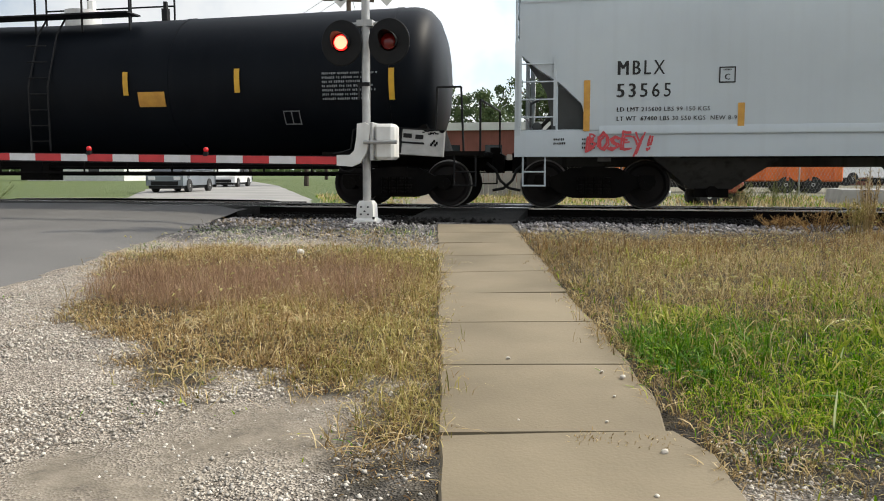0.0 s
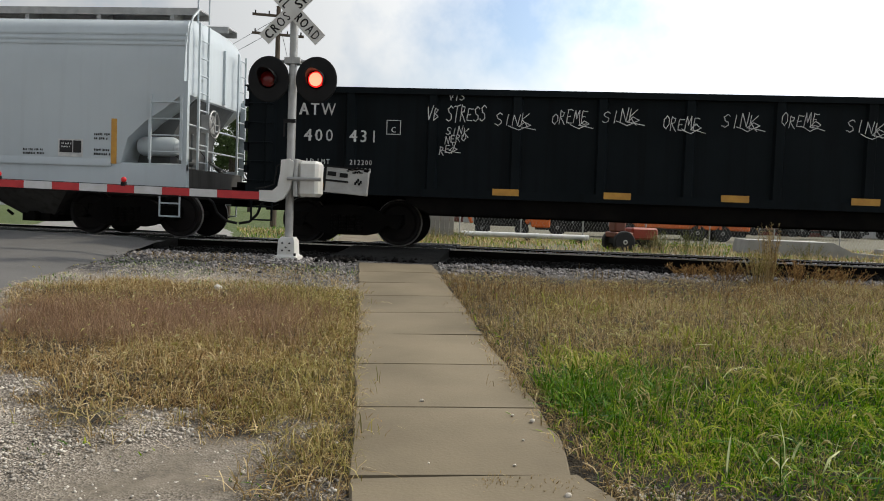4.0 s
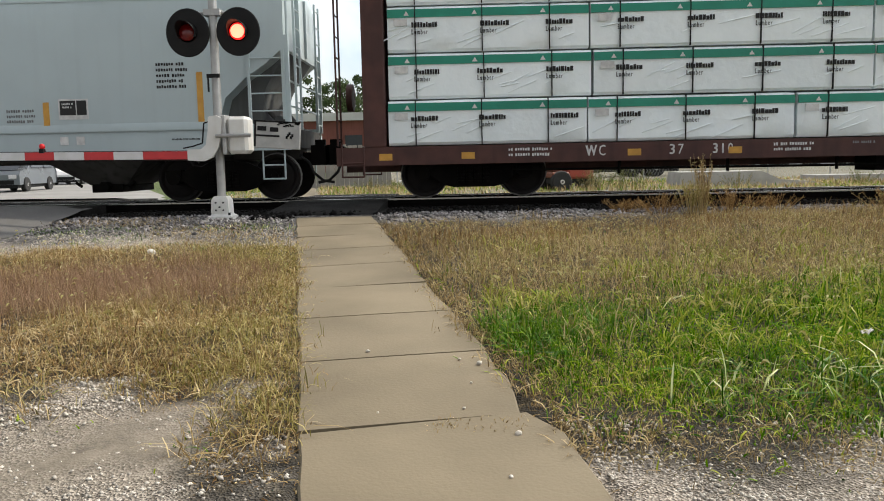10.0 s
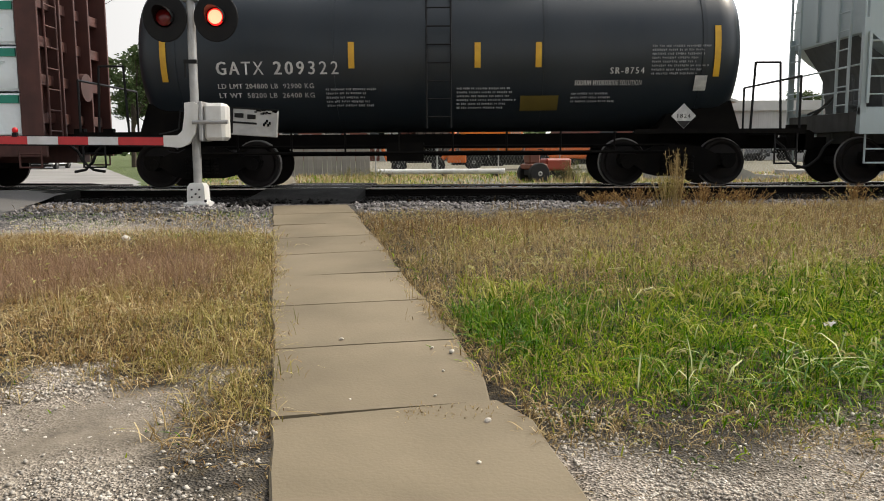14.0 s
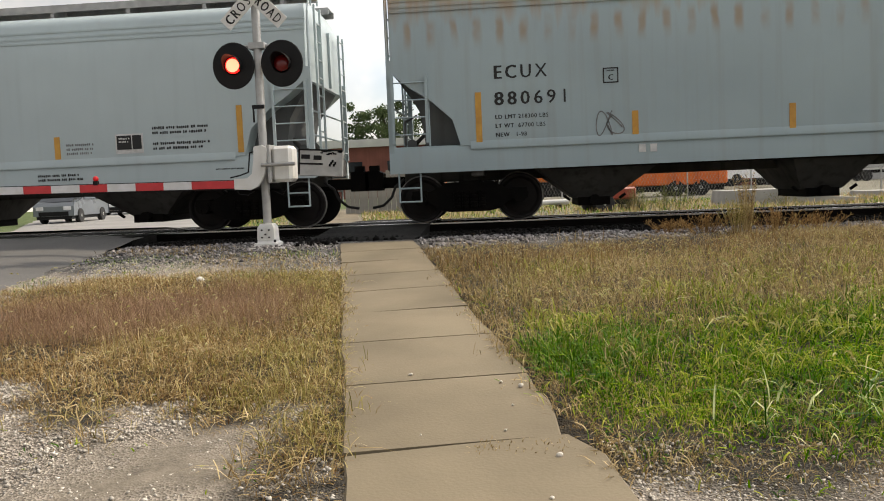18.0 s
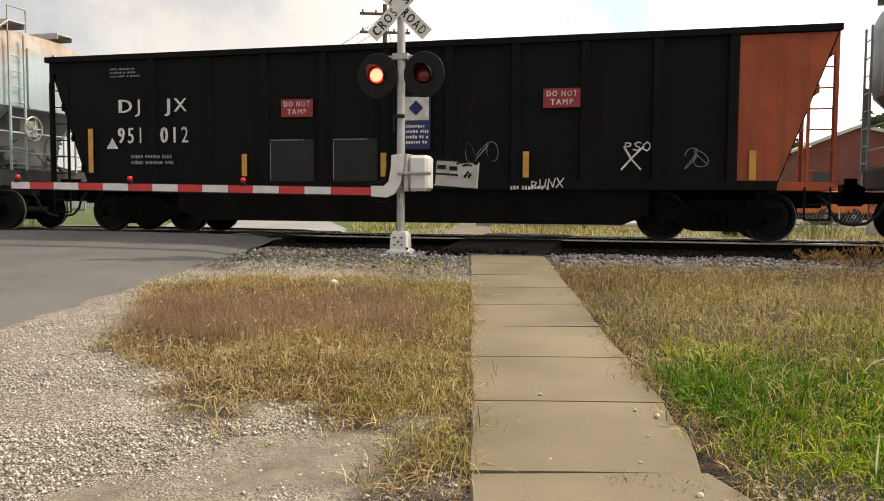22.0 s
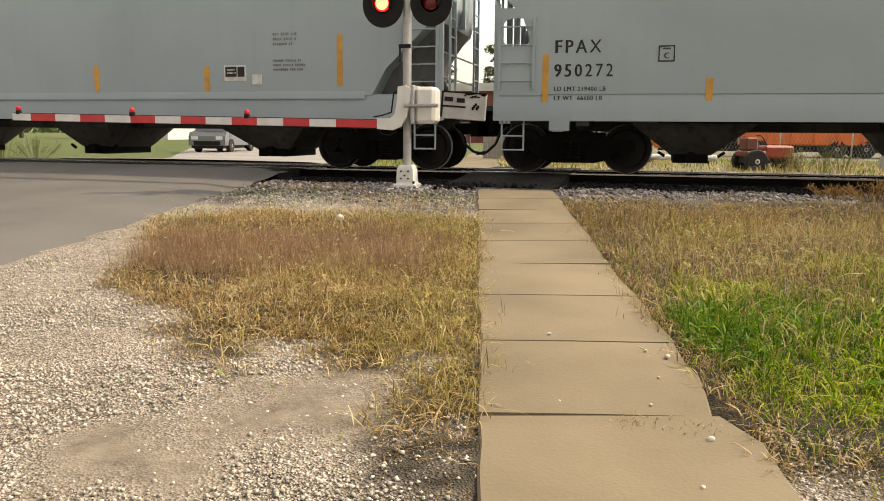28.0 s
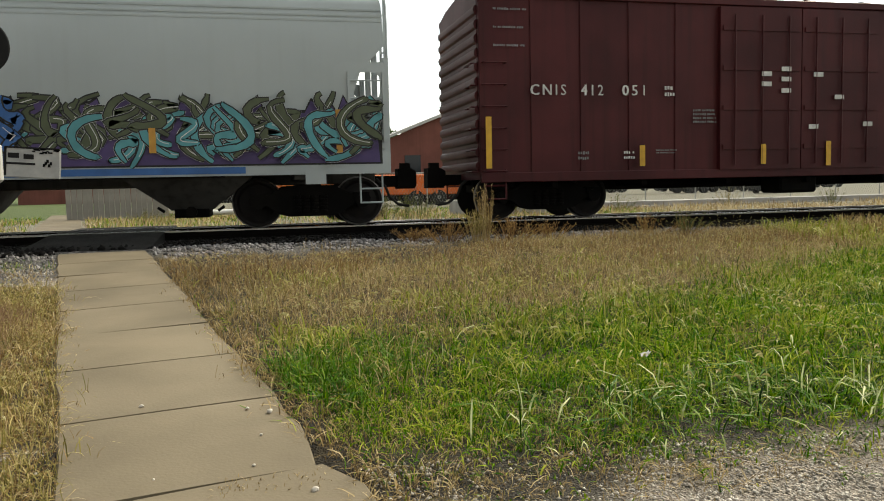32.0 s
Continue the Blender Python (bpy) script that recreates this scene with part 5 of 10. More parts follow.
# tank car ahead of the first hopper
def tank_car(s0, s1, label, shell_m, radius=1.46, zc=2.52, slope=0.0, walkway=True, bolster=1.75):
    car, mid = start_car("tank_car", label, "tank car", s0, s1)
    h = (s1 - s0) / 2
    he = h - 0.95
    bm = bmesh.new()
    rings = []
    spots = [(-he, 0.02), (-he + 0.03, 0.36), (-he + 0.10, 0.66), (-he + 0.20, 0.84), (-he + 0.34, 0.945), (-he + 0.48, 0.985), (-he + 0.62, 1.0)]
    for x, k in spots + [(0.0, 1.0)] + [(-x, k) for x, k in reversed(spots)]:
        c = zc - slope * (1 - abs(x) / he)
        rings.append([(x, radius * k * math.cos(a * math.tau / 48), c + radius * k * math.sin(a * math.tau / 48)) for a in range(48)])
    ring_solid(bm, rings)
    part("shell", bm, shell_m, car)
    for x in (-he * 0.34, he * 0.34, -he + 0.9, he - 0.9):
        bm = bmesh.new()
        ring_solid(bm, [[(x + d, (radius + 0.012) * math.cos(a * math.tau / 48), zc - slope * (1 - abs(x) / he) + (radius + 0.012) * math.sin(a * math.tau / 48)) for a in range(48)] for d in (-0.04, 0.04)])
        part("shell_band", bm, shell_m, car)
    bm = bmesh.new()
    box(bm, -h, h, -0.3, 0.3, 0.74, 1.02)
    part("centre_sill", bm, STEEL_DK, car)
    for s in (-1, 1):
        bm = bmesh.new()
        box(bm, s * (h - 0.3) - 0.3, s * (h - 0.3) + 0.3, -1.5, 1.5, 0.96, 1.06)
        part("end_platform", bm, STEEL_DK, car)
        bm = bmesh.new()
        extrude_y(bm, [(s * (h - 2.6), 1.0), (s * (h - 1.0), 1.0), (s * (h - 1.2), 1.6), (s * (h - 2.4), 1.35)], -1.0, 1.0)
        part("saddle", bm, STEEL_DK, car)
        for y in (-1.5, 1.5):
            bm = bmesh.new()
            box(bm, s * (h - 1.6) - 1.5, s * (h - 1.6) + 1.5, y - 0.06, y + 0.06, 0.98, 1.06)
            part("side_beam", bm, STEEL_DK, car)
    bm = bmesh.new()
    for k in range(int(2 * h - 5)):
        x = -h + 2.9 + k
        rod(bm, (x, -1.2, 0.62), (x, -1.2, 1.05), 0.02, 5)
    for z, y in ((0.66, -1.2), (0.78, -0.9), (0.62, 0.6)):
        rod(bm, (-h + 2.2, y, z), (h - 2.2, y, z), 0.03, 6)
    box(bm, -1.0, -0.3, -0.95, -0.5, 0.5, 0.85)
    part("brake_rigging", bm, STEEL_DK, car)
    if walkway:
        bm = bmesh.new()
        top = zc + radius - slope
        rod(bm, (0, 0, top - 0.1), (0, 0, top + 0.32), 0.38, 18)
        rod(bm, (0.15, 0.1, top + 0.3), (0.15, 0.1, top + 0.55), 0.09, 8)
        part("dome", bm, WHITE_PAINT if shell_m in (TANK_BLACK, TANK_SLATE) else shell_m, car)
        bm = bmesh.new()
        rod(bm, (2.0, 0, top - 0.1), (2.0, 0, top + 0.3), 0.09, 8)
        rod(bm, (2.0, 0, top + 0.3), (2.0, 0, top + 0.45), 0.05, 8)
        part("relief_valve", bm, BLACK_PAINT, car)
        bm = bmesh.new()
        for y in (-0.9, 0.9):
            for x in (-1.6, -0.5, 0.6, 1.7):
                rod(bm, (x, y, top - 0.3), (x, y, top + 1.0), 0.022, 6)
            for z in (top + 0.55, top + 1.0):
                rod(bm, (-1.6, y, z), (1.7, y, z), 0.02, 6)
            box(bm, -1.7, 1.8, y - 0.25, y + 0.25, top + 0.02, top + 0.05)
        part("platform", bm, BLACK_PAINT, car)
        bm = bmesh.new()
        for x in (-0.22, 0.22):
            tube(bm, [(x, -1.55, 1.1), (x, -1.56, 2.4), (x, -1.2, 3.5), (x, -0.9, top)], 0.02, 6)
        for z in np.arange(1.3, 3.3, 0.32):
            rod(bm, (-0.22, -1.56, z), (0.22, -1.56, z), 0.014, 6)
        part("side_ladder", bm, BLACK_PAINT, car)
    for s in (-1, 1):
        for path in ([(s * (h - 0.95), -1.35, 1.05), (s * (h - 0.9), -1.35, 2.25), (s * (h - 0.45), -1.35, 2.25), (s * (h - 0.4), -1.35, 1.05)], [(s * (h - 0.08), -1.4, 1.05), (s * (h - 0.08), -1.4, 2.0), (s * (h - 0.08), 1.4, 2.0), (s * (h - 0.08), 1.4, 1.05)]):
            bm = bmesh.new()
            tube(bm, path, 0.022, 6)
            part("handrail", bm, BLACK_PAINT, car)
    for s in (-1, 1):
        step(car, s * (h - 0.35), BLACK_PAINT)
        coupler(car, s * h, s)
        truck(car, s * (h - bolster))
    wrap = lambda z: -math.sqrt(max(0.01, (radius + 0.014 + 0.16 * slope) ** 2 - (z - zc + 0.5 * slope) ** 2))
    return car, mid, h, wrap


T0, m0, h0, w0 = tank_car(-20.6, -2.25, "black tank car with yellow reflector strips and a white dome", TANK_BLACK, slope=0.10)
tapes(T0, m0, [(-4.0, 2.03, 2.61), (-7.1, 2.21, 2.67), (-9.5, 2.2, 2.66), (-13, 2.2, 2.66)], YELLOW_TAPE, wrap=w0)
plate(T0, "stencil_plate", -9.24 - m0, -8.66 - m0, 1.97, 2.26, ORANGE_TAPE, wrap=w0)
bars(T0, -5.39 - m0, 2.56, 1.12, 0.55, 7, DIM_INK, wrap=w0, seed=2)
for a, b, c, d in ((-6.21, -5.87, 1.84, 1.86), (-6.21, -5.87, 1.60, 1.62), (-6.21, -6.19, 1.6, 1.86), (-5.89, -5.87, 1.6, 1.86), (-6.05, -6.03, 1.6, 1.86)):
    plate(T0, "stencil_frame", a - m0, b - m0, c, d, DIM_INK, wrap=w0)

C1, m1, h1 = hopper(-1.68, 17.68, "light grey covered hopper car with black lettering and red graffiti", HOP_A, tank="right")
car_marks(C1, m1, "MBLX", "53565", 0.12, 2.37, (0.80, 0.92), 0.24, 0.39, plate_s=1.82, limits=("LD LMT 215600 LBS 99 150 KGS", "LT WT  67400 LBS 30 550 KGS  NEW 8-97"))
tapes(C1, m1, [(-0.40, 1.40, 2.29), (2.2, 1.44, 1.86), (4.9, 1.48, 1.88), (7.6, 1.48, 1.88), (10.7, 1.48, 1.88), (13.55, 1.48, 1.93), (16.23, 1.40, 2.26)])
inspection_box(C1, m1, 15.1, 1.85)
bars(C1, 14.35 - m1, 1.65, 0.5, 0.14, 2, INK, seed=7)
bars(C1, 15.8 - m1, 1.98, 0.4, 0.16, 2, INK, seed=8), bars(C1, 15.8 - m1, 1.68, 0.4, 0.16, 2, INK, seed=9)
bars(C1, 12.4 - m1, 1.25, 0.6, 0.22, 3, INK, y=-1.588, seed=10), bars(C1, 11.2 - m1, 1.16, 0.25, 0.06, 1, INK, y=-1.588, seed=11)
plate(C1, "sticker", 11.5 - m1, 11.66 - m1, 1.08, 1.18, YELLOW_TAPE, y=-1.588)
bars(C1, -1.0 - m1, 1.28, 0.25, 0.14, 2, INK, y=-1.588, seed=12), bars(C1, -0.5 - m1, 1.28, 0.3, 0.22, 3, INK, y=-1.588, seed=13)
PINK = paint("spray_red", (0.55, 0.06, 0.07), (0.5, 0.05, 0.06), 0.5, bump=0, spread=0.1)
tag(C1, "BOSEY!", -0.42 - m1, 1.06, 1.2, 0.27, PINK, 4, 0.042, y=-1.616)
tag(C1, "BOSEY!", -0.38 - m1, 1.08, 1.2, 0.24, PINK, 5, 0.03, y=-1.618)

# black gondola with white tags
def gondola(s0, s1, label, material, z0, z1, ribs, end_m=None, name="gondola_car", belly=0.66, rake=0.0):
    car, mid = start_car(name, label, "gondola car", s0, s1)
    h = (s1 - s0) / 2
    for y in (-1.5, 1.44):
        bm = bmesh.new()
        extrude_y(bm, [(-h, z1), (h, z1), (h - rake, z0), (-h + rake, z0)], y, y + 0.06)
        part("side_sheet", bm, material, car)
    bm = bmesh.new()
    box(bm, -h + rake, h - rake, -1.44, 1.44, z0 + 0.05, z0 + 0.12)
    part("floor_plate", bm, material, car)
    for s in (-1, 1):
        bm = bmesh.new()
        x = s * (h - 0.03)
        foot = s * (h - 0.03 - rake)
        em = end_m if end_m and s > 0 else material
        extrude_y(bm, [(foot - 0.03, z0 + 0.05), (foot + 0.03, z0 + 0.05), (x + 0.03, z1 - 0.02), (x - 0.03, z1 - 0.02)], -1.44, 1.44)
        part("end_wall", bm, em, car)
        for k in range(4):
            bm = bmesh.new()
            z = z0 + 0.3 + k * (z1 - z0 - 0.5) / 3.4
            xk = foot + (x - foot) * (z - z0) / (z1 - z0) + s * 0.05
            box(bm, xk - 0.05, xk + 0.05, -1.5, 1.5, z, z + 0.14)
            part("end_rib", bm, em, car)
        if rake:
            # sloping end: a platform with corner posts and a ladder outside the slope
            for y in (-1.45, 1.45):
                bm = bmesh.new()
                cbox(bm, s * (h - 0.06) - 0.04, s * (h - 0.06) + 0.04, y - 0.04, y + 0.04, z0, z1 - 0.06, 0.01)
                part("corner_post", bm, em, car)
            bm = bmesh.new()
            cbox(bm, min(s * h, foot), max(s * h, foot), -1.5, 1.5, z0 - 0.06, z0 + 0.09, 0.01)
            part("end_platform", bm, em, car)
            ladder(car, s * (h - 0.48), s * (h - 0.06), z0 + 0.1, z1 - 0.5, em, y=-1.50, rungs=6)
        for k in range(0 if rake else 6):
            z = z0 + 0.15 + k * 0.36
            g = h - rake * (z1 - z) / (z1 - z0)
            bm = bmesh.new()
            tube(bm, [(s * (g + 0.02), -1.42, z), (s * (g + 0.1), -1.42, z), (s * (g + 0.1), -1.0, z), (s * (g + 0.02), -1.0, z)], 0.014, 6)
            part("grab_iron", bm, material, car)
            bm = bmesh.new()
            tube(bm, [(s * (g - 0.5), -1.5, z), (s * (g - 0.5), -1.62, z), (s * (g - 0.06), -1.62, z), (s * (g - 0.06), -1.5, z)], 0.014, 6)
            part("grab_iron", bm, material, car)
        step(car, s * (h - 0.3), material)
        coupler(car, s * h, s)
        truck(car, s * (h - 1.42 - 0.45))
    for y in (-1, 1):
        bm = bmesh.new()
        box(bm, -h, h, min(y * 1.48, y * 1.60), max(y * 1.48, y * 1.60), z1 - 0.09, z1 + 0.02)
        part("top_chord", bm, material, car)
        bm = bmesh.new()
        box(bm, -h + rake, h - rake, min(y * 1.48, y * 1.58), max(y * 1.48, y * 1.58), z0 - 0.05, z0 + 0.1)
        part("side_sill", bm, material, car)
    for x in ribs:
        for y in (-1, 1):
            bm = bmesh.new()
            ring_solid(bm, [[(x - mid - a, y * 1.49, z), (x - mid - b, y * d, z), (x - mid + b, y * d, z), (x - mid + a, y * 1.49, z)] for z, a, b, d in ((z0 - 0.02, 0.11, 0.07, 1.575), (z1 - 0.08, 0.11, 0.07, 1.575))])
            part("side_post", bm, material, car)
    bm = bmesh.new()
    box(bm, -h, h, -0.35, 0.35, 0.62, z0 + 0.04)
    part("centre_sill", bm, STEEL_DK, car)
    for k in range(9):
        x = -h + 1.2 + k * (2 * h - 2.4) / 8
        bm = bmesh.new()
        box(bm, x - 0.06, x + 0.06, -1.45, 1.45, z0 - 0.2, z0 + 0.045)
        part("cross_bearer", bm, STEEL_DK, car)
    # the floor hangs deep between the trucks
    bm = bmesh.new()
    a, b = h - 3.05, h - 3.5
    zb = belly
    extrude_y(bm, [(-a, z0 - 0.02), (-a, zb + 0.2), (-b, zb), (b, zb), (a, zb + 0.2), (a, z0 - 0.02)], -1.47, 1.47)
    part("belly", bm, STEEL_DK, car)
    return car, mid, h


C2, m2, h2 = gondola(18.85, 39.55, "black gondola car with white painted tags along its side", BLACK_CAR, 1.02, 2.93, [19.3 + k * 1.535 for k in range(14)])
lettering(C2, "ATW", 19.85 - m2, 2.42, 0.70, 0.22, WHITE_INK, y=-1.582)
lettering(C2, "400", 19.96 - m2, 1.94, 0.55, 0.22, WHITE_INK, y=-1.582), lettering(C2, "431", 20.82 - m2, 1.94, 0.48, 0.22, WHITE_INK, y=-1.582)
for words_, x, z, w in (("LD LMT", 20.02, 1.52, 0.44), ("212200", 20.84, 1.52, 0.42), ("LT WT", 20.02, 1.37, 0.36), ("73600", 20.89, 1.37, 0.36)):
    lettering(C2, words_, x - m2, z, w, 0.09, WHITE_INK, y=-1.582)
for k, (s, z) in enumerate(((23.75, 1.1), (25.75, 1.1), (27.8, 1.12), (30.0, 1.14), (32.3, 1.15), (34.6, 1.17), (38.3, 1.2), (20.2, 1.1))):
    plate(C2, "reflector", s - m2 - 0.24, s - m2 + 0.24, z - 0.06, z + 0.06, ORANGE_TAPE, y=-1.584)
for k, s in enumerate((23.5, 24.52, 25.42, 26.48, 27.5, 28.5, 29.6, 30.7, 31.8, 32.9, 34.0, 35.1)):
    tag(C2, "SINK~" if k % 2 == 0 else "OREME~", s - m2, 2.32 + 0.05 * (k % 3), 0.78, 0.22, WHITE_INK, 30 + k)
tag(C2, "VIS", 22.65 - m2, 2.74, 0.30, 0.12, WHITE_INK, 59)
tag(C2, "VB STRESS", 22.25 - m2, 2.38, 1.1, 0.24, WHITE_INK, 60, 0.016)
tag(C2, "SINK", 22.62 - m2, 2.12, 0.42, 0.13, WHITE_INK, 61), tag(C2, "NERO", 22.6 - m2, 1.95, 0.4, 0.12, WHITE_INK, 62, tilt=0.25), tag(C2, "REY~", 22.5 - m2, 1.76, 0.42, 0.14, WHITE_INK, 63, tilt=0.3)
bm = bmesh.new()
for a, b, c, d in ((0, 0.27, 0, 0.015), (0, 0.27, 0.255, 0.27), (0, 0.015, 0, 0.27), (0.255, 0.27, 0, 0.27)):
    box(bm, 21.5 - m2 + a, 21.5 - m2 + b, -1.506, -1.498, 2.10 + c, 2.10 + d)
part("plate_frame", bm, WHITE_INK, C2, smooth=False)
lettering(C2, "C", 21.59 - m2, 2.14, 0.09, 0.1, WHITE_INK, y=-1.507)
bars(C2, 37.75 - m2, 2.33, 0.5, 0.16, 2, WHITE_INK, y=-1.582, seed=23)
bars(C2, 36.8 - m2, 1.72, 0.55, 0.16, 2, WHITE_INK, y=-1.582, seed=24)
bars(C2, 36.4 - m2, 1.85, 0.4, 0.22, 2, DIM_INK, y=-1.582, seed=25)

C3, m3, h3 = hopper(40.8, 61.2, "grey covered hopper car with boxed black lettering", HOP_M, pockets=(-6.4, -2.15, 2.15, 6.4))
bm = bmesh.new()
for a, b, c, d in ((42.70, 44.43, 2.95, 2.98), (42.70, 44.43, 2.15, 2.18), (42.70, 42.74, 2.15, 2.98), (44.39, 44.43, 2.15, 2.98)):
    box(bm, a - m3, b - m3, SIDE - 0.009, SIDE, c, d)
part("lettering_frame", bm, INK, C3, smooth=False)
lettering(C3, "ECUX", 42.80 - m3, 2.66, 0.95, 0.24, INK), lettering(C3, "887481", 42.80 - m3, 2.22, 1.25, 0.24, INK)
bars(C3, 42.8 - m3, 2.04, 1.0, 0.42, 3, INK, seed=31)
bm = bmesh.new()
for a, b, c, d in ((0, 0.27, 0, 0.02), (0, 0.27, 0.25, 0.27), (0, 0.02, 0, 0.27), (0.25, 0.27, 0, 0.27)):
    box(bm, 44.6 - m3 + a, 44.6 - m3 + b, SIDE - 0.009, SIDE, 2.42 + c, 2.42 + d)
part("plate_frame", bm, INK, C3, smooth=False)
lettering(C3, "C", 44.69 - m3, 2.46, 0.09, 0.1, INK)
tapes(C3, m3, [(42.4, 1.5, 2.47), (45.5, 1.55, 2.0), (48.1, 1.55, 2.02), (51.05, 1.5, 1.92), (54.05, 1.5, 1.92), (56.72, 1.48, 1.9), (59.57, 1.49, 2.38)])
inspection_box(C3, m3, 56.95, 1.95, 0.55, 0.37)
bars(C3, 58.75 - m3, 2.56, 0.6, 0.5, 5, INK, seed=33), bars(C3, 55.95 - m3, 1.78, 0.6, 0.28, 3, INK_GREY, seed=34)
plate(C3, "sticker", 56.95 - m3, 57.1 - m3, 1.12, 1.27, WHITE_INK, y=-1.588), plate(C3, "sticker", 57.25 - m3, 57.4 - m3, 1.12, 1.27, WHITE_INK, y=-1.588)
plate(C3, "sticker", 44.55 - m3, 44.95 - m3, 1.08, 1.22, WHITE_INK, y=-1.588)
plate(C3, "sticker", 60.25 - m3, 60.42 - m3, 1.08, 1.26, YELLOW_TAPE, y=-1.588)
bars(C3, 59.0 - m3, 1.2, 0.6, 0.05, 1, INK, y=-1.588, seed=35)

# centre-beam car stacked with wrapped lumber
C4, m4 = start_car("centerbeam_car", "brown centre-beam flat car loaded with wrapped lumber packages", "flat car", 62.0, 86.1)
h4 = (86.1 - 62.0) / 2
bm = bmesh.new()
box(bm, -h4, h4, -1.5, 1.5, 0.86, 0.96)
part("deck", bm, CENTERBEAM, C4)
for y in (-1.503, 1.423):
    bm = bmesh.new()
    box(bm, -h4, h4, y, y + 0.08, 0.63, 0.963)
    part("side_sill", bm, CENTERBEAM, C4)
bm = bmesh.new()
box(bm, -h4, h4, -0.3, 0.3, 0.5, 0.86)
part("centre_sill", bm, CENTERBEAM, C4)
for s in (-1, 1):
    bm = bmesh.new()
    x = (85.70 if s > 0 else 62.89) - m4
    box(bm, x - 0.03, x + 0.03, -1.48, 1.48, 0.96, 4.45)
    bulk = part("bulkhead", bm, CENTERBEAM, C4)
    for y in (-1.49, -0.62, 0.0, 0.62, 1.49):
        bm = bmesh.new()
        cbox(bm, x + s * 0.18 - 0.20, x + s * 0.18 + 0.20, y - 0.03, y + 0.03, 0.965, 4.46, 0.008)
        part("bulkhead_post", bm, CENTERBEAM, bulk)
    for z in (1.25, 1.95, 2.65, 3.35, 4.05):
        bm = bmesh.new()
        cbox(bm, min(x, x + s * 0.2), max(x, x + s * 0.2), -1.46, 1.46, z, z + 0.2, 0.01)
        part("bulkhead_rail", bm, CENTERBEAM, bulk)
    bm = bmesh.new()
    for k in range(8):
        rod(bm, (s * h4, -1.3, 1.1 + k * 0.38), (s * h4, -0.85, 1.1 + k * 0.38), 0.014, 6)
    rod(bm, (s * h4, -1.3, 1.0), (s * h4, -1.3, 4.2), 0.02, 6), rod(bm, (s * h4, -0.85, 1.0), (s * h4, -0.85, 4.2), 0.02, 6)
    rod(bm, (s * (h4 - 0.1), 0.3, 2.0), (s * (h4 + 0.02), 0.3, 2.0), 0.28, 16)
    part("end_ladder", bm, CENTERBEAM, C4)
    step(C4, s * (h4 - 0.3), CENTERBEAM), coupler(C4, s * h4, s), truck(C4, s * (h4 - (2.5 if s < 0 else 2.85)))
bm = bmesh.new()
box(bm, -h4 + 0.4, h4 - 0.4, -0.06, 0.06, 0.96, 4.5)
box(bm, -h4 + 0.4, h4 - 0.4, -0.3, 0.3, 4.4, 4.55)
part("centre_beam", bm, CENTERBEAM, C4)
bm = bmesh.new()
for k in range(10):
    x = -h4 + 3.2 + k * (2 * h4 - 6.4) / 9
    rod(bm, (x, -1.3, 0.4), (x, -1.3, 0.66), 0.03, 6)
rod(bm, (-h4 + 3, -1.3, 0.5), (h4 - 3, -1.25, 0.42), 0.025, 6)
box(bm, -2.2, -1.2, -1.2, -0.4, 0.36, 0.66), box(bm, 1.4, 3.0, -1.2, -0.5, 0.4, 0.66)
part("brake_rigging", bm, STEEL_DK, C4)
CUTS = ([62.95, 66.58, 70.3, 74.1, 76.74, 81.8, 85.64], [62.95, 66.65, 71.64, 74.3, 76.9, 81.78, 85.64], [62.95, 66.6, 71.6, 74.2, 76.8, 81.7, 85.64], [62.95, 67.8, 71.6, 75.3, 80.3, 85.64])
rl = random.Random(8)
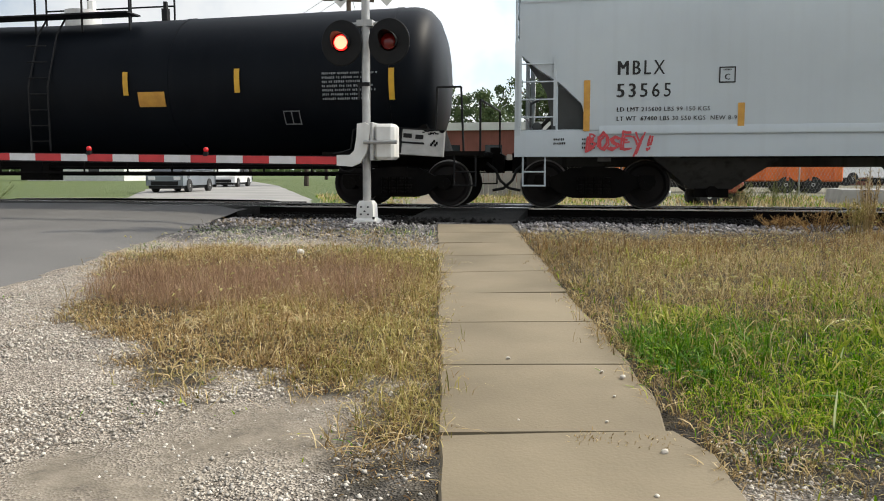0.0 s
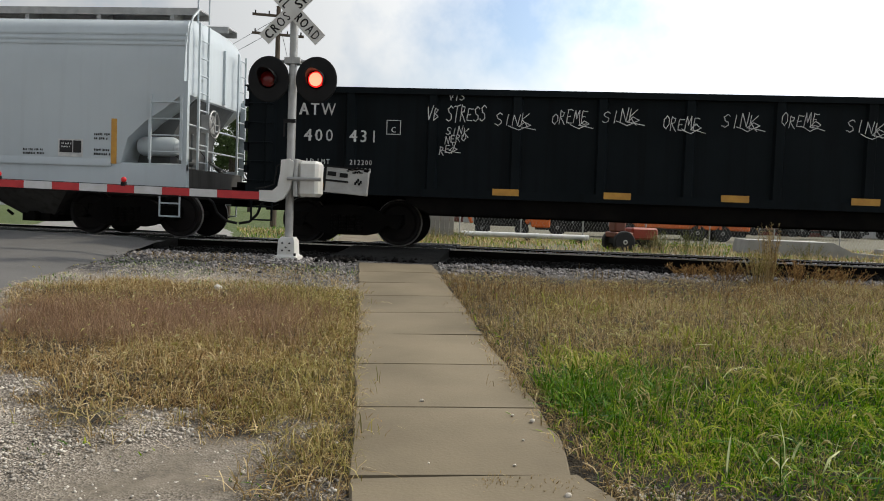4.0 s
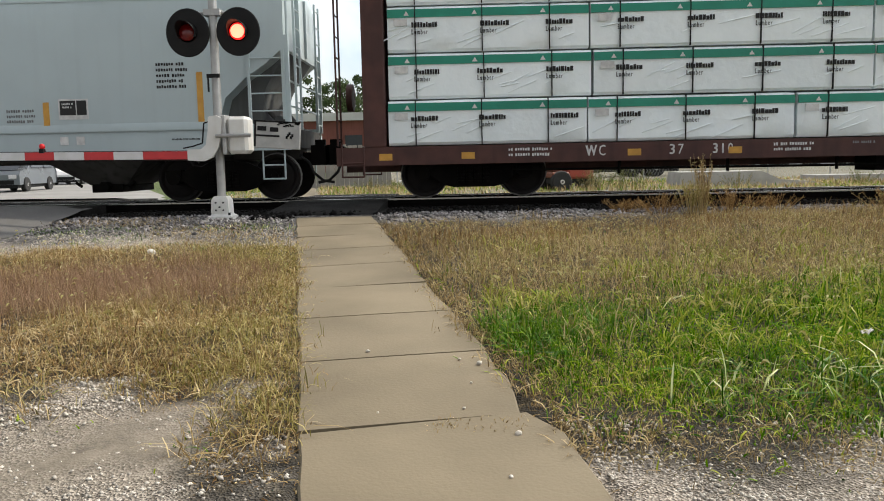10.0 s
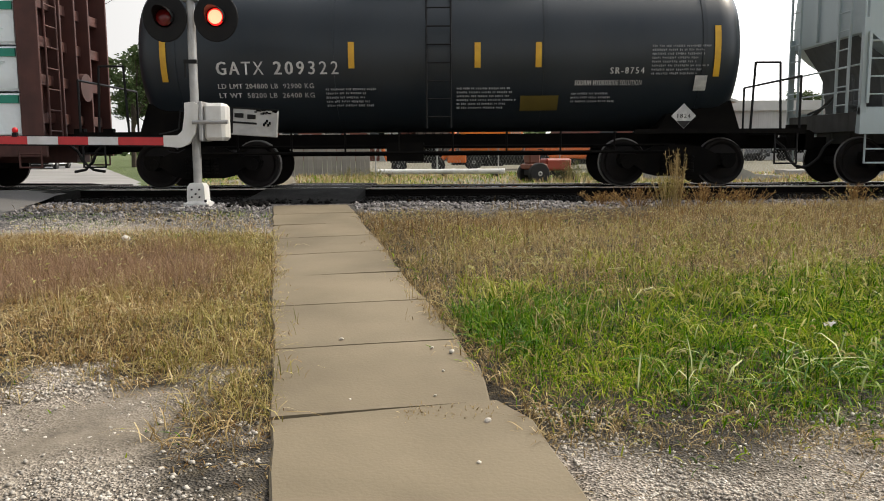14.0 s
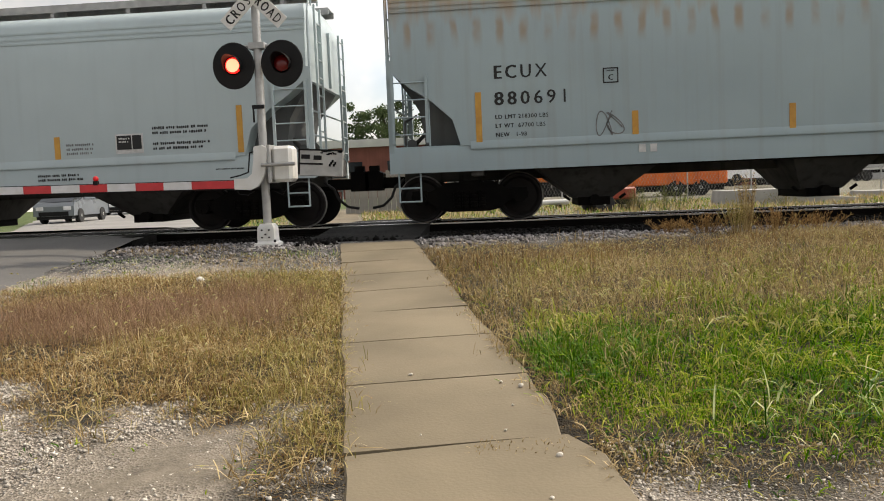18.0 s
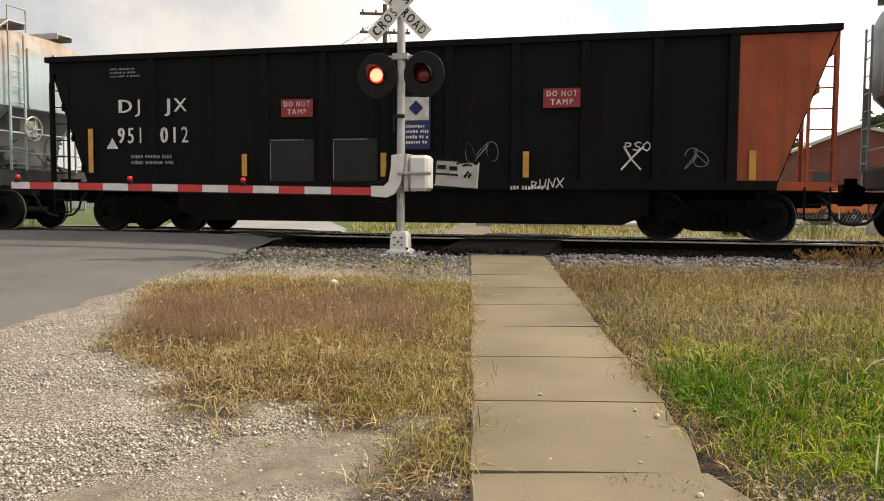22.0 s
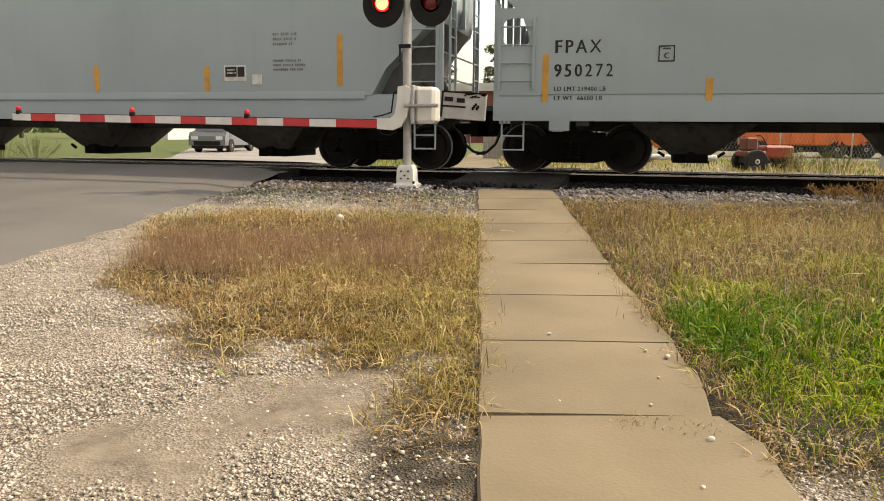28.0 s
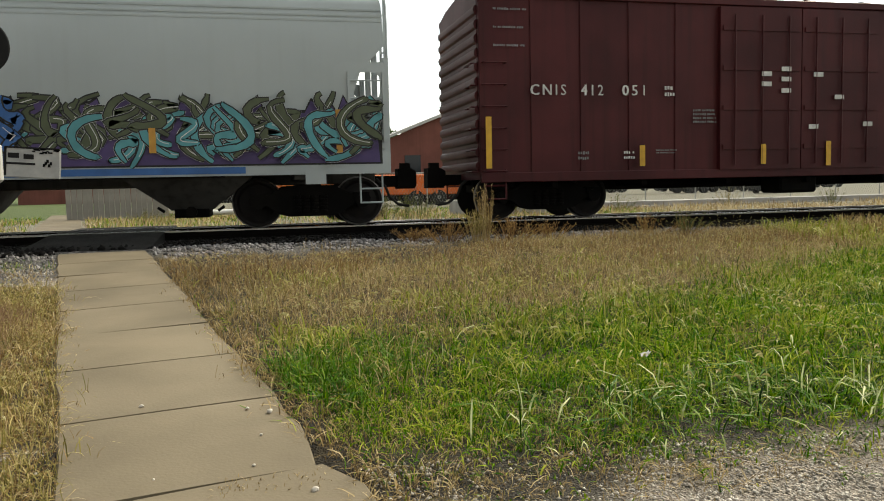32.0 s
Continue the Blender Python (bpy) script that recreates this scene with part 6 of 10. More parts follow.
for r, cuts in enumerate(CUTS):
    for side in (-1, 1):
        for a, b in zip(cuts, cuts[1:]):
            z0, z1 = 0.985 + 0.832 * r, 0.985 + 0.832 * r + 0.80
            dx = rl.uniform(-0.015, 0.015)
            x0, x1 = a - m4 + 0.02 + dx, b - m4 - 0.02 + dx
            bm = bmesh.new()
            nx = 14
            yo, yi = 1.45 + rl.uniform(-0.025, 0.03), 0.12
            rings = []
            for k in range(nx + 1):
                x = x0 + (x1 - x0) * k / nx
                w = [0.016 * noise.noise(Vector((x * 2.2 + r * 7, z * 3.1, a))) for z in range(6)]
                e = 0.02 if k in (0, nx) else 0
                col = [(x, side * yi, z0), (x, side * (yo - 0.04 - e), z0 - 0.0), (x, side * (yo + w[0] - e), z0 + 0.05), (x, side * (yo + w[1] - e), z0 + 0.28), (x, side * (yo + w[2] - e), z0 + 0.52), (x, side * (yo + w[3] * 0.4 - e), z1 - 0.04 + w[4] * 0.5), (x, side * (yo - 0.05 - e), z1 + w[5] * 0.4), (x, side * yi, z1)]
                rings.append(col)
            ring_solid(bm, rings)
            pk = part("lumber_package", bm, WRAP, C4, "lumber package in pale plastic wrap with a green band")
            if side < 0:
                bm = bmesh.new()
                box(bm, x0 + 0.005, x1 - 0.005, -yo - 0.022, -yo + 0.02, z1 - 0.19, z1 - 0.045)
                part("green_band", bm, WRAP_GREEN, pk, smooth=False)
                bm = bmesh.new()
                for k in range(9):
                    cx, cz = rl.uniform(x0 + 0.2, x1 - 0.3), rl.uniform(z0 + 0.12, z0 + 0.45)
                    ln, sl = rl.uniform(0.25, 0.7), rl.uniform(0.15, 0.55)
                    tube(bm, [(cx - ln / 2, -yo - 0.004, max(z0 + 0.03, cz - sl * ln / 2)), (cx, -yo - 0.012, cz), (min(cx + ln / 2, x1), -yo - 0.004, min(z1 - 0.21, cz + sl * ln / 2))], 0.011, 5)
                part("wrap_folds", bm, WRAP, pk)["kind"] = "stuff"
                n = max(2, round((b - a) / 1.22))
                for k in range(n):
                    x = x0 + (k + 0.5) * (x1 - x0) / n - 0.1
                    bm = bmesh.new()
                    box(bm, x - 0.009, x + 0.009, -yo - 0.030, -yo + 0.02, z0, z1)
                    part("strap", bm, BLACK_PAINT, pk, smooth=False)
                n2 = max(2, round((b - a) / 1.22))
                bm = bmesh.new()
                for k in range(n2):
                    x = x0 + 0.45 + k * 1.22 + rl.uniform(-0.06, 0.06)
                    if x + 0.5 > x1:
                        continue
                    wd = lettering(pk, "Lumber", x, z0 + 0.31, 0.29, 0.09, INK, y=-yo - 0.027)
                    for ln, zz in ((0.46, 0.535),):
                        px = x
                        while px < x + ln:
                            s = rl.uniform(0.025, 0.06)
                            box(bm, px, px + s, -yo - 0.027, -yo - 0.015, z0 + zz - 0.10, z0 + zz - 0.012 - rl.choice((0, 0, 0.02)))
                            px += s + 0.012
                    tx = x0 + 0.3 + k * 1.22
                    bw = bmesh.new()
                    bw.faces.new([bw.verts.new(p) for p in ((tx, -yo - 0.028, z1 - 0.16), (tx + 0.1, -yo - 0.028, z1 - 0.16), (tx + 0.05, -yo - 0.028, z1 - 0.08))])
                    part("emblem", bw, WHITE_INK, pk, smooth=False)
                part("lettering", bm, INK, pk, smooth=False)
                bw = bmesh.new()
                box(bw, x0 + 0.12, x0 + 0.36, -yo - 0.030, -yo - 0.02, z0 + 0.46, z0 + 0.58)
                part("label", bw, WHITE_INK, pk, smooth=False)
lettering(C4, "WC", 66.52 - m4, 0.73, 0.36, 0.19, WHITE_INK, y=-1.505), lettering(C4, "37", 68.03 - m4, 0.73, 0.25, 0.18, WHITE_INK, y=-1.505), lettering(C4, "310", 68.80 - m4, 0.73, 0.36, 0.18, WHITE_INK, y=-1.505)
for s, w, rws in ((69.85, 0.8, 2), (71.25, 0.5, 1), (65.1, 0.85, 2), (78.9, 0.4, 2), (77.2, 0.25, 2), (76.9, 0.7, 1), (82.9, 0.25, 2)):
    bars(C4, s - m4, 0.90, w, 0.19 if rws > 1 else 0.08, rws, WHITE_INK if rws > 1 else DIM_INK, y=-1.505, seed=int(s * 3))
for s in (64.4, 67.4, 69.2, 75.2, 78.75, 80.0, 83.5, 84.9, 62.9):
    plate(C4, "reflector", s - m4 - 0.12, s - m4 + 0.12, 0.72, 0.84, ORANGE_TAPE, y=-1.503)

C5, m5, h5, w5 = tank_car(86.75, 100.05, "black tank car with white lettering and yellow reflector strips", TANK_SLATE, bolster=2.2)
tapes(C5, m5, [(88.42, 1.96, 2.85), (91.82, 2.18, 2.64), (94.1, 2.18, 2.62), (95.2, 2.18, 2.62), (98.42, 2.0, 2.9)], YELLOW_TAPE, wrap=w5)
lettering(C5, "GATX", 89.36 - m5, 2.08, 0.86, 0.23, WHITE_INK, wrap=w5), lettering(C5, "209322", 90.40 - m5, 2.08, 1.18, 0.23, WHITE_INK, wrap=w5)
lettering(C5, "LD LMT 204800 LB  92900 KG", 89.36 - m5, 1.84, 1.75, 0.085, WHITE_INK, wrap=w5), lettering(C5, "LT WT  58200 LB  26400 KG", 89.36 - m5, 1.68, 1.75, 0.085, WHITE_INK, wrap=w5)
bars(C5, 91.3 - m5, 1.84, 0.95, 0.35, 5, DIM_INK, wrap=w5, seed=52), bars(C5, 93.7 - m5, 1.84, 1.1, 0.4, 6, DIM_INK, wrap=w5, seed=53)
plate(C5, "stencil_plate", 94.9 - m5, 95.6 - m5, 1.43, 1.69, paint("stencil_olive", (0.16, 0.12, 0.02), (0.12, 0.09, 0.02), 0.6, bump=0), wrap=w5)
lettering(C5, "SODIUM HYDROXIDE SOLUTION", 95.87 - m5, 1.86, 1.22, 0.09, WHITE_INK, wrap=w5)
lettering(C5, "SR-8754", 96.5 - m5, 2.06, 0.62, 0.11, WHITE_INK, wrap=w5)
bars(C5, 97.22 - m5, 2.56, 1.08, 0.55, 8, DIM_INK, wrap=w5, seed=54), bars(C5, 95.8 - m5, 1.74, 0.9, 0.2, 3, DIM_INK, wrap=w5, seed=55)
plate(C5, "sticker", 98.05 - m5, 98.27 - m5, 1.76, 2.02, WHITE_INK, wrap=w5)
bm = bmesh.new()
box(bm, -0.16, 0.16, -0.004, 0.004, -0.16, 0.16, Matrix.Translation((97.88 - m5, -1.33, 1.30)) @ pose(0, 0, 0, 0, 45, 0))
part("placard", bm, WHITE_INK, C5, "white diamond hazard placard", smooth=False)
bm = bmesh.new()
bm.faces.new([bm.verts.new((97.88 - m5 + a, -1.338, 1.30 + b)) for a, b in ((-0.13, -0.09), (0.13, -0.09), (0, -0.22))])
part("placard_lower", bm, INK, C5, smooth=False)
lettering(C5, "1824", 97.76 - m5, 1.26, 0.24, 0.08, INK, y=-1.34)
CARS[-1] = (C5, m5 - 0.13)

C6, m6, h6 = hopper(100.85, 120.3, "grey covered hopper car with black lettering and a clean side", HOP_M, pockets=(-6.1, -2.05, 2.05, 6.1))
car_marks(C6, m6, "MBLX", "53692", 102.48, 2.47, (0.9, 1.03), 0.25, 0.47, plate_s=104.1)
tapes(C6, m6, [(102.27, 1.38, 2.28), (105.95, 1.48, 1.86), (109.2, 1.48, 1.86), (110.45, 1.48, 1.86), (112.12, 1.48, 1.88), (115.35, 1.5, 1.92), (118.92, 1.48, 2.35)])
inspection_box(C6, m6, 116.5, 1.92, 0.54, 0.37)
bars(C6, 117.2 - m6, 2.03, 1.25, 0.18, 2, INK, seed=61), bars(C6, 117.2 - m6, 1.74, 1.15, 0.18, 2, INK, seed=62), bars(C6, 115.5 - m6, 1.78, 0.65, 0.24, 3, INK_GREY, seed=63)
bars(C6, 114.9 - m6, 1.22, 0.95, 0.16, 2, INK, y=-1.588, seed=64), bars(C6, 118.4 - m6, 1.2, 0.65, 0.05, 1, INK, y=-1.588, seed=65)

RUSTED = paint("hopper_grey_rusted", (0.345, 0.43, 0.457), (0.305, 0.38, 0.407), 0.55, s1=0.5, s2=60, bump=0.05, streak=0.35, dirt=(0.27, 0.28, 0.27), spread=0.04)


def add_rust(m):
    """Brown runs that hang from the eaves of one old hopper car."""
    n, l = m.node_tree.nodes, m.node_tree.links
    p = n["Principled BSDF"]
    src = p.inputs["Base Color"].links[0].from_socket
    tc = n.new("ShaderNodeTexCoord")
    sp = n.new("ShaderNodeSeparateXYZ")
    l.new(tc.outputs["Object"], sp.inputs["Vector"])
    mp = n.new("ShaderNodeMapping")
    mp.inputs["Scale"].default_value = (2.4, 0.5, 0.28)
    l.new(tc.outputs["Object"], mp.inputs["Vector"])
    no = n.new("ShaderNodeTexNoise")
    no.inputs["Scale"].default_value, no.inputs["Detail"].default_value = 1.6, 5
    l.new(mp.outputs["Vector"], no.inputs["Vector"])
    hgt = n.new("ShaderNodeMapRange")
    hgt.inputs["From Min"].default_value, hgt.inputs["From Max"].default_value, hgt.inputs["To Min"].default_value, hgt.inputs["To Max"].default_value = 3.25, 4.1, -0.30, 0.20
    l.new(sp.outputs["Z"], hgt.inputs["Value"])
    ad = n.new("ShaderNodeMath")
    ad.operation = "ADD"
    l.new(no.outputs["Fac"], ad.inputs[0]), l.new(hgt.outputs["Result"], ad.inputs[1])
    rr = n.new("ShaderNodeMapRange")
    rr.inputs["From Min"].default_value, rr.inputs["From Max"].default_value, rr.inputs["To Max"].default_value = 0.46, 0.72, 0.8
    l.new(ad.outputs[0], rr.inputs["Value"])
    mx = n.new("ShaderNodeMix")
    mx.data_type = "RGBA"
    mx.inputs[7].default_value = (0.36, 0.265, 0.17, 1)
    l.new(rr.outputs["Result"], mx.inputs["Factor"]), l.new(src, mx.inputs[6]), l.new(mx.outputs[2], p.inputs["Base Color"])


def add_blotches(m):
    """A row of soft brown blotches where each roof seam weeps down the side."""
    n, l = m.node_tree.nodes, m.node_tree.links
    p = n["Principled BSDF"]
    src = p.inputs["Base Color"].links[0].from_socket
    tc = n.new("ShaderNodeTexCoord")
    no = n.new("ShaderNodeTexNoise")
    no.inputs["Scale"].default_value, no.inputs["Detail"].default_value = 1.3, 3
    l.new(tc.outputs["Object"], no.inputs["Vector"])
    sp = n.new("ShaderNodeSeparateXYZ")
    l.new(tc.outputs["Object"], sp.inputs["Vector"])

    def math_node(op, a, b):
        k = n.new("ShaderNodeMath")
        k.operation = op
        for q, v in enumerate((a, b)):
            if isinstance(v, (int, float)):
                k.inputs[q].default_value = v
            else:
                l.new(v, k.inputs[q])
        return k.outputs[0]

    def span(v, a, b):
        k = n.new("ShaderNodeMapRange")
        k.interpolation_type = "SMOOTHSTEP"
        k.inputs["From Min"].default_value, k.inputs["From Max"].default_value = a, b
        l.new(v, k.inputs["Value"])
        return k.outputs["Result"]
    wav = math_node("SINE", math_node("ADD", math_node("MULTIPLY", sp.outputs["X"], 2 * math.pi / 0.42), math_node("MULTIPLY", no.outputs["Fac"], 3.0)), 0.0)
    f = math_node("MULTIPLY", span(wav, 0.1, 1.0), span(sp.outputs["Z"], 3.08, 3.45))
    f = math_node("MULTIPLY", f, span(sp.outputs["Z"], 3.80, 3.55))
    f = math_node("MULTIPLY", f, span(no.outputs["Fac"], 0.25, 0.6))
    f = math_node("MULTIPLY", f, 0.8)
    mx = n.new("ShaderNodeMix")
    mx.data_type = "RGBA"
    mx.inputs[7].default_value = (0.31, 0.225, 0.135, 1)
    l.new(f, mx.inputs["Factor"]), l.new(src, mx.inputs[6]), l.new(mx.outputs[2], p.inputs["Base Color"])


add_rust(RUSTED), add_blotches(RUSTED)
RUST_ROOF = paint("roof_rust_stained", (0.40, 0.38, 0.35), (0.30, 0.22, 0.15), 0.65, s1=0.9, s2=40, bump=0.08, streak=0.7, dirt=(0.27, 0.165, 0.10), spread=0.06)
C7, m7, h7 = hopper(121.7, 141.85, "grey covered hopper car with brown rust runs below its roof", RUSTED, tank="right", pockets=(-6.3, -2.1, 2.1, 6.3), top=4.08, roof_m=RUST_ROOF)
car_marks(C7, m7, "ECUX", "880691", 123.66, 2.58, (0.95, 1.28), 0.24, 0.47, plate_s=125.6, limits=("LD LMT 218300 LBS", "LT WT  67700 LBS", "NEW   1-98"))
tapes(C7, m7, [(123.36, 1.45, 2.36), (126.15, 1.48, 1.9), (128.87, 1.45, 1.9), (131.6, 1.45, 1.9), (135.0, 1.45, 1.9), (137.55, 1.45, 1.9), (140.25, 1.47, 2.26)])
inspection_box(C7, m7, 137.7, 1.9, 0.54, 0.37)
scribble(C7, 136.7 - m7, 137.3 - m7, 1.1, 1.6, INK_GREY, 71, 0.02, strokes=3), scribble(C7, 125.5 - m7, 125.9 - m7, 1.5, 1.9, INK_GREY, 72, 0.02, strokes=2)
scribble(C7, 134.5 - m7, 134.9 - m7, 1.1, 1.35, INK_GREY, 73, 0.018, y=-1.59, strokes=2)
bars(C7, 139.3 - m7, 2.35, 0.6, 0.25, 3, INK_GREY, seed=75), bars(C7, 130.5 - m7, 1.16, 2.0, 0.1, 1, PINK, y=-1.588, seed=76), bars(C7, 136.9 - m7, 1.75, 0.5, 0.2, 3, INK_GREY, seed=77)
plate(C7, "sticker", 126.2 - m7, 126.32 - m7, 1.16, 1.3, WHITE_INK, y=-1.588), plate(C7, "sticker", 126.4 - m7, 126.52 - m7, 1.16, 1.3, WHITE_INK, y=-1.588)
plate(C7, "sticker", 137.75 - m7, 137.88 - m7, 1.12, 1.25, WHITE_INK, y=-1.588)

C8, m8, h8 = gondola(143.2, 158.65, "black high-sided gondola car with an orange end and stencilled signs", RUSTY_BLACK, 0.98, 3.66, [145.71 + k * 1.25 for k in range(10)], end_m=ORANGE_END, belly=0.30, rake=0.95)
PRIMER = paint("patched_grey", (0.022, 0.023, 0.024), (0.03, 0.031, 0.032), 0.7, s1=2, bump=0.05, spread=0.15, spec=0.2)
for a, b in ((148.32, 149.25), (149.65, 150.55)):
    plate(C8, "painted_patch", a - m8, b - m8, 1.06, 1.9, PRIMER, y=-1.503)
    plate(C8, "chalk_line", a - m8, a - m8 + 0.02, 1.1, 1.85, DIM_INK, y=-1.508), plate(C8, "chalk_line", a - m8, b - m8 - 0.2, 1.88, 1.90, DIM_INK, y=-1.508)
lettering(C8, "DJ", 144.96 - m8, 2.40, 0.50, 0.35, WHITE_INK, y=-1.582), lettering(C8, "JX", 146.03 - m8, 2.40, 0.50, 0.35, WHITE_INK, y=-1.582)
lettering(C8, "951", 144.93 - m8, 1.86, 0.55, 0.32, WHITE_INK, y=-1.582), lettering(C8, "012", 145.92 - m8, 1.86, 0.64, 0.32, WHITE_INK, y=-1.582)
bars(C8, 145.2 - m8, 1.62, 1.1, 0.24, 2, DIM_INK, y=-1.582, seed=81), bars(C8, 144.75 - m8, 3.4, 0.75, 0.22, 3, DIM_INK, y=-1.582, seed=82)
bm = bmesh.new()
bm.faces.new([bm.verts.new((144.8 - m8 + a, -1.582, 1.75 + b)) for a, b in ((-0.14, 0), (0.14, 0), (0, 0.22))])
part("triangle_sign", bm, WHITE_INK, C8, smooth=False)
for s, z0 in ((153.72, 2.4), (148.60, 2.33)):
    plate(C8, "warning_sign", s - m8, s - m8 + 0.66, z0, z0 + 0.34, SIGN_RED, y=-1.583)
    lettering(C8, "DO NOT", s - m8 + 0.06, z0 + 0.2, 0.54, 0.10, WHITE_INK, y=-1.590), lettering(C8, "TAMP", s - m8 + 0.13, z0 + 0.05, 0.40, 0.10, WHITE_INK, y=-1.590)
plate(C8, "owner_sign", 151.06 - m8, 151.62 - m8, 1.68, 2.68, SIGN_BLUE, y=-1.583)
plate(C8, "owner_emblem", 151.09 - m8, 151.59 - m8, 2.22, 2.65, WHITE_INK, y=-1.588)
bm = bmesh.new()
box(bm, -0.10, 0.10, -0.004, 0.004, -0.10, 0.10, Matrix.Translation((151.34 - m8, -1.598, 2.45)) @ pose(0, 0, 0, 0, 45, 0))
part("owner_diamond", bm, SIGN_BLUE, C8, smooth=False)
bars(C8, 151.11 - m8, 2.14, 0.46, 0.4, 4, WHITE_INK, y=-1.590, seed=83)
tapes(C8, m8, [(144.28, 1.26, 2.17), (150.7, 1.17, 1.62), (153.42, 1.15, 1.62), (157.3, 1.1, 1.6), (147.8, 1.18, 1.62)], ORANGE_TAPE, y=-1.584)
tag(C8, "X", 155.1 - m8, 1.26, 0.42, 0.36, WHITE_INK, 84, 0.03, y=-1.584), tag(C8, "DPSO", 155.0 - m8, 1.62, 0.62, 0.14, WHITE_INK, 85, 0.02, y=-1.584)
scribble(C8, 152.3 - m8, 152.9 - m8, 1.45, 1.8, INK_GREY, 86, 0.014, y=-1.584, strokes=3), scribble(C8, 156.2 - m8, 156.55 - m8, 1.3, 1.65, INK_GREY, 87, 0.014, y=-1.584, strokes=2)
bars(C8, 153.1 - m8, 1.0, 0.8, 0.12, 1, WHITE_INK, y=-1.59, seed=88)
bm = bmesh.new()
extrude_y(bm, [(156.95 - m8, 1.09), (157.72 - m8, 1.09), (158.59 - m8, 3.56), (156.95 - m8, 3.56)], -1.516, -1.498)
part("orange_side", bm, ORANGE_END, C8, "faded orange end panel")
tag(C8, "PUNX", 153.5 - m8, 0.96, 0.62, 0.14, WHITE_INK, 90, 0.02, y=-1.586)

C9, m9, h9 = hopper(159.75, 179.5, "grey covered hopper car with black outline graffiti", HOP_B, style="straight", pockets=(-6.1, -2.05, 2.05, 6.1), top=4.05)
car_marks(C9, m9, "XOMX", "710071", 161.83, 2.62, (0.9, 1.02), 0.23, 0.45, plate_s=163.45, limits=("LD LMT 219400LB", "LT WT  66600LB", "NEW  10-00"))
tapes(C9, m9, [(161.35, 1.56, 2.45), (164.1, 1.5, 1.95), (166.5, 1.48, 1.92), (168.93, 1.55, 2.02), (172.05, 1.5, 2.0), (175.1, 1.5, 1.95), (177.95, 1.57, 2.45)])
inspection_box(C9, m9, 175.5, 1.98, 0.45, 0.3)
GLYPHS = {
    "T": ((0, 1), (0.95, 1), (0.95, 0.78), (0.6, 0.8), (0.56, 0), (0.33, 0), (0.36, 0.8), (0, 0.78), (0, 1)),
    "A": ((0, 0), (0.3, 1), (0.62, 1), (0.95, 0), (0.7, 0), (0.62, 0.26), (0.34, 0.26), (0.26, 0), (0, 0)),
    "C": ((0.92, 1), (0.25, 1), (0, 0.75), (0, 0.25), (0.25, 0), (0.92, 0), (0.88, 0.25), (0.4, 0.25), (0.3, 0.5), (0.4, 0.76), (0.88, 0.76), (0.92, 1)),
    "E": ((0, 0), (0, 1), (0.9, 1), (0.9, 0.78), (0.3, 0.78), (0.3, 0.6), (0.75, 0.6), (0.75, 0.4), (0.3, 0.4), (0.3, 0.22), (0.95, 0.22), (0.95, 0), (0, 0)),
}


def outline_letters(car, text, x0, z0, w, h, material, y, lean=0.15, width=0.03):
    """Hollow hand-sprayed capitals."""
    for i, ch in enumerate(text):
        bm = bmesh.new()
        rnd = random.Random(i * 7 + 3)
        pts = [(x0 + w * (i + 0.94 * u) + lean * v * w + rnd.uniform(-0.02, 0.02), z0 + h * v * (1 + 0.12 * math.sin(i * 2)) + rnd.uniform(-0.02, 0.02)) for u, v in GLYPHS[ch]]
        for (ax, az), (bx, bz) in zip(pts, pts[1:]):
            d = math.hypot(bx - ax, bz - az) or 1
            nx, nz = -(bz - az) / d * width / 2, (bx - ax) / d * width / 2
            ex, ez = (bx - ax) / d * width / 3, (bz - az) / d * width / 3
            bm.faces.new([bm.verts.new(q) for q in ((ax - nx - ex, y, az - nz - ez), (bx - nx + ex, y, bz - nz + ez), (bx + nx + ex, y, bz + nz + ez), (ax + nx - ex, y, az + nz - ez))])
            y -= 0.0002
        part("graffiti", bm, material, car, smooth=False)


outline_letters(C9, "TACE", 164.8 - m9, 1.12, 0.66, 0.8, INK, -1.616)
tag(C9, "MLK", 164.55 - m9, 1.72, 0.5, 0.16, INK, 91, 0.02, y=-1.616), tag(C9, "TWE", 167.35 - m9, 1.05, 0.55, 0.18, INK, 92, 0.022, y=-1.616), tag(C9, "S", 167.5 - m9, 1.4, 0.3, 0.34, INK, 93, 0.03, y=-1.616)
scribble(C9, 177.0 - m9, 177.8 - m9, 1.55, 1.85, DIM_INK, 93, 0.05, strokes=4)
plate(C9, "sticker", 163.2 - m9, 163.65 - m9, 1.13, 1.25, PINK, y=-1.588), plate(C9, "sticker", 176.5 - m9, 176.9 - m9, 1.13, 1.25, PINK, y=-1.588)
bars(C9, 176.3 - m9, 2.55, 0.65, 0.4, 4, INK_GREY, seed=94), bars(C9, 174.3 - m9, 1.8, 0.7, 0.2, 2, INK_GREY, seed=95)

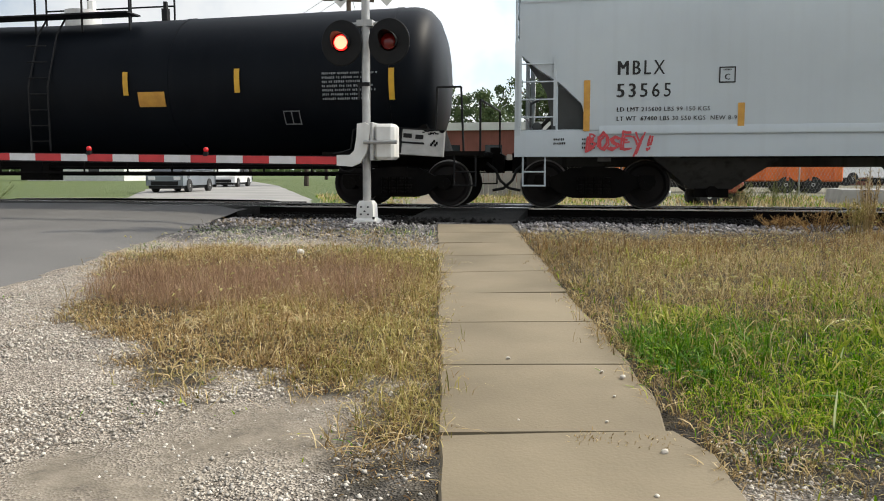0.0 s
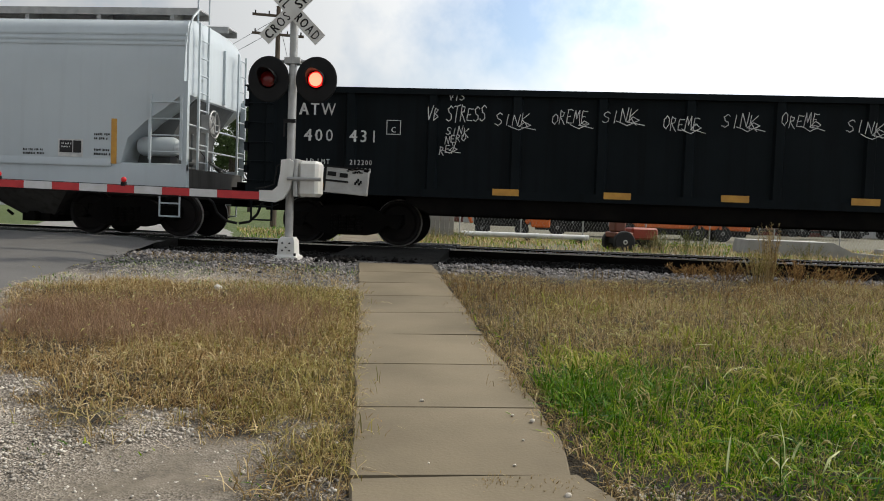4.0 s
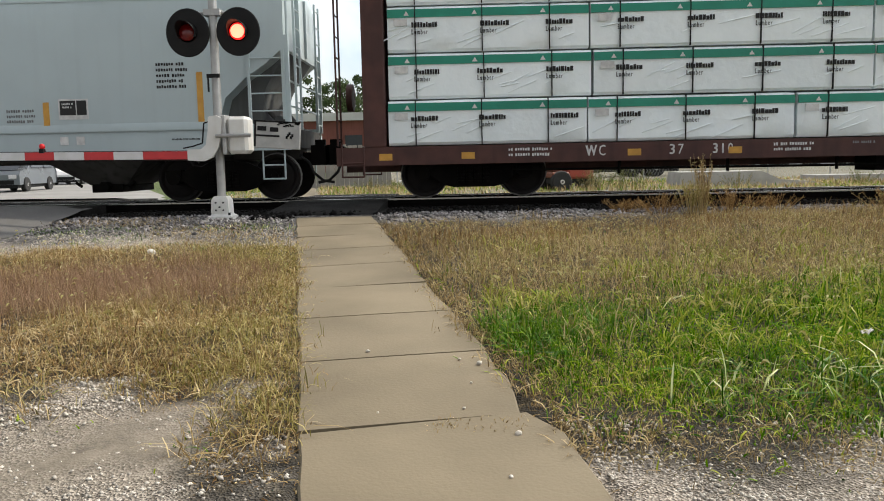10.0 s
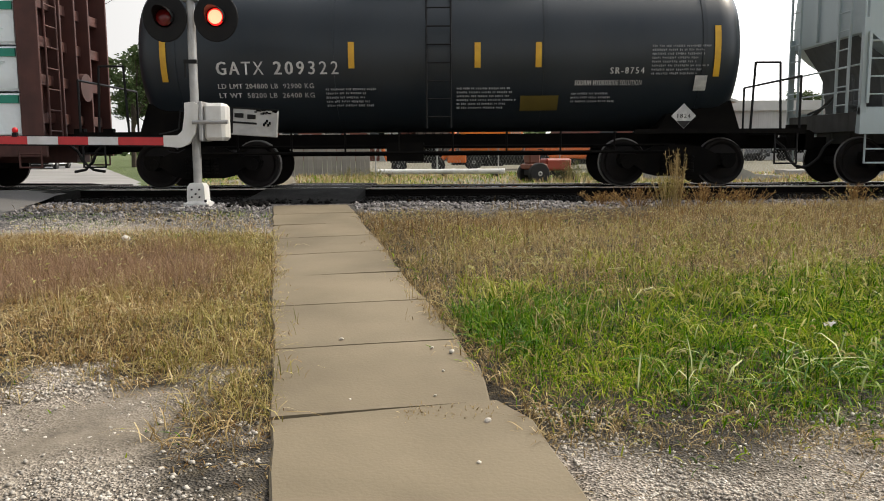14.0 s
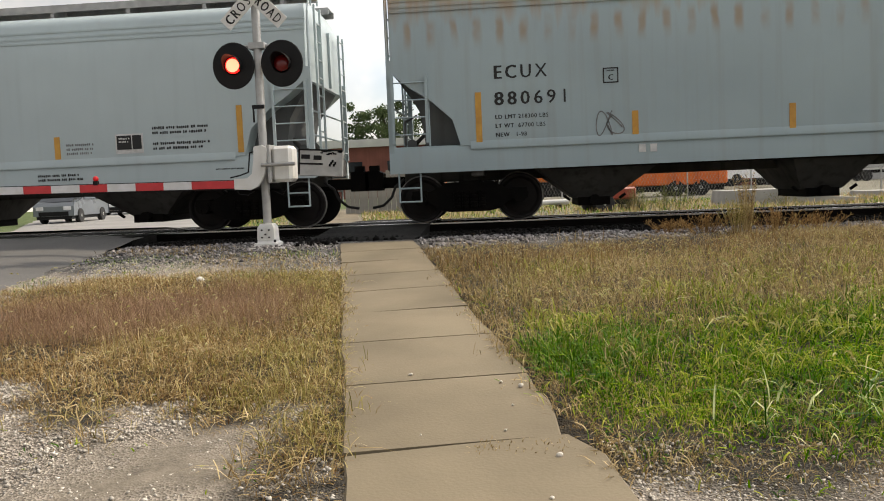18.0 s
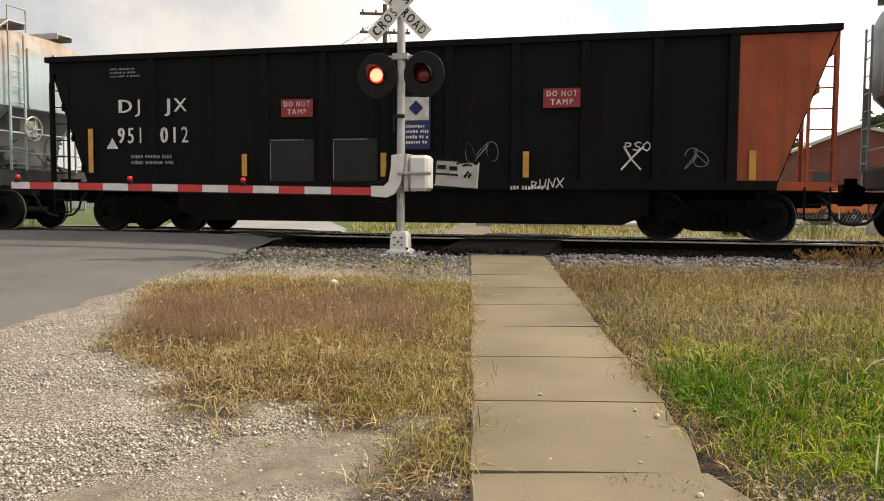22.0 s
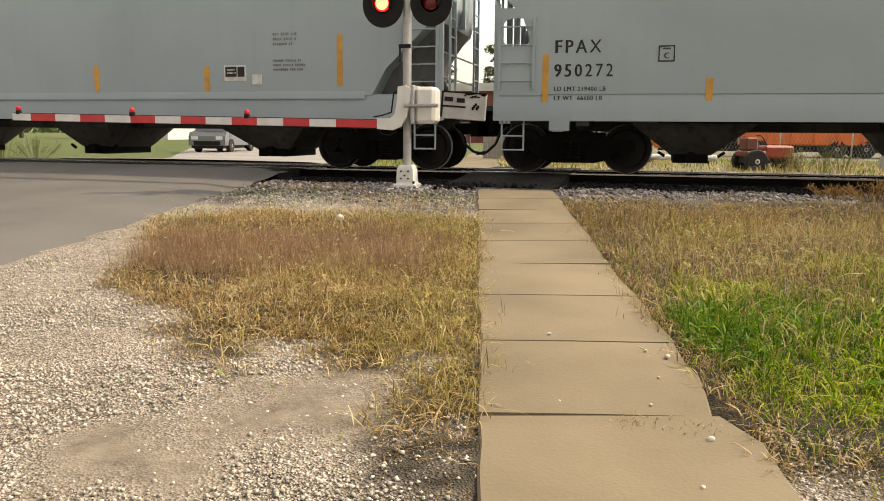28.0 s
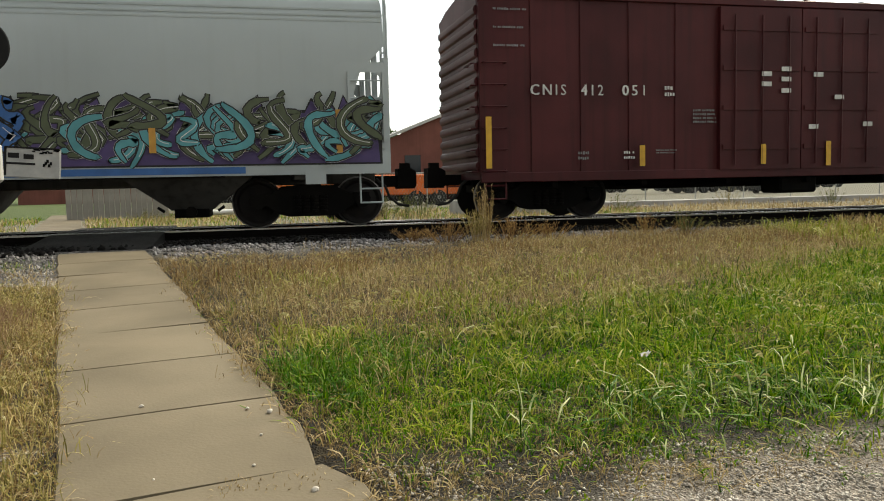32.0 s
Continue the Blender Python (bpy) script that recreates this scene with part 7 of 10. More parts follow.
C10, m10, h10 = hopper(180.75, 201.0, "grey covered hopper car with plain black lettering", HOP_B, style="straight", pockets=(-6.2, -2.05, 2.1, 6.3), top=4.03)
car_marks(C10, m10, "XOMX", "717234", 182.88, 2.66, (0.92, 1.02), 0.23, 0.42, plate_s=184.45)
tapes(C10, m10, [(182.52, 1.62, 2.48), (185.33, 1.55, 2.0), (187.77, 1.55, 2.05), (190.84, 1.55, 2.02), (193.68, 1.5, 2.02), (196.2, 1.5, 1.98), (199.0, 1.59, 2.54)])
inspection_box(C10, m10, 196.58, 2.0, 0.47, 0.3)
bars(C10, 197.6 - m10, 2.6, 0.55, 0.28, 3, INK_GREY, seed=101), bars(C10, 197.6 - m10, 2.1, 0.75, 0.25, 3, INK_GREY, seed=102)
plate(C10, "sticker", 197.18 - m10, 197.38 - m10, 1.63, 1.82, WHITE_INK)
plate(C10, "sticker", 184.3 - m10, 184.75 - m10, 1.2, 1.32, PINK, y=-1.588)

C11, m11, h11 = hopper(201.95, 220.75, "light grey covered hopper car with round openings in its end panels", HOP_B, style="panel", pockets=(-5.9, -2.0, 2.0, 5.9), top=3.85)
car_marks(C11, m11, "FPAX", "950272", 203.04, 2.13, (0.8, 1.02), 0.22, 0.41, plate_s=204.8)
tapes(C11, m11, [(202.88, 1.28, 2.11), (205.66, 1.3, 1.68), (208.6, 1.3, 1.68), (211.55, 1.3, 1.67), (213.83, 1.3, 1.6), (216.74, 1.28, 1.65), (219.7, 1.3, 2.05)])
inspection_box(C11, m11, 218.98, 1.72, 0.42, 0.26)
for s in (203.15, 219.3):
    plate(C11, "jack_pad", s - m11 - 0.18, s - m11 + 0.18, 0.78, 1.02, HOP_B, y=-1.60)

C12, m12, h12 = hopper(222.1, 240.95, "pale grey covered hopper car covered low down in colourful graffiti", HOP_C, style="panel", pockets=(-5.9, -2.0, 2.0, 5.9), top=3.85)
plate(C12, "white_patch", 223.15 - m12, 224.3 - m12, 1.55, 2.32, WHITE_INK, y=-1.632)
lettering(C12, "FPAX", 223.25 - m12, 2.02, 0.78, 0.22, INK, y=-1.640), lettering(C12, "950310", 223.22 - m12, 1.62, 1.0, 0.22, INK, y=-1.640)
tapes(C12, m12, [(222.9, 1.2, 2.07), (236.9, 1.35, 1.77), (240.03, 1.29, 2.08), (230.5, 1.3, 1.6)], ORANGE_TAPE, y=-1.640)
for s in (223.35, 239.6):
    plate(C12, "jack_pad", s - m12 - 0.18, s - m12 + 0.18, 0.78, 1.02, HOP_C, y=-1.60)


def mural(car, mid, s0, s1, z0, z1, fills, line_m, seed, n=7, strokes=7, edge=0.5, fat=1.0):
    """A graffiti piece: a jagged painted ground (the first colour) with interlocking strokes, banded from bottom to top, each in a dark outline with a light edge."""
    rnd = random.Random(seed)
    level = [SIDE - 0.004 - (0.012 if z0 < 1.4 else 0)]

    def sheet(outline, m, name="graffiti"):
        level[0] -= 0.0005
        bm = bmesh.new()
        bm.faces.new([bm.verts.new((x, level[0], z)) for x, z in outline])
        part(name, bm, m, car, smooth=False)

    def ribbon(pts, widths, m, name):
        level[0] -= 0.0005
        bm = bmesh.new()
        rails = []
        for k, (x, z) in enumerate(pts):
            (ax, az), (bx, bz) = pts[max(k - 1, 0)], pts[min(k + 1, len(pts) - 1)]
            d = math.hypot(bx - ax, bz - az) or 1
            nx, nz = -(bz - az) / d * widths[k], (bx - ax) / d * widths[k]
            rails.append((bm.verts.new((x - nx, level[0], max(z - nz, z0 - 0.03))), bm.verts.new((x + nx, level[0], max(z + nz, z0 - 0.03)))))
        for p, q in zip(rails, rails[1:]):
            bm.faces.new((p[0], q[0], q[1], p[1]))
        part(name, bm, m, car, smooth=False)
    a, b = s0 - mid, s1 - mid
    m = 6 * n
    top = [(a + (b - a) * k / m, z1 - (z1 - z0) * (0.30 * rnd.random() + (0.25 if k in (0, m) else 0.05 * math.sin(k)))) for k in range(m + 1)]
    sheet([(a, z0)] + top + [(b, z0)], line_m, "graffiti_ground")
    sheet([(a + 0.04, z0 + 0.03)] + [(x, z - 0.05) for x, z in top[1:-1]] + [(b - 0.04, z0 + 0.03)], fills[0], "graffiti_ground")
    w = (b - a) / n
    for i in range(n):
        for k in range(strokes):
            cx = a + w * (i + 0.1 + 0.8 * rnd.random())
            f, ph, lean, hh = rnd.uniform(0.6, 1.5), rnd.uniform(0, 6.28), rnd.uniform(-0.25, 0.5), rnd.uniform(0.35, 0.8)
            zb = rnd.uniform(0.0, 1.0 - hh)
            sw = w * rnd.uniform(0.18, 0.42)
            pts = [(min(max(cx + lean * (z1 - z0) * hh * u + sw * math.sin(ph + f * 6.28 * u), a + 0.05), b - 0.05), z0 + 0.04 + (z1 - z0) * (zb + hh * (u + 0.14 * math.sin(ph * 2 + 7 * u)) * 0.92)) for u in [q / 15 for q in range(16)]]
            wid = [fat * rnd.uniform(0.04, 0.062) * (0.25 + 0.75 * math.sin(math.pi * (q + 0.6) / 16.2)) for q in range(16)]
            level_of = (zb + hh / 2) * (len(fills) - 1)
            fill = fills[1 + min(len(fills) - 2, max(0, int(level_of + rnd.uniform(-0.5, 0.7))))]
            if rnd.random() < (0.6 if edge > 0.3 else 0.2):
                ribbon(pts, [v + 0.026 for v in wid], WHITE_INK if rnd.random() < edge else SPRAY_GREY, "graffiti_edge")
            ribbon(pts, [v + 0.012 + 0.008 * fat for v in wid], line_m, "graffiti_outline")
            ribbon(pts, wid, fill, "graffiti")
            if k % (2 if edge > 0.3 else 5) == 0:
                ribbon([(x + 0.02, z + 0.012) for x, z in pts[2:13]], [0.0065] * 11, WHITE_INK, "graffiti_highlight")


def spray(name, c):
    return paint("spray_" + name, c, tuple(v * 0.75 for v in c), 0.5, s1=3, bump=0, spread=0.1)


SPRAY_GREY = spray("pale_grey", (0.30, 0.31, 0.33))
REDB, BRN, RUSTY = spray("brick", (0.17, 0.040, 0.030)), spray("brown", (0.085, 0.026, 0.022)), spray("rust", (0.26, 0.085, 0.055))
BLU, BLU2, TEAL, PURP, GRN, SILV = spray("blue", (0.038, 0.135, 0.38)), spray("deep_blue", (0.018, 0.048, 0.17)), spray("teal", (0.10, 0.34, 0.38)), spray("purple", (0.075, 0.048, 0.16)), spray("olive", (0.085, 0.105, 0.055)), spray("silver", (0.30, 0.33, 0.36))
mural(C12, m12, 222.45, 227.9, 1.08, 2.42, [BRN, REDB, BRN, RUSTY, REDB], INK, 5, 7, 7, 0.6, 1.25)
mural(C12, m12, 228.2, 229.6, 1.15, 1.75, [PURP, SILV, BLU2], INK, 6, 2, 5, 0.7)
mural(C12, m12, 229.4, 234.9, 1.12, 2.42, [BLU2, BLU2, BLU, BLU, BLU], INK, 7, 7, 6, 0.15, 1.9)
plate(C12, "graffiti_ground", 228.6 - m12, 238.4 - m12, 0.985, 1.10, BLU, y=-1.592)
mural(C12, m12, 234.7, 240.8, 1.12, 2.34, [PURP, TEAL, TEAL, GRN, GRN], INK, 8, 9, 8, 0.55, 1.25)


# box cars
def box_car(s0, s1, label, material, z1, door, seed):
    car, mid = start_car("box_car", label, "box car", s0, s1)
    h = (s1 - s0) / 2
    bm = bmesh.new()
    extrude_x(bm, [(-1.5, 0.8), (-1.5, z1), (-1.0, z1 + 0.13), (0, z1 + 0.22), (1.0, z1 + 0.13), (1.5, z1), (1.5, 0.8)], -h, h)
    part("body", bm, material, car)
    n = round((2 * h) / 0.98)
    for k in range(n + 1):
        x = -h + 0.06 + k * (2 * h - 0.12) / n
        if door[0] - 0.1 < x + mid < door[1] + 0.1:
            continue
        for ya, yb in ((-1.524, -1.5), (1.5, 1.524)):
            bm = bmesh.new()
            box(bm, x - 0.05, x + 0.05, ya, yb, 0.85, z1 - 0.06)
            part("side_rib", bm, material, car)
    for nm, y0, y1, za, zb in (("side_sill", -1.57, -1.5, 0.74, 0.92), ("side_sill", 1.5, 1.57, 0.74, 0.92), ("top_plate", -1.56, -1.5, z1 - 0.1, z1 + 0.03), ("top_plate", 1.5, 1.56, z1 - 0.1, z1 + 0.03)):
        bm = bmesh.new()
        cbox(bm, -h, h, y0, y1, za, zb, 0.01)
        part(nm, bm, material, car)
    a, b = door[0] - mid, door[1] - mid
    for q, (da, db) in enumerate(((a, (a + b) / 2 - 0.01), ((a + b) / 2 + 0.01, b))):
        bm = bmesh.new()
        box(bm, da, db, -1.60, -1.5, 0.9, z1 - 0.14)
        leaf = part("door", bm, material, car)
        for k in range(4):
            z = 1.3 + k * (z1 - 1.9) / 3
            bm = bmesh.new()
            box(bm, da + 0.05, db - 0.05, -1.625, -1.6, z, z + 0.10)
            part("door_rib", bm, material, leaf)
        for k in range(3):
            x = da + (db - da) * (k + 0.5) / 3
            bm = bmesh.new()
            rod(bm, (x, -1.64, 1.0), (x, -1.64, z1 - 0.3), 0.018, 6)
            part("lock_rod", bm, material, leaf)
    for s in (-1, 1):
        bm = bmesh.new()
        box(bm, s * h - 0.01, s * h + 0.01, -1.42, 1.42, 0.95, z1 - 0.1)
        end = part("end_sheet", bm, material, car)
        for k in range(12):
            z = 0.95 + k * (z1 - 1.1) / 12
            bm = bmesh.new()
            extrude_y(bm, [(s * h, z), (s * (h + 0.05), z + 0.04), (s * (h + 0.065), z + 0.10), (s * (h + 0.05), z + 0.16), (s * h, z + 0.2)], -1.42, 1.42)
            part("corrugation", bm, material, end)
        for k in range(6):
            z = 0.95 + k * 0.4
            for path in ([(s * (h - 0.5), -1.5, z), (s * (h - 0.5), -1.62, z), (s * (h - 0.06), -1.62, z), (s * (h - 0.06), -1.5, z)], [(s * h, -1.4, z), (s * (h + 0.13), -1.4, z), (s * (h + 0.13), -0.95, z), (s * h, -0.95, z)]):
                bm = bmesh.new()
                tube(bm, path, 0.014, 6)
                part("grab_iron", bm, material, car)
        step(car, s * (h - 0.3), material), coupler(car, s * h, s), truck(car, s * (h - 1.5))
    for k in range(12):
        x = -h + 0.5 + k * (2 * h - 1.0) / 11
        bm = bmesh.new()
        extrude_x(bm, [(-1.56, z1), (-1.0, z1 + 0.19), (0, z1 + 0.29), (1.0, z1 + 0.19), (1.56, z1), (0, z1 + 0.1)], x - 0.06, x + 0.06)
        part("roof_rib", bm, material, car)
    bm = bmesh.new()
    cbox(bm, -h + 0.2, h - 0.2, -0.3, 0.3, 0.55, 0.85, 0.02)
    part("centre_sill", bm, STEEL_DK, car)
    for k in range(8):
        x = -h + 1.5 + k * (2 * h - 3) / 7
        bm = bmesh.new()
        cbox(bm, x - 0.06, x + 0.06, -1.45, 1.45, 0.62, 0.82, 0.01)
        part("cross_bearer", bm, STEEL_DK, car)
    bm = bmesh.new()
    cbox(bm, -1.5, -0.6, -1.3, -0.6, 0.4, 0.75, 0.05)
    part("air_reservoir", bm, STEEL_DK, car)
    return car, mid, h


C13, m13, h13 = box_car(242.65, 258.75, "maroon box car with white lettering and ribbed sides", MAROON, 4.24, (247.6, 251.3), 3)
for txt, s, w in (("CNIS", 243.63, 0.72), ("412", 244.65, 0.46), ("051", 245.5, 0.48)):
    lettering(C13, txt, s - m13, 2.36, w, 0.2, WHITE_INK, y=-1.56)
bars(C13, 246.36 - m13, 2.55, 0.25, 0.25, 2, WHITE_INK, y=-1.56, seed=131), bars(C13, 247.0 - m13, 2.1, 0.55, 0.3, 4, DIM_INK, y=-1.56, seed=132)
bars(C13, 244.55 - m13, 1.3, 0.3, 0.2, 2, DIM_INK, y=-1.56, seed=133), bars(C13, 245.5 - m13, 1.3, 0.3, 0.2, 2, WHITE_INK, y=-1.56, seed=134), bars(C13, 246.2 - m13, 1.32, 0.5, 0.1, 2, DIM_INK, y=-1.56, seed=135)
for k, (s, z) in enumerate(((248.5, 2.75), (248.5, 2.55), (248.95, 2.85), (248.95, 2.65), (248.95, 2.42), (249.7, 2.75), (250.2, 2.3), (249.6, 1.7), (250.9, 1.75))):
    plate(C13, "placard", s - m13, s - m13 + 0.22, z, z + 0.09, WHITE_INK, y=-1.648)
tapes(C13, m13, [(242.78, 1.0, 1.95), (245.88, 1.0, 1.4), (248.55, 1.0, 1.4), (250.07, 0.95, 1.45), (252.8, 1.0, 1.4), (255.5, 1.0, 1.4), (258.55, 1.0, 1.9)], YELLOW_TAPE, y=-1.652)
for a, b, z0, z1 in ((255.05, 255.22, 2.9, 3.3), (255.05, 255.7, 2.85, 2.95), (255.05, 255.7, 3.25, 3.35), (255.9, 256.05, 2.85, 3.35), (256.45, 256.6, 2.85, 3.35), (256.05, 256.45, 3.22, 3.35)):
    plate(C13, "emblem", a - m13, b - m13, z0, z1, WHITE_INK, y=-1.56)
bars(C13, 255.0 - m13, 2.75, 1.6, 0.12, 1, WHITE_INK, y=-1.56, seed=138)
for k in range(3):
    bars(C13, 242.9 - m13, 3.95 - k * 0.33, 0.7, 0.07, 1, DIM_INK, y=-1.56, seed=140 + k)

C14, m14, h14, w14 = tank_car(259.9, 278.85, "dark grey tank car with pale graffiti at its end", TANK_GREY, slope=0.05)
C15, m15, h15 = box_car(280.15, 296.95, "dark brown box car with pale graffiti along the bottom", BROWN, 4.25, (286.75, 290.35), 5)
scribble(C15, 281 - m15, 285.5 - m15, 1.0, 2.1, WHITE_INK, 151, 0.12, y=-1.57, strokes=6), scribble(C15, 290.5 - m15, 295.5 - m15, 1.0, 2.0, WHITE_INK, 152, 0.12, y=-1.57, strokes=6)
scribble(C14, 260.4 - m14, 262.5 - m14, 1.7, 3.0, DIM_INK, 153, 0.07, y=-1.5, strokes=3)
C16, m16, h16, w16 = tank_car(298.15, 315.35, "white tank car with dirty sides", TANK_WHITE)
FAR = []
for k in range(5):
    FAR.append(hopper(316.55 + k * 20.9, 336.15 + k * 20.9, "grey covered hopper car far down the train", (HOP_A, HOP_B, HOP_A, HOP_DK, HOP_B)[k], style="straight"))


# ---- the crossing signal with its lowered gate ----
MX, MY = -3.93, 12.80
LENSES = []
signal = tagged(new("crossing_signal"), "railway crossing signal with crossbuck, red flashing lamps and lowered gate", "crossing signal")
signal.location = (MX, MY, 0)
bm = bmesh.new()
rod(bm, (0, 0, -0.1), (0, 0, 4.75), 0.068, 18)
rod(bm, (0, 0, 4.75), (0, 0, 4.82), 0.075, 18)
part("mast", bm, GALV, signal)
bm = bmesh.new()
cbox(bm, -0.42, 0.36, -0.45, 0.45, -0.42, -0.17, 0.02)
part("foundation", bm, CONCRETE_2, signal)
bm = bmesh.new()
ring_solid(bm, [[(a * sx, a * sy, z) for sx, sy in ((-1, -1), (1, -1), (1, 1), (-1, 1))] for a, z in ((0.19, -0.17), (0.19, -0.12), (0.145, -0.08), (0.135, 0.14), (0.10, 0.2))])
base = part("base_casting", bm, WHITE_PAINT, signal)
for sx in (-1, 1):
    for sy in (-1, 1):
        bm = bmesh.new()
        rod(bm, (sx * 0.155, sy * 0.155, -0.14), (sx * 0.155, sy * 0.155, -0.06), 0.02, 6)
        part("bolt", bm, BLACK_PAINT, base)
for dx, dz in ((-0.06, -0.02), (0.06, -0.02), (0, 0.03), (-0.06, 0.1), (0.06, 0.1)):
    bm = bmesh.new()
    rod(bm, (dx, -0.13, dz), (dx, -0.165, dz), 0.015, 6)
    part("bolt", bm, BLACK_PAINT, base)
# crossbuck: two boards with their words
for word, ang in (("RAILROAD", 45), ("CROSSING", -45)):
    bm = bmesh.new()
    y = -0.10 if ang > 0 else -0.125
    cbox(bm, -0.66, 0.66, -0.008, 0.008, -0.115, 0.115, 0.004)
    bd = part("crossbuck_board", bm, WHITE_PAINT, signal)
    bd.matrix_basis = Matrix.Translation((0, y, 3.87)) @ pose(0, 0, 0, 0, ang, 0)
    for half, sx in ((word[:4], -0.60), (word[4:], 0.10)):
        me = words(half, 0.50, 0.155)
        me.materials.clear()
        me.materials.append(BLACK_PAINT)
        lt = new("lettering", me)
        lt.parent = bd
        lt.location = (sx, -0.0115, -0.078)
bm = bmesh.new()
box(bm, -0.05, 0.05, -0.12, 0.08, 3.8, 3.94)
for z in (3.08, 3.87):
    rod(bm, (0, 0, z - 0.05), (0, 0, z + 0.05), 0.085, 12)
part("clamp", bm, GALV, signal)
bm = bmesh.new()
rod(bm, (-0.45, 0.03, 3.08), (0.45, 0.03, 3.08), 0.028, 8)
box(bm, -0.13, 0.13, -0.08, 0.12, 3.03, 3.13)
part("lamp_arm", bm, GALV, signal)
for sx, phase in ((-0.385, 0), (0.415, 1)):
    at = Vector((sx, -0.10, 2.77))
    lamp = new("flashing_lamp")
    lamp.parent = signal
    lamp.location = at
    lamp["label"] = "round black target with a red lamp and a hood"
    bm = bmesh.new()
    N = 36
    ring_solid(bm, [[((0.345 - e) * math.cos(k * math.tau / N), y, (0.375 - e) * math.sin(k * math.tau / N)) for k in range(N)] for e, y in ((0.0, 0.03), (0.0, 0.015), (0.012, 0.005), (0.19, 0.0))])
    part("target", bm, BLACK_PAINT, lamp)
    bm = bmesh.new()
    rod(bm, (0, 0.0, 0), (0, 0.16, 0), 0.155, 20)
    rod(bm, (0, 0.1, 0.1), (0, 0.1, 0.33), 0.03, 8)
    part("housing", bm, BLACK_PAINT, lamp)
    bm = bmesh.new()
    rows_ = []
    for y, cut in ((-0.005, 0), (-0.30, 1)):
        rows_.append([(0.150 * math.cos(a), y * (1.0 if not cut else (0.35 + 0.65 * max(0, math.sin(a)))), 0.150 * math.sin(a)) for a in [math.pi * (-0.18 + 1.36 * k / 22) for k in range(23)]])
    inner = [[(x * 0.94, y, z * 0.94) for x, y, z in r] for r in rows_]
    v = [[bm.verts.new(p) for p in r] for r in rows_ + inner]
    for a, b in ((0, 1), (2, 3), (1, 3)):
        for k in range(22):
            bm.faces.new((v[a][k], v[a][k + 1], v[b][k + 1], v[b][k]))
    part("hood", bm, BLACK_PAINT, lamp)
    # added flat drum, glowing on one face, dark red on the other; its turning imitates flashing
    bm = bmesh.new()
    # widened, with a pale core: the lamp's glare put into the shape
    prof = ((0.04, -0.044), (0.08, -0.038), (0.108, -0.026), (0.126, -0.009), (0.131, 0.0), (0.126, 0.009), (0.108, 0.026), (0.04, 0.044))
    ring_solid(bm, [[(r * math.cos(k * math.tau / 28), y, r * math.sin(k * math.tau / 28)) for k in range(28)] for r, y in prof])
    lens = part("lens", bm, LAMP_RED, lamp, "round red lens of a flashing lamp")
    lens.data.materials.append(LAMP_CORE)
    lens.data.materials.append(RED_GLASS)
    for f in lens.data.polygons:
        c = f.center
        f.material_index = 2 if c.y > 0.001 else (1 if math.hypot(c.x, c.z) < 0.097 else 0)
    LENSES.append((lens, pose(0, -0.012, 0), phase))
# gate mechanism
bm = bmesh.new()
o = [(-0.42, 0.78), (-0.16, 0.76), (-0.02, 0.82), (0.08, 0.98), (0.13, 1.2), (0.15, 1.42), (0.06, 1.47), (-0.07, 1.45), (-0.08, 1.25), (-0.12, 1.02), (-0.2, 0.95), (-0.42, 0.95)]
extrude_y(bm, o, -0.30, -0.24)
part("gate_bracket", bm, WHITE_PAINT, signal)
bm = bmesh.new()
cbox(bm, 0.20, 0.53, -0.26, 0.14, 0.87, 1.45, 0.05)
part("gate_motor_box", bm, WHITE_PAINT, signal)
bm = bmesh.new()
cbox(bm, 0.14, 0.20, -0.30, 0.18, 0.86, 1.47, 0.01)
rod(bm, (0.05, -0.32, 1.15), (0.6, -0.32, 1.15), 0.03, 8)
part("box_flange", bm, GALV, signal)
bm = bmesh.new()
m_ = pose(0, 0, 0, 0, 4, 0)
cbox(bm, 0.55, 1.27, -0.24, -0.16, 1.00, 1.42, 0.01, m_)
cw = part("counterweight", bm, GALV, signal)
for a, b, c, d in ((0.60, 0.74, 1.27, 1.34), (0.80, 0.93, 1.26, 1.33), (0.58, 0.95, 1.18, 1.21), (0.55, 1.27, 1.405, 1.43), (0.55, 0.58, 1.02, 1.42)):
    bm = bmesh.new()
    box(bm, a, b, -0.252, -0.238, c, d, m_)
    part("slot", bm, BLACK_PAINT, cw, smooth=False)
rk = random.Random(2)
bm = bmesh.new()
for k in range(16):
    x, z = rk.uniform(0.9, 1.22), rk.uniform(1.33, 1.40)
    box(bm, x, x + rk.uniform(0.02, 0.08), -0.254, -0.238, z, z + 0.02, m_)
for k in range(5):
    x, z = 1.05 + k * 0.022, 1.16 + (k % 3) * 0.03
    box(bm, x, x + 0.03, -0.254, -0.238, z, z + 0.045, m_)
part("scrawl", bm, RUSTY_BLACK, cw, smooth=False)["kind"] = "stuff"
bm = bmesh.new()
tube(bm, [(-0.08, -0.1, 1.40), (-0.20, -0.1, 1.36), (-0.24, -0.1, 1.05), (-0.36, -0.2, 1.0), (-0.5, -0.25, 0.97)], 0.012, 6)
part("cable", bm, BLACK_PAINT, signal)
bm = bmesh.new()
tube(bm, [(-0.02, -0.06, 2.1), (-0.10, -0.08, 2.1), (-0.10, -0.08, 1.85)], 0.016, 6)
box(bm, -0.12, 0.08, -0.09, -0.05, 2.07, 2.13)
part("conduit", bm, BLACK_PAINT, signal)
bm = bmesh.new()
tube(bm, [(-0.40, -0.27, 0.78), (-0.35, -0.27, 0.70), (-0.22, -0.25, 0.68), (-0.12, -0.2, 0.74)], 0.008, 5)
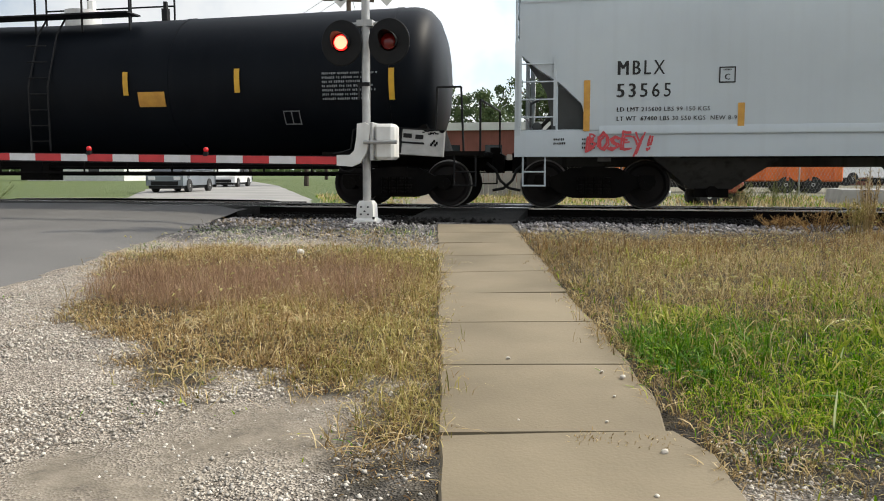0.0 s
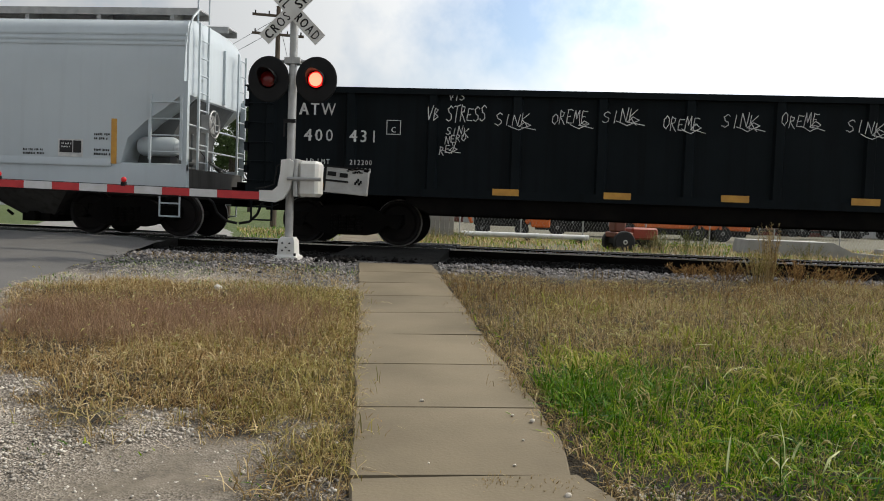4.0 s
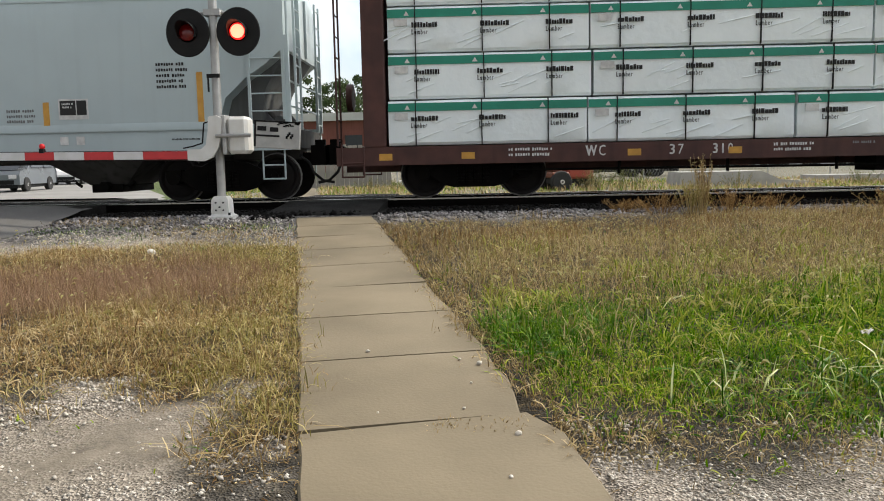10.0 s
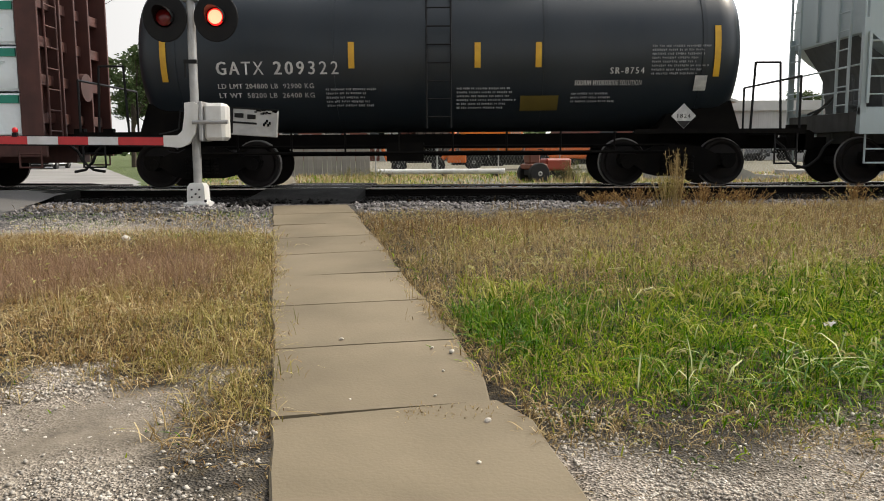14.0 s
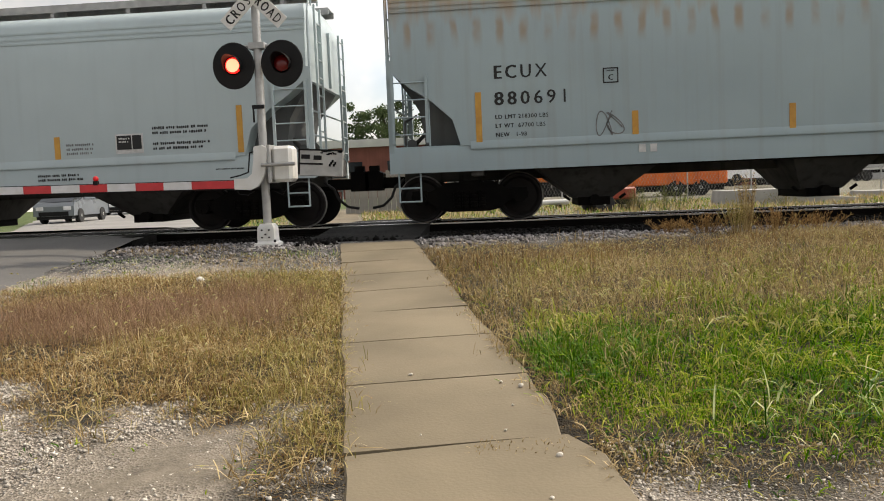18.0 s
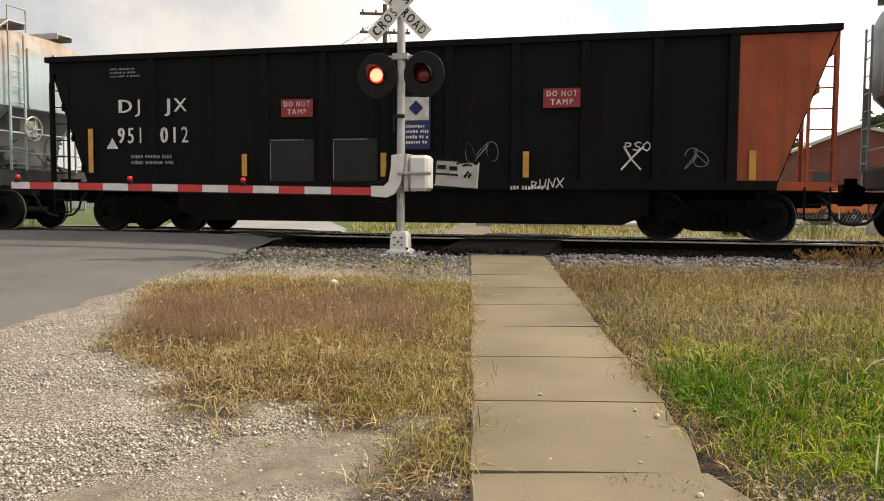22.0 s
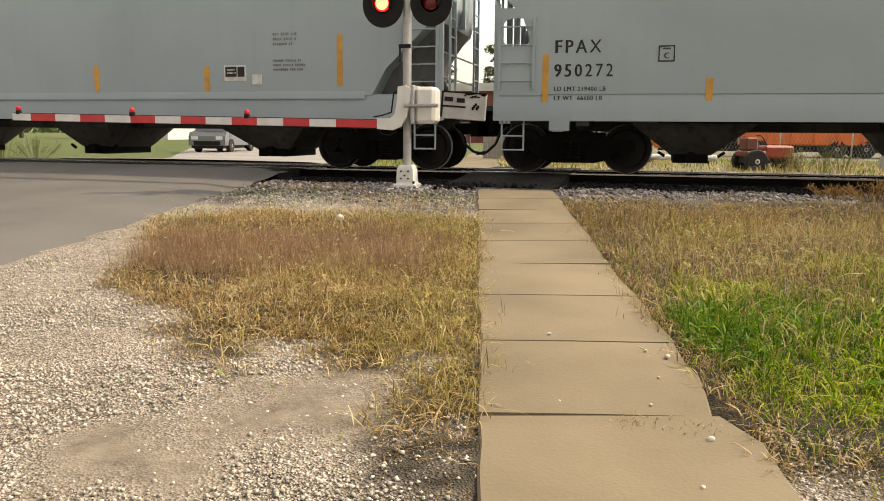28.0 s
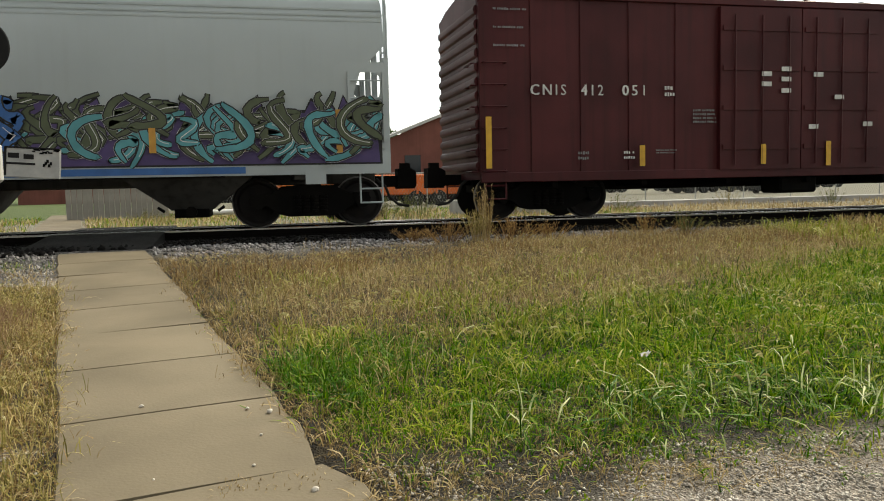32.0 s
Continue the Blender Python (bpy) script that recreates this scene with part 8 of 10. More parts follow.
part("cable", bm, BLACK_PAINT, signal)
arm = new("gate_arm")
arm.parent = signal
arm["label"] = "long gate arm with red and white reflective stripes"
x, stripe = -0.42, 0
edges = [-0.42, -1.13, -1.60, -2.07, -2.55, -3.02, -3.51, -3.99, -4.49, -4.98, -5.50, -6.01, -6.53, -7.05, -7.45]
for a, b in zip(edges, edges[1:]):
    bm = bmesh.new()
    za, zb = 0.86 - 0.0135 * (a + 0.42), 0.86 - 0.0135 * (b + 0.42)
    ring_solid(bm, [[(q, -0.29 + d, z + e) for d, e in ((0, -0.062), (0, 0.062), (0.035, 0.062), (0.035, -0.062))] for q, z in ((a, za), (b, zb))])
    part("stripe", bm, RED_TAPE if stripe % 2 == 0 else WHITE_TAPE, arm)
    stripe += 1
bm = bmesh.new()
ring_solid(bm, [[(q, -0.26 + d, z + e) for d, e in ((0, 0.064), (0, 0.075), (0.03, 0.075), (0.03, 0.064))] for q, z in ((-0.42, 0.86), (-7.45, 0.955))])
ring_solid(bm, [[(q, -0.26 + d, z + e) for d, e in ((0, -0.085), (0, -0.064), (0.03, -0.064), (0.03, -0.085))] for q, z in ((-0.42, 0.86), (-7.45, 0.955))])
part("arm_spine", bm, BLACK_PAINT, arm)
for x in (-2.74, -4.95, -7.32):
    z = 0.86 - 0.0135 * (x + 0.42) + 0.10
    bm = bmesh.new()
    bmesh.ops.create_uvsphere(bm, u_segments=14, v_segments=8, radius=0.046, matrix=Matrix.Translation((x, -0.275, z + 0.055)))
    gl = part("arm_lamp", bm, SMALL_RED, arm, "small red arm lamp")
    bm = bmesh.new()
    box(bm, x - 0.035, x + 0.035, -0.31, -0.24, z - 0.05, z + 0.02)
    part("lamp_socket", bm, BLACK_PAINT, gl)


# ---- beyond the track ----
def tree(x, y, h, w, seed, leaf=LEAF, sparse=1.0, label="leafy broad tree standing beyond the buildings"):
    rnd = random.Random(seed)
    t = tagged(new("tree"), label, "tree", "trees beyond the track")
    t.location = (x, y, -0.4)
    bm = bmesh.new()
    tips = []
    top = Vector((rnd.uniform(-0.3, 0.3), rnd.uniform(-0.3, 0.3), h * 0.55))
    rod(bm, (0, 0, 0), top * 0.5, 0.022 * h, 8, 0.016 * h), rod(bm, top * 0.5, top, 0.016 * h, 8, 0.009 * h)
    for k in range(11):
        a, z0 = rnd.uniform(0, 6.28), h * rnd.uniform(0.25, 0.55)
        b = Vector((math.cos(a) * w * rnd.uniform(0.25, 0.5), math.sin(a) * w * rnd.uniform(0.25, 0.5), h * rnd.uniform(0.5, 0.92)))
        rod(bm, (0, 0, z0), b, 0.009 * h, 6, 0.003 * h)
        tips.append(b)
        for q in range(2):
            c = b + Vector((rnd.uniform(-1, 1) * w * 0.2, rnd.uniform(-1, 1) * w * 0.2, rnd.uniform(-0.05, 0.12) * h))
            rod(bm, b * 0.7, c, 0.004 * h, 5, 0.0015 * h)
            tips.append(c)
    part("trunk", bm, BARK, t)
    r = np.random.RandomState(seed)
    tips += [Vector((rnd.uniform(-0.35, 0.35) * w, rnd.uniform(-0.35, 0.35) * w, h * rnd.uniform(0.45, 0.9))) for _ in range(16)]
    cen, n = np.array([tuple(p) for p in tips]), int(7000 * sparse)
    pick = r.randint(0, len(cen), n)
    d = r.randn(n, 3)
    d /= np.linalg.norm(d, axis=1)[:, None]
    rad = (0.5 + 0.5 * r.rand(len(cen)))[pick] * r.rand(n) ** 0.4
    p = cen[pick] + d * rad[:, None] * np.array([w * 0.17, w * 0.17, h * 0.085])
    u, v = r.randn(n, 3), r.randn(n, 3)
    u /= np.linalg.norm(u, axis=1)[:, None]
    v -= u * (u * v).sum(1)[:, None]
    v /= np.linalg.norm(v, axis=1)[:, None]
    s = (0.009 + 0.012 * r.rand(n))[:, None] * h
    q = np.stack([p - u * s, p - v * s * 0.6, p + u * s, p + v * s * 0.6], 1).reshape(-1, 3)
    cr = np_mesh("crown", q, np.full(n, 4), np.arange(n * 4), leaf, t)
    return t


for k, (x, y, h, w) in enumerate(((-17.5, 118, 14.0, 9), (-9, 124, 15.0, 10), (-1.5, 122, 13.6, 9), (5, 118, 11.5, 8), (-4.5, 140, 16.5, 11), (17.5, 128, 13.5, 9), (23, 140, 11.5, 9), (34, 122, 14.2, 10), (41, 130, 12, 9),
                                    (-52, 112, 13, 10), (-43, 120, 14, 10), (-36, 126, 13, 9), (-70, 105, 14, 11), (-86, 96, 15, 11), (60, 135, 11, 9), (85, 140, 12, 10))):
    tree(x, y, h, w, 40 + k)
tree(-23.2, 60, 9.6, 5.6, 77, label="leafy tree standing beside the far road")


def building(name, label, x0, x1, y0, y1, eave, ridge, wall_m, roof_m, gable_x=None, openings=()):
    b = tagged(new(name), label, "building")
    bm = bmesh.new()
    zg = -0.5
    box(bm, x0, x1, y0, y1, zg, eave)
    wall = part("wall", bm, wall_m, b, smooth=False)
    bm = bmesh.new()
    if gable_x is None:
        box(bm, x0 - 0.4, x1 + 0.4, y0 - 0.4, y1 + 0.4, eave, ridge)
    else:
        extrude_y(bm, [(x0 - 0.5, eave - 0.1), (gable_x, ridge), (x1 + 0.5, eave - 0.1), (x1 + 0.5, eave + 0.15), (gable_x, ridge + 0.3), (x0 - 0.5, eave + 0.15)], y0 - 0.4, y1 + 0.4)
    part("roof", bm, roof_m, b, smooth=False)
    if gable_x is not None:
        bm = bmesh.new()
        extrude_y(bm, [(x0, eave - 0.02), (gable_x, ridge - 0.02), (x1, eave - 0.02)], y0, y0 + 0.3)
        part("gable", bm, wall_m, b, smooth=False)
    for a, c, z0, z1, m in openings:
        bm = bmesh.new()
        box(bm, a, c, y0 - 0.08, y0 + 0.1, z0, z1)
        w = part("window" if z0 > 0 else "door", bm, m, b, smooth=False)
        bm = bmesh.new()
        box(bm, a - 0.12, c + 0.12, y0 - 0.14, y0 - 0.02, z0 - 0.16, z0)
        part("sill", bm, ROOF_W, w, smooth=False)
    return b


building("workshop", "long low red brick workshop with a pale flat roof edge", -24, -3.8, 94, 118, 5.7, 6.6, BRICK, ROOF_W, None, [(-19 + 5 * k, -17 + 5 * k, 2.4, 4.0, WINDOW) for k in range(3)] + [(-7.6, -5.4, -0.4, 3.2, ROOF_W)])
building("shed", "brown metal shed with a pale roof", -3.2, 3.0, 88, 104, 4.6, 5.2, paint("shed_brown", (0.16, 0.12, 0.10), (0.13, 0.1, 0.085), 0.7, s1=0.5, streak=0.4), ROOF_W)
building("brick_hall", "red brick hall with a gabled roof", 13.2, 27.5, 78, 100, 5.3, 7.5, BRICK, ROOF_W, 18.6, [(15, 16.6, 2.0, 3.8, WINDOW), (21, 22.6, 2.0, 3.8, WINDOW)])
building("white_shed", "white metal storage shed", 28.4, 40, 82, 98, 4.6, 5.6, paint("shed_white", (0.55, 0.55, 0.54), (0.48, 0.48, 0.47), 0.6, s1=0.5, streak=0.3), ROOF_W)
building("house", "small pale house beyond the lawn", -74, -60, 92, 104, 3.2, 5.2, WHITE_PAINT, paint("roof_grey", (0.12, 0.12, 0.12), (0.09, 0.09, 0.09), 0.8, s1=2), -67, [(-71, -69.5, 0.8, 2.2, WINDOW), (-65, -63.5, 0.8, 2.2, WINDOW)])

# weathered board fence
fence = tagged(new("board_fence"), "weathered grey board fence beside the far pavement", "fence")
bm = bmesh.new()
cbox(bm, -0.095, 0.095, -0.012, 0.012, 0, 1.85, 0.004)
board = part("board", bm, FENCE_GREY, fence)
board.matrix_basis = pose(-6.85, 34, -0.42)
rf = random.Random(5)
for k in range(1, 19):
    twin(board, fence, pose(-6.85 + k * 0.2, 34, -0.42 + rf.uniform(-0.04, 0.03), rf.uniform(-1, 1), rf.uniform(-0.8, 0.8), 0))
for x in (-6.9, -5.1, -3.2):
    bm = bmesh.new()
    box(bm, x - 0.05, x + 0.05, 34.02, 34.12, -0.45, 1.5)
    part("fence_post", bm, FENCE_GREY, fence)
link = tagged(new("chain_link_fence"), "grey chain-link fence with thin steel posts", "fence")
bm = bmesh.new()
rod(bm, (0, 0, 0), (0, 0, 1.75), 0.03, 8)
post = part("post", bm, GALV, link)
post.matrix_basis = pose(-2.9, 34, -0.42)
for k in range(1, 16):
    twin(post, link, pose(-2.9 + k * 2.6, 34 + 0.03 * k, -0.42))
bm = bmesh.new()
rod(bm, (-2.9, 34, 1.3), (36.1, 34.45, 1.3), 0.02, 6)
part("top_rail", bm, GALV, link)
bm = bmesh.new()
for k in range(300):
    x = -2.9 + k * 0.13
    for s in (-1, 1):
        a, b = (x, 34, -0.4), (x + s * 0.85, 34.01, 1.3)
        rod(bm, a, b, 0.0035, 3, cap=False)
mesh_part = part("wire_mesh", bm, GALV, link, smooth=False)
mesh_part["kind"] = "stuff"


def wheels_of(v, spots, r, wdt, rim=GALV):
    bm = bmesh.new()
    prof = [(r * 0.55, -wdt / 2), (r * 0.92, -wdt / 2), (r, -wdt / 2 + 0.03), (r, wdt / 2 - 0.03), (r * 0.92, wdt / 2), (r * 0.55, wdt / 2)]
    ring_solid(bm, [[(q * math.cos(k * math.tau / 20), d, q * math.sin(k * math.tau / 20)) for k in range(20)] for q, d in prof])
    ty = part("wheel", bm, RUBBER, v)
    bm = bmesh.new()
    ring_solid(bm, [[(q * math.cos(k * math.tau / 16), d, q * math.sin(k * math.tau / 16)) for k in range(16)] for q, d in ((r * 0.56, -wdt / 2 + 0.01), (r * 0.5, -wdt / 2 + 0.03), (r * 0.12, -wdt / 2 - 0.01), (r * 0.12, wdt / 2 + 0.01), (r * 0.5, wdt / 2 - 0.03), (r * 0.56, wdt / 2 - 0.01))])
    rm = part("rim", bm, rim, ty)
    for k, (x, y) in enumerate(spots):
        if k == 0:
            ty.location = (x, y, r)
        else:
            w = twin(ty, v, pose(x, y, r))
            twin(rm, w, Matrix())


def vehicle(name, label, category, at, turn, paint_m, prof, glass, width, r=0.34, wx=(-1.4, 1.4), ladders=False):
    """A road vehicle from its side outline (x ahead, z up) and its band of glass."""
    v = tagged(new(name), label, category)
    v.matrix_basis = pose(at[0], at[1], at[2], 0, 0, turn)
    hw = width / 2
    bm = bmesh.new()
    ring_solid(bm, [[(x, s * (hw - (0.0 if z < 0.95 else (z - 0.95) * 0.22) - e), z) for x, z in prof] for s, e in ((-1, 0.05), (-1, 0.0), (1, 0.0), (1, 0.05))])
    part("body", bm, paint_m, v)
    for s in (-1, 1):
        for q in glass:
            bm = bmesh.new()
            pts = [(x, s * (hw - (z - 0.95) * 0.22 + 0.008), z) for x, z in q]
            bm.faces.new([bm.verts.new(p) for p in pts])
            part("side_window", bm, WINDOW, v, smooth=False)
    xs = [x for x, z in prof if z > 0.95 and z < 1.2] or [0]
    front, rear = max(p[0] for p in prof), min(p[0] for p in prof)
    roof_z = max(p[1] for p in prof)
    fx = max(x for x, z in prof if z > roof_z - 0.08)
    hx = max(x for x, z in prof if 0.93 < z < 1.25)
    bx = min(x for x, z in prof if z > roof_z - 0.08)
    bb = min(x for x, z in prof if 0.93 < z < 1.25)
    for a, b, nm in (((hx - 0.06, 1.02), (fx + 0.06, roof_z - 0.06), "windscreen"), ((bb + 0.0, 1.05), (bx - 0.02, roof_z - 0.08), "rear_window")):
        bm = bmesh.new()
        sgn = 1 if nm == "windscreen" else -1
        bm.faces.new([bm.verts.new((a[0] + sgn * 0.02, -hw + 0.14, a[1])), bm.verts.new((a[0] + sgn * 0.02, hw - 0.14, a[1])), bm.verts.new((b[0] + sgn * 0.02, hw - 0.26, b[1])), bm.verts.new((b[0] + sgn * 0.02, -hw + 0.26, b[1]))])
        part(nm, bm, WINDOW, v, smooth=False)
    for s in (-1, 1):
        bm = bmesh.new()
        cbox(bm, front - 0.09, front + 0.012, s * (hw - 0.3) - 0.18, s * (hw - 0.3) + 0.18, 0.62, 0.80, 0.02)
        part("headlight", bm, WHITE_TAPE, v)
        bm = bmesh.new()
        cbox(bm, rear - 0.012, rear + 0.08, s * (hw - 0.22) - 0.12, s * (hw - 0.22) + 0.12, 0.7, 0.95, 0.02)
        part("tail_light", bm, RED_GLASS, v)
    bm = bmesh.new()
    box(bm, front - 0.04, front + 0.02, -hw + 0.25, hw - 0.25, 0.36, 0.56)
    part("grille", bm, BLACK_PAINT, v)
    bm = bmesh.new()
    box(bm, rear + 0.05, front - 0.05, -hw + 0.12, hw - 0.12, 0.2, 0.36)
    part("chassis", bm, BLACK_PAINT, v)
    wheels_of(v, [(x, s * (hw - 0.1)) for x in wx for s in (-1, 1)], r, 0.22)
    return v


SUV = [(-2.3, 0.35), (-2.32, 0.9), (-2.25, 1.1), (-2.0, 1.66), (-1.6, 1.74), (0.3, 1.72), (0.62, 1.66), (1.15, 1.12), (2.15, 0.98), (2.3, 0.8), (2.3, 0.35)]
SEDAN = [(-2.4, 0.35), (-2.42, 0.9), (-2.3, 1.0), (-1.75, 1.05), (-1.2, 1.42), (-0.6, 1.48), (0.3, 1.46), (1.1, 1.02), (2.25, 0.88), (2.42, 0.7), (2.42, 0.35)]
vehicle("suv", "silver sport utility vehicle waiting on the far road", "car", (-21.3, 37.7, -0.30), -82, CAR_SILVER, SUV, [[(-1.95, 1.12), (-1.7, 1.58), (-0.75, 1.62), (-0.75, 1.12)], [(-0.65, 1.12), (-0.65, 1.62), (0.35, 1.6), (0.85, 1.12)]], 1.85)
vehicle("sedan", "white sedan waiting on the far road", "car", (-26.05, 52.8, -0.33), -79, CAR_WHITE, SEDAN, [[(-1.55, 1.08), (-1.15, 1.36), (-0.4, 1.4), (-0.4, 1.06)], [(-0.32, 1.06), (-0.32, 1.4), (0.28, 1.38), (0.85, 1.04)]], 1.82)
PICK = [(-2.8, 0.45), (-2.82, 1.15), (-0.75, 1.15), (-0.6, 1.85), (0.75, 1.85), (1.3, 1.22), (2.5, 1.12), (2.62, 0.9), (2.62, 0.45)]
PG = [[(-0.5, 1.25), (-0.42, 1.74), (0.18, 1.74), (0.18, 1.25)], [(0.26, 1.25), (0.26, 1.74), (0.72, 1.72), (1.1, 1.25)]]
vehicle("service_truck", "white service pickup truck parked in the yard", "truck", (17.6, 60, -0.05), 20, CAR_WHITE, PICK, PG, 1.95, 0.4, (-1.75, 1.7))
vehicle("pickup_truck", "dark pickup truck parked in the yard", "truck", (22.9, 63, -0.05), 25, CAR_DARK, PICK, PG, 1.95, 0.4, (-1.75, 1.7))
vehicle("pickup_truck", "white pickup truck parked far back in the yard", "truck", (31.5, 62, -0.1), 10, CAR_WHITE, PICK, PG, 1.95, 0.4, (-1.75, 1.7))
vehicle("sedan", "white car parked beside the fence", "car", (30.6, 31.6, -0.38), 40, CAR_WHITE, SEDAN, [[(-1.55, 1.08), (-1.15, 1.36), (-0.4, 1.4), (-0.4, 1.06)], [(-0.32, 1.06), (-0.32, 1.4), (0.28, 1.38), (0.85, 1.04)]], 1.82)
vehicle("suv", "dark sport utility vehicle parked in the yard", "car", (38, 52, -0.35), 15, CAR_DARK, SUV, [[(-1.95, 1.12), (-1.7, 1.58), (-0.75, 1.62), (-0.75, 1.12)], [(-0.65, 1.12), (-0.65, 1.62), (0.35, 1.6), (0.85, 1.12)]], 1.85)

# orange rail work truck with a raised cab and a number board
rt = tagged(new("rail_work_truck"), "orange rail work truck with a cab, long bed and number board", "work truck")
rt.location = (0, 45, -0.36)
bm = bmesh.new()
cbox(bm, 0.85, 4.25, -1.3, 1.3, 1.05, 3.15, 0.08)
cab = part("cab", bm, LOCO_ORANGE, rt)
bm = bmesh.new()
cbox(bm, 1.15, 2.45, -1.34, -1.28, 2.5, 2.85, 0.02)
part("cab_window", bm, paint("window_violet", (0.10, 0.09, 0.22), (0.08, 0.08, 0.18), 0.2, bump=0), cab)
for x0, x1 in ((0.95, 1.55), (1.7, 2.9), (3.05, 4.1)):
    bm = bmesh.new()
    cbox(bm, x0, x1, -1.345, -1.29, 1.2, 2.25, 0.02)
    part("cab_panel", bm, LOCO_ORANGE, cab)
bm = bmesh.new()
box(bm, 3.55, 3.9, -1.35, -1.3, 2.45, 2.85)
for k in range(5):
    box(bm, 3.6 + k * 0.12, 3.66 + k * 0.12, -1.36, -1.3, 1.3, 2.3)
part("cab_stripes", bm, WHITE_INK, cab, smooth=False)
bm = bmesh.new()
cbox(bm, 1.45, 2.55, -1.3, -1.2, 3.17, 3.52, 0.02)
nb = part("number_board", bm, WHITE_PAINT, rt, "white number board")
me = words("7250", 0.9, 0.25)
me.materials.clear()
me.materials.append(INK)
lt = new("lettering", me)
lt.parent = nb
lt.location = (1.55, -1.31, 3.22)
bm = bmesh.new()
cbox(bm, 4.35, 11.7, -1.3, 1.3, 0.62, 1.75, 0.06)
bed = part("bed", bm, MACH_ORANGE, rt)
for k in range(7):
    bm = bmesh.new()
    cbox(bm, 4.6 + k * 1.1, 4.72 + k * 1.1, -1.36, -1.3, 0.66, 1.7, 0.01)
    part("bed_rib", bm, MACH_ORANGE, bed)
bm = bmesh.new()
box(bm, 0.4, 11.6, -0.9, 0.9, 0.3, 0.62)
for x in (2.0, 6.0, 8.2):
    box(bm, x, x + 1.2, -1.25, -0.9, 0.25, 0.7)
box(bm, 0.7, 4.3, -1.3, 1.3, 0.62, 1.05)
part("chassis", bm, BLACK_PAINT, rt)
bm = bmesh.new()
rod(bm, (-1.5, -1.5, 1.45), (5.2, -1.5, 1.45), 0.03, 6)
for x in (0.5, 2.4, 4.3):
    rod(bm, (x, -1.5, 0.7), (x, -1.5, 1.45), 0.025, 6)
part("handrail", bm, GALV, rt)
wheels_of(rt, [(x, s * 1.15) for x in (1.6, 5.4, 9.0, 10.3) for s in (-1, 1)], 0.45, 0.3)

# dark machine with an orange boom
mc = tagged(new("tamping_machine"), "dark track machine with orange arms and a lattice frame", "track machine")
mc.location = (-1.2, 41, -0.38)
bm = bmesh.new()
cbox(bm, -1.5, 1.2, -0.9, 0.9, 0.5, 1.1, 0.05)
part("frame", bm, BLACK_PAINT, mc)
bm = bmesh.new()
for k in range(7):
    x = -1.4 + k * 0.42
    rod(bm, (x, -0.9, 1.1), (x, -0.9, 2.2), 0.035, 6), rod(bm, (x, -0.9, 1.1), (x + 0.42, -0.9, 2.2), 0.025, 6)
rod(bm, (-1.4, -0.9, 2.2), (1.3, -0.9, 2.2), 0.04, 6)
box(bm, -1.0, 0.9, -0.7, 0.7, 1.1, 1.9)
part("lattice", bm, STEEL_DK, mc)
bm = bmesh.new()
tube(bm, [(1.1, -1.0, 0.7), (1.7, -1.0, 1.2), (1.75, -1.0, 1.9), (1.3, -1.0, 2.3)], 0.11, 8)
part("boom", bm, MACH_ORANGE, mc)
bm = bmesh.new()
tube(bm, [(-1.6, -1.0, 0.6), (-1.9, -1.0, 1.3), (-1.5, -1.0, 1.9)], 0.09, 8)
part("arm", bm, MACH_ORANGE, mc)
bm = bmesh.new()
cbox(bm, 1.35, 2.3, -1.1, 0.4, 0.5, 1.0, 0.05)
part("tool_box", bm, MACH_ORANGE, mc)
wheels_of(mc, [(-1.1, -0.8), (0.9, -0.8), (-1.1, 0.8), (0.9, 0.8)], 0.35, 0.3)
# small red tractor
tr = tagged(new("garden_tractor"), "small red tractor with pale wheels standing in the weeds", "tractor")
tr.matrix_basis = pose(3.5, 27.0, -0.42, 0, 0, 20)
bm = bmesh.new()
cbox(bm, -0.2, 0.75, -0.28, 0.28, 0.45, 0.85, 0.06)
part("hood", bm, paint("tractor_red", (0.30, 0.045, 0.022), (0.24, 0.04, 0.02), 0.45), tr)
bm = bmesh.new()
cbox(bm, -0.85, -0.2, -0.4, 0.4, 0.5, 0.68, 0.04)
cbox(bm, -0.8, -0.4, -0.24, 0.24, 0.68, 1.1, 0.05)
part("seat", bm, paint("tractor_brown", (0.2, 0.06, 0.03), (0.15, 0.05, 0.03), 0.6), tr)
bm = bmesh.new()
tube(bm, [(0.0, 0, 0.85), (-0.18, 0, 1.12), (-0.3, -0.12, 1.15), (-0.3, 0.12, 1.15)], 0.02, 6)
box(bm, -0.8, 0.8, -0.2, 0.2, 0.3, 0.48)
part("steering", bm, BLACK_PAINT, tr)
wheels_of(tr, [(-0.55, -0.42), (-0.55, 0.42)], 0.36, 0.22, WHITE_PAINT)
wheels_of(tr, [(0.6, -0.36), (0.6, 0.36)], 0.22, 0.14, WHITE_PAINT)
pipe = bmesh.new()
rod(pipe, (-2.6, 31.5, -0.10), (2.4, 31.8, -0.10), 0.10, 12)
for k in range(6):
    rod(pipe, (-2.5 + k * 0.95, 31.52, -0.10), (-2.42 + k * 0.95, 31.52, -0.10), 0.115, 12)
tagged(part("pipe", pipe, WHITE_PAINT), "white pipe lying on timbers along the fence", "pipe")
for x in (-2.2, 0.0, 2.0):
    bm = bmesh.new()
    box(bm, x - 0.1, x + 0.1, 31.3, 31.95, -0.42, -0.195)
    tagged(part("timber", bm, TIE), "dark timber lying under a white pipe", "timber", "timbers under the pipe")
bm = bmesh.new()
extrude_y(bm, [(7.0, -0.40), (12.2, -0.40), (11.4, -0.2), (10.3, -0.12), (9.7, 0.17), (7.1, 0.17)], 26.6, 28.4)
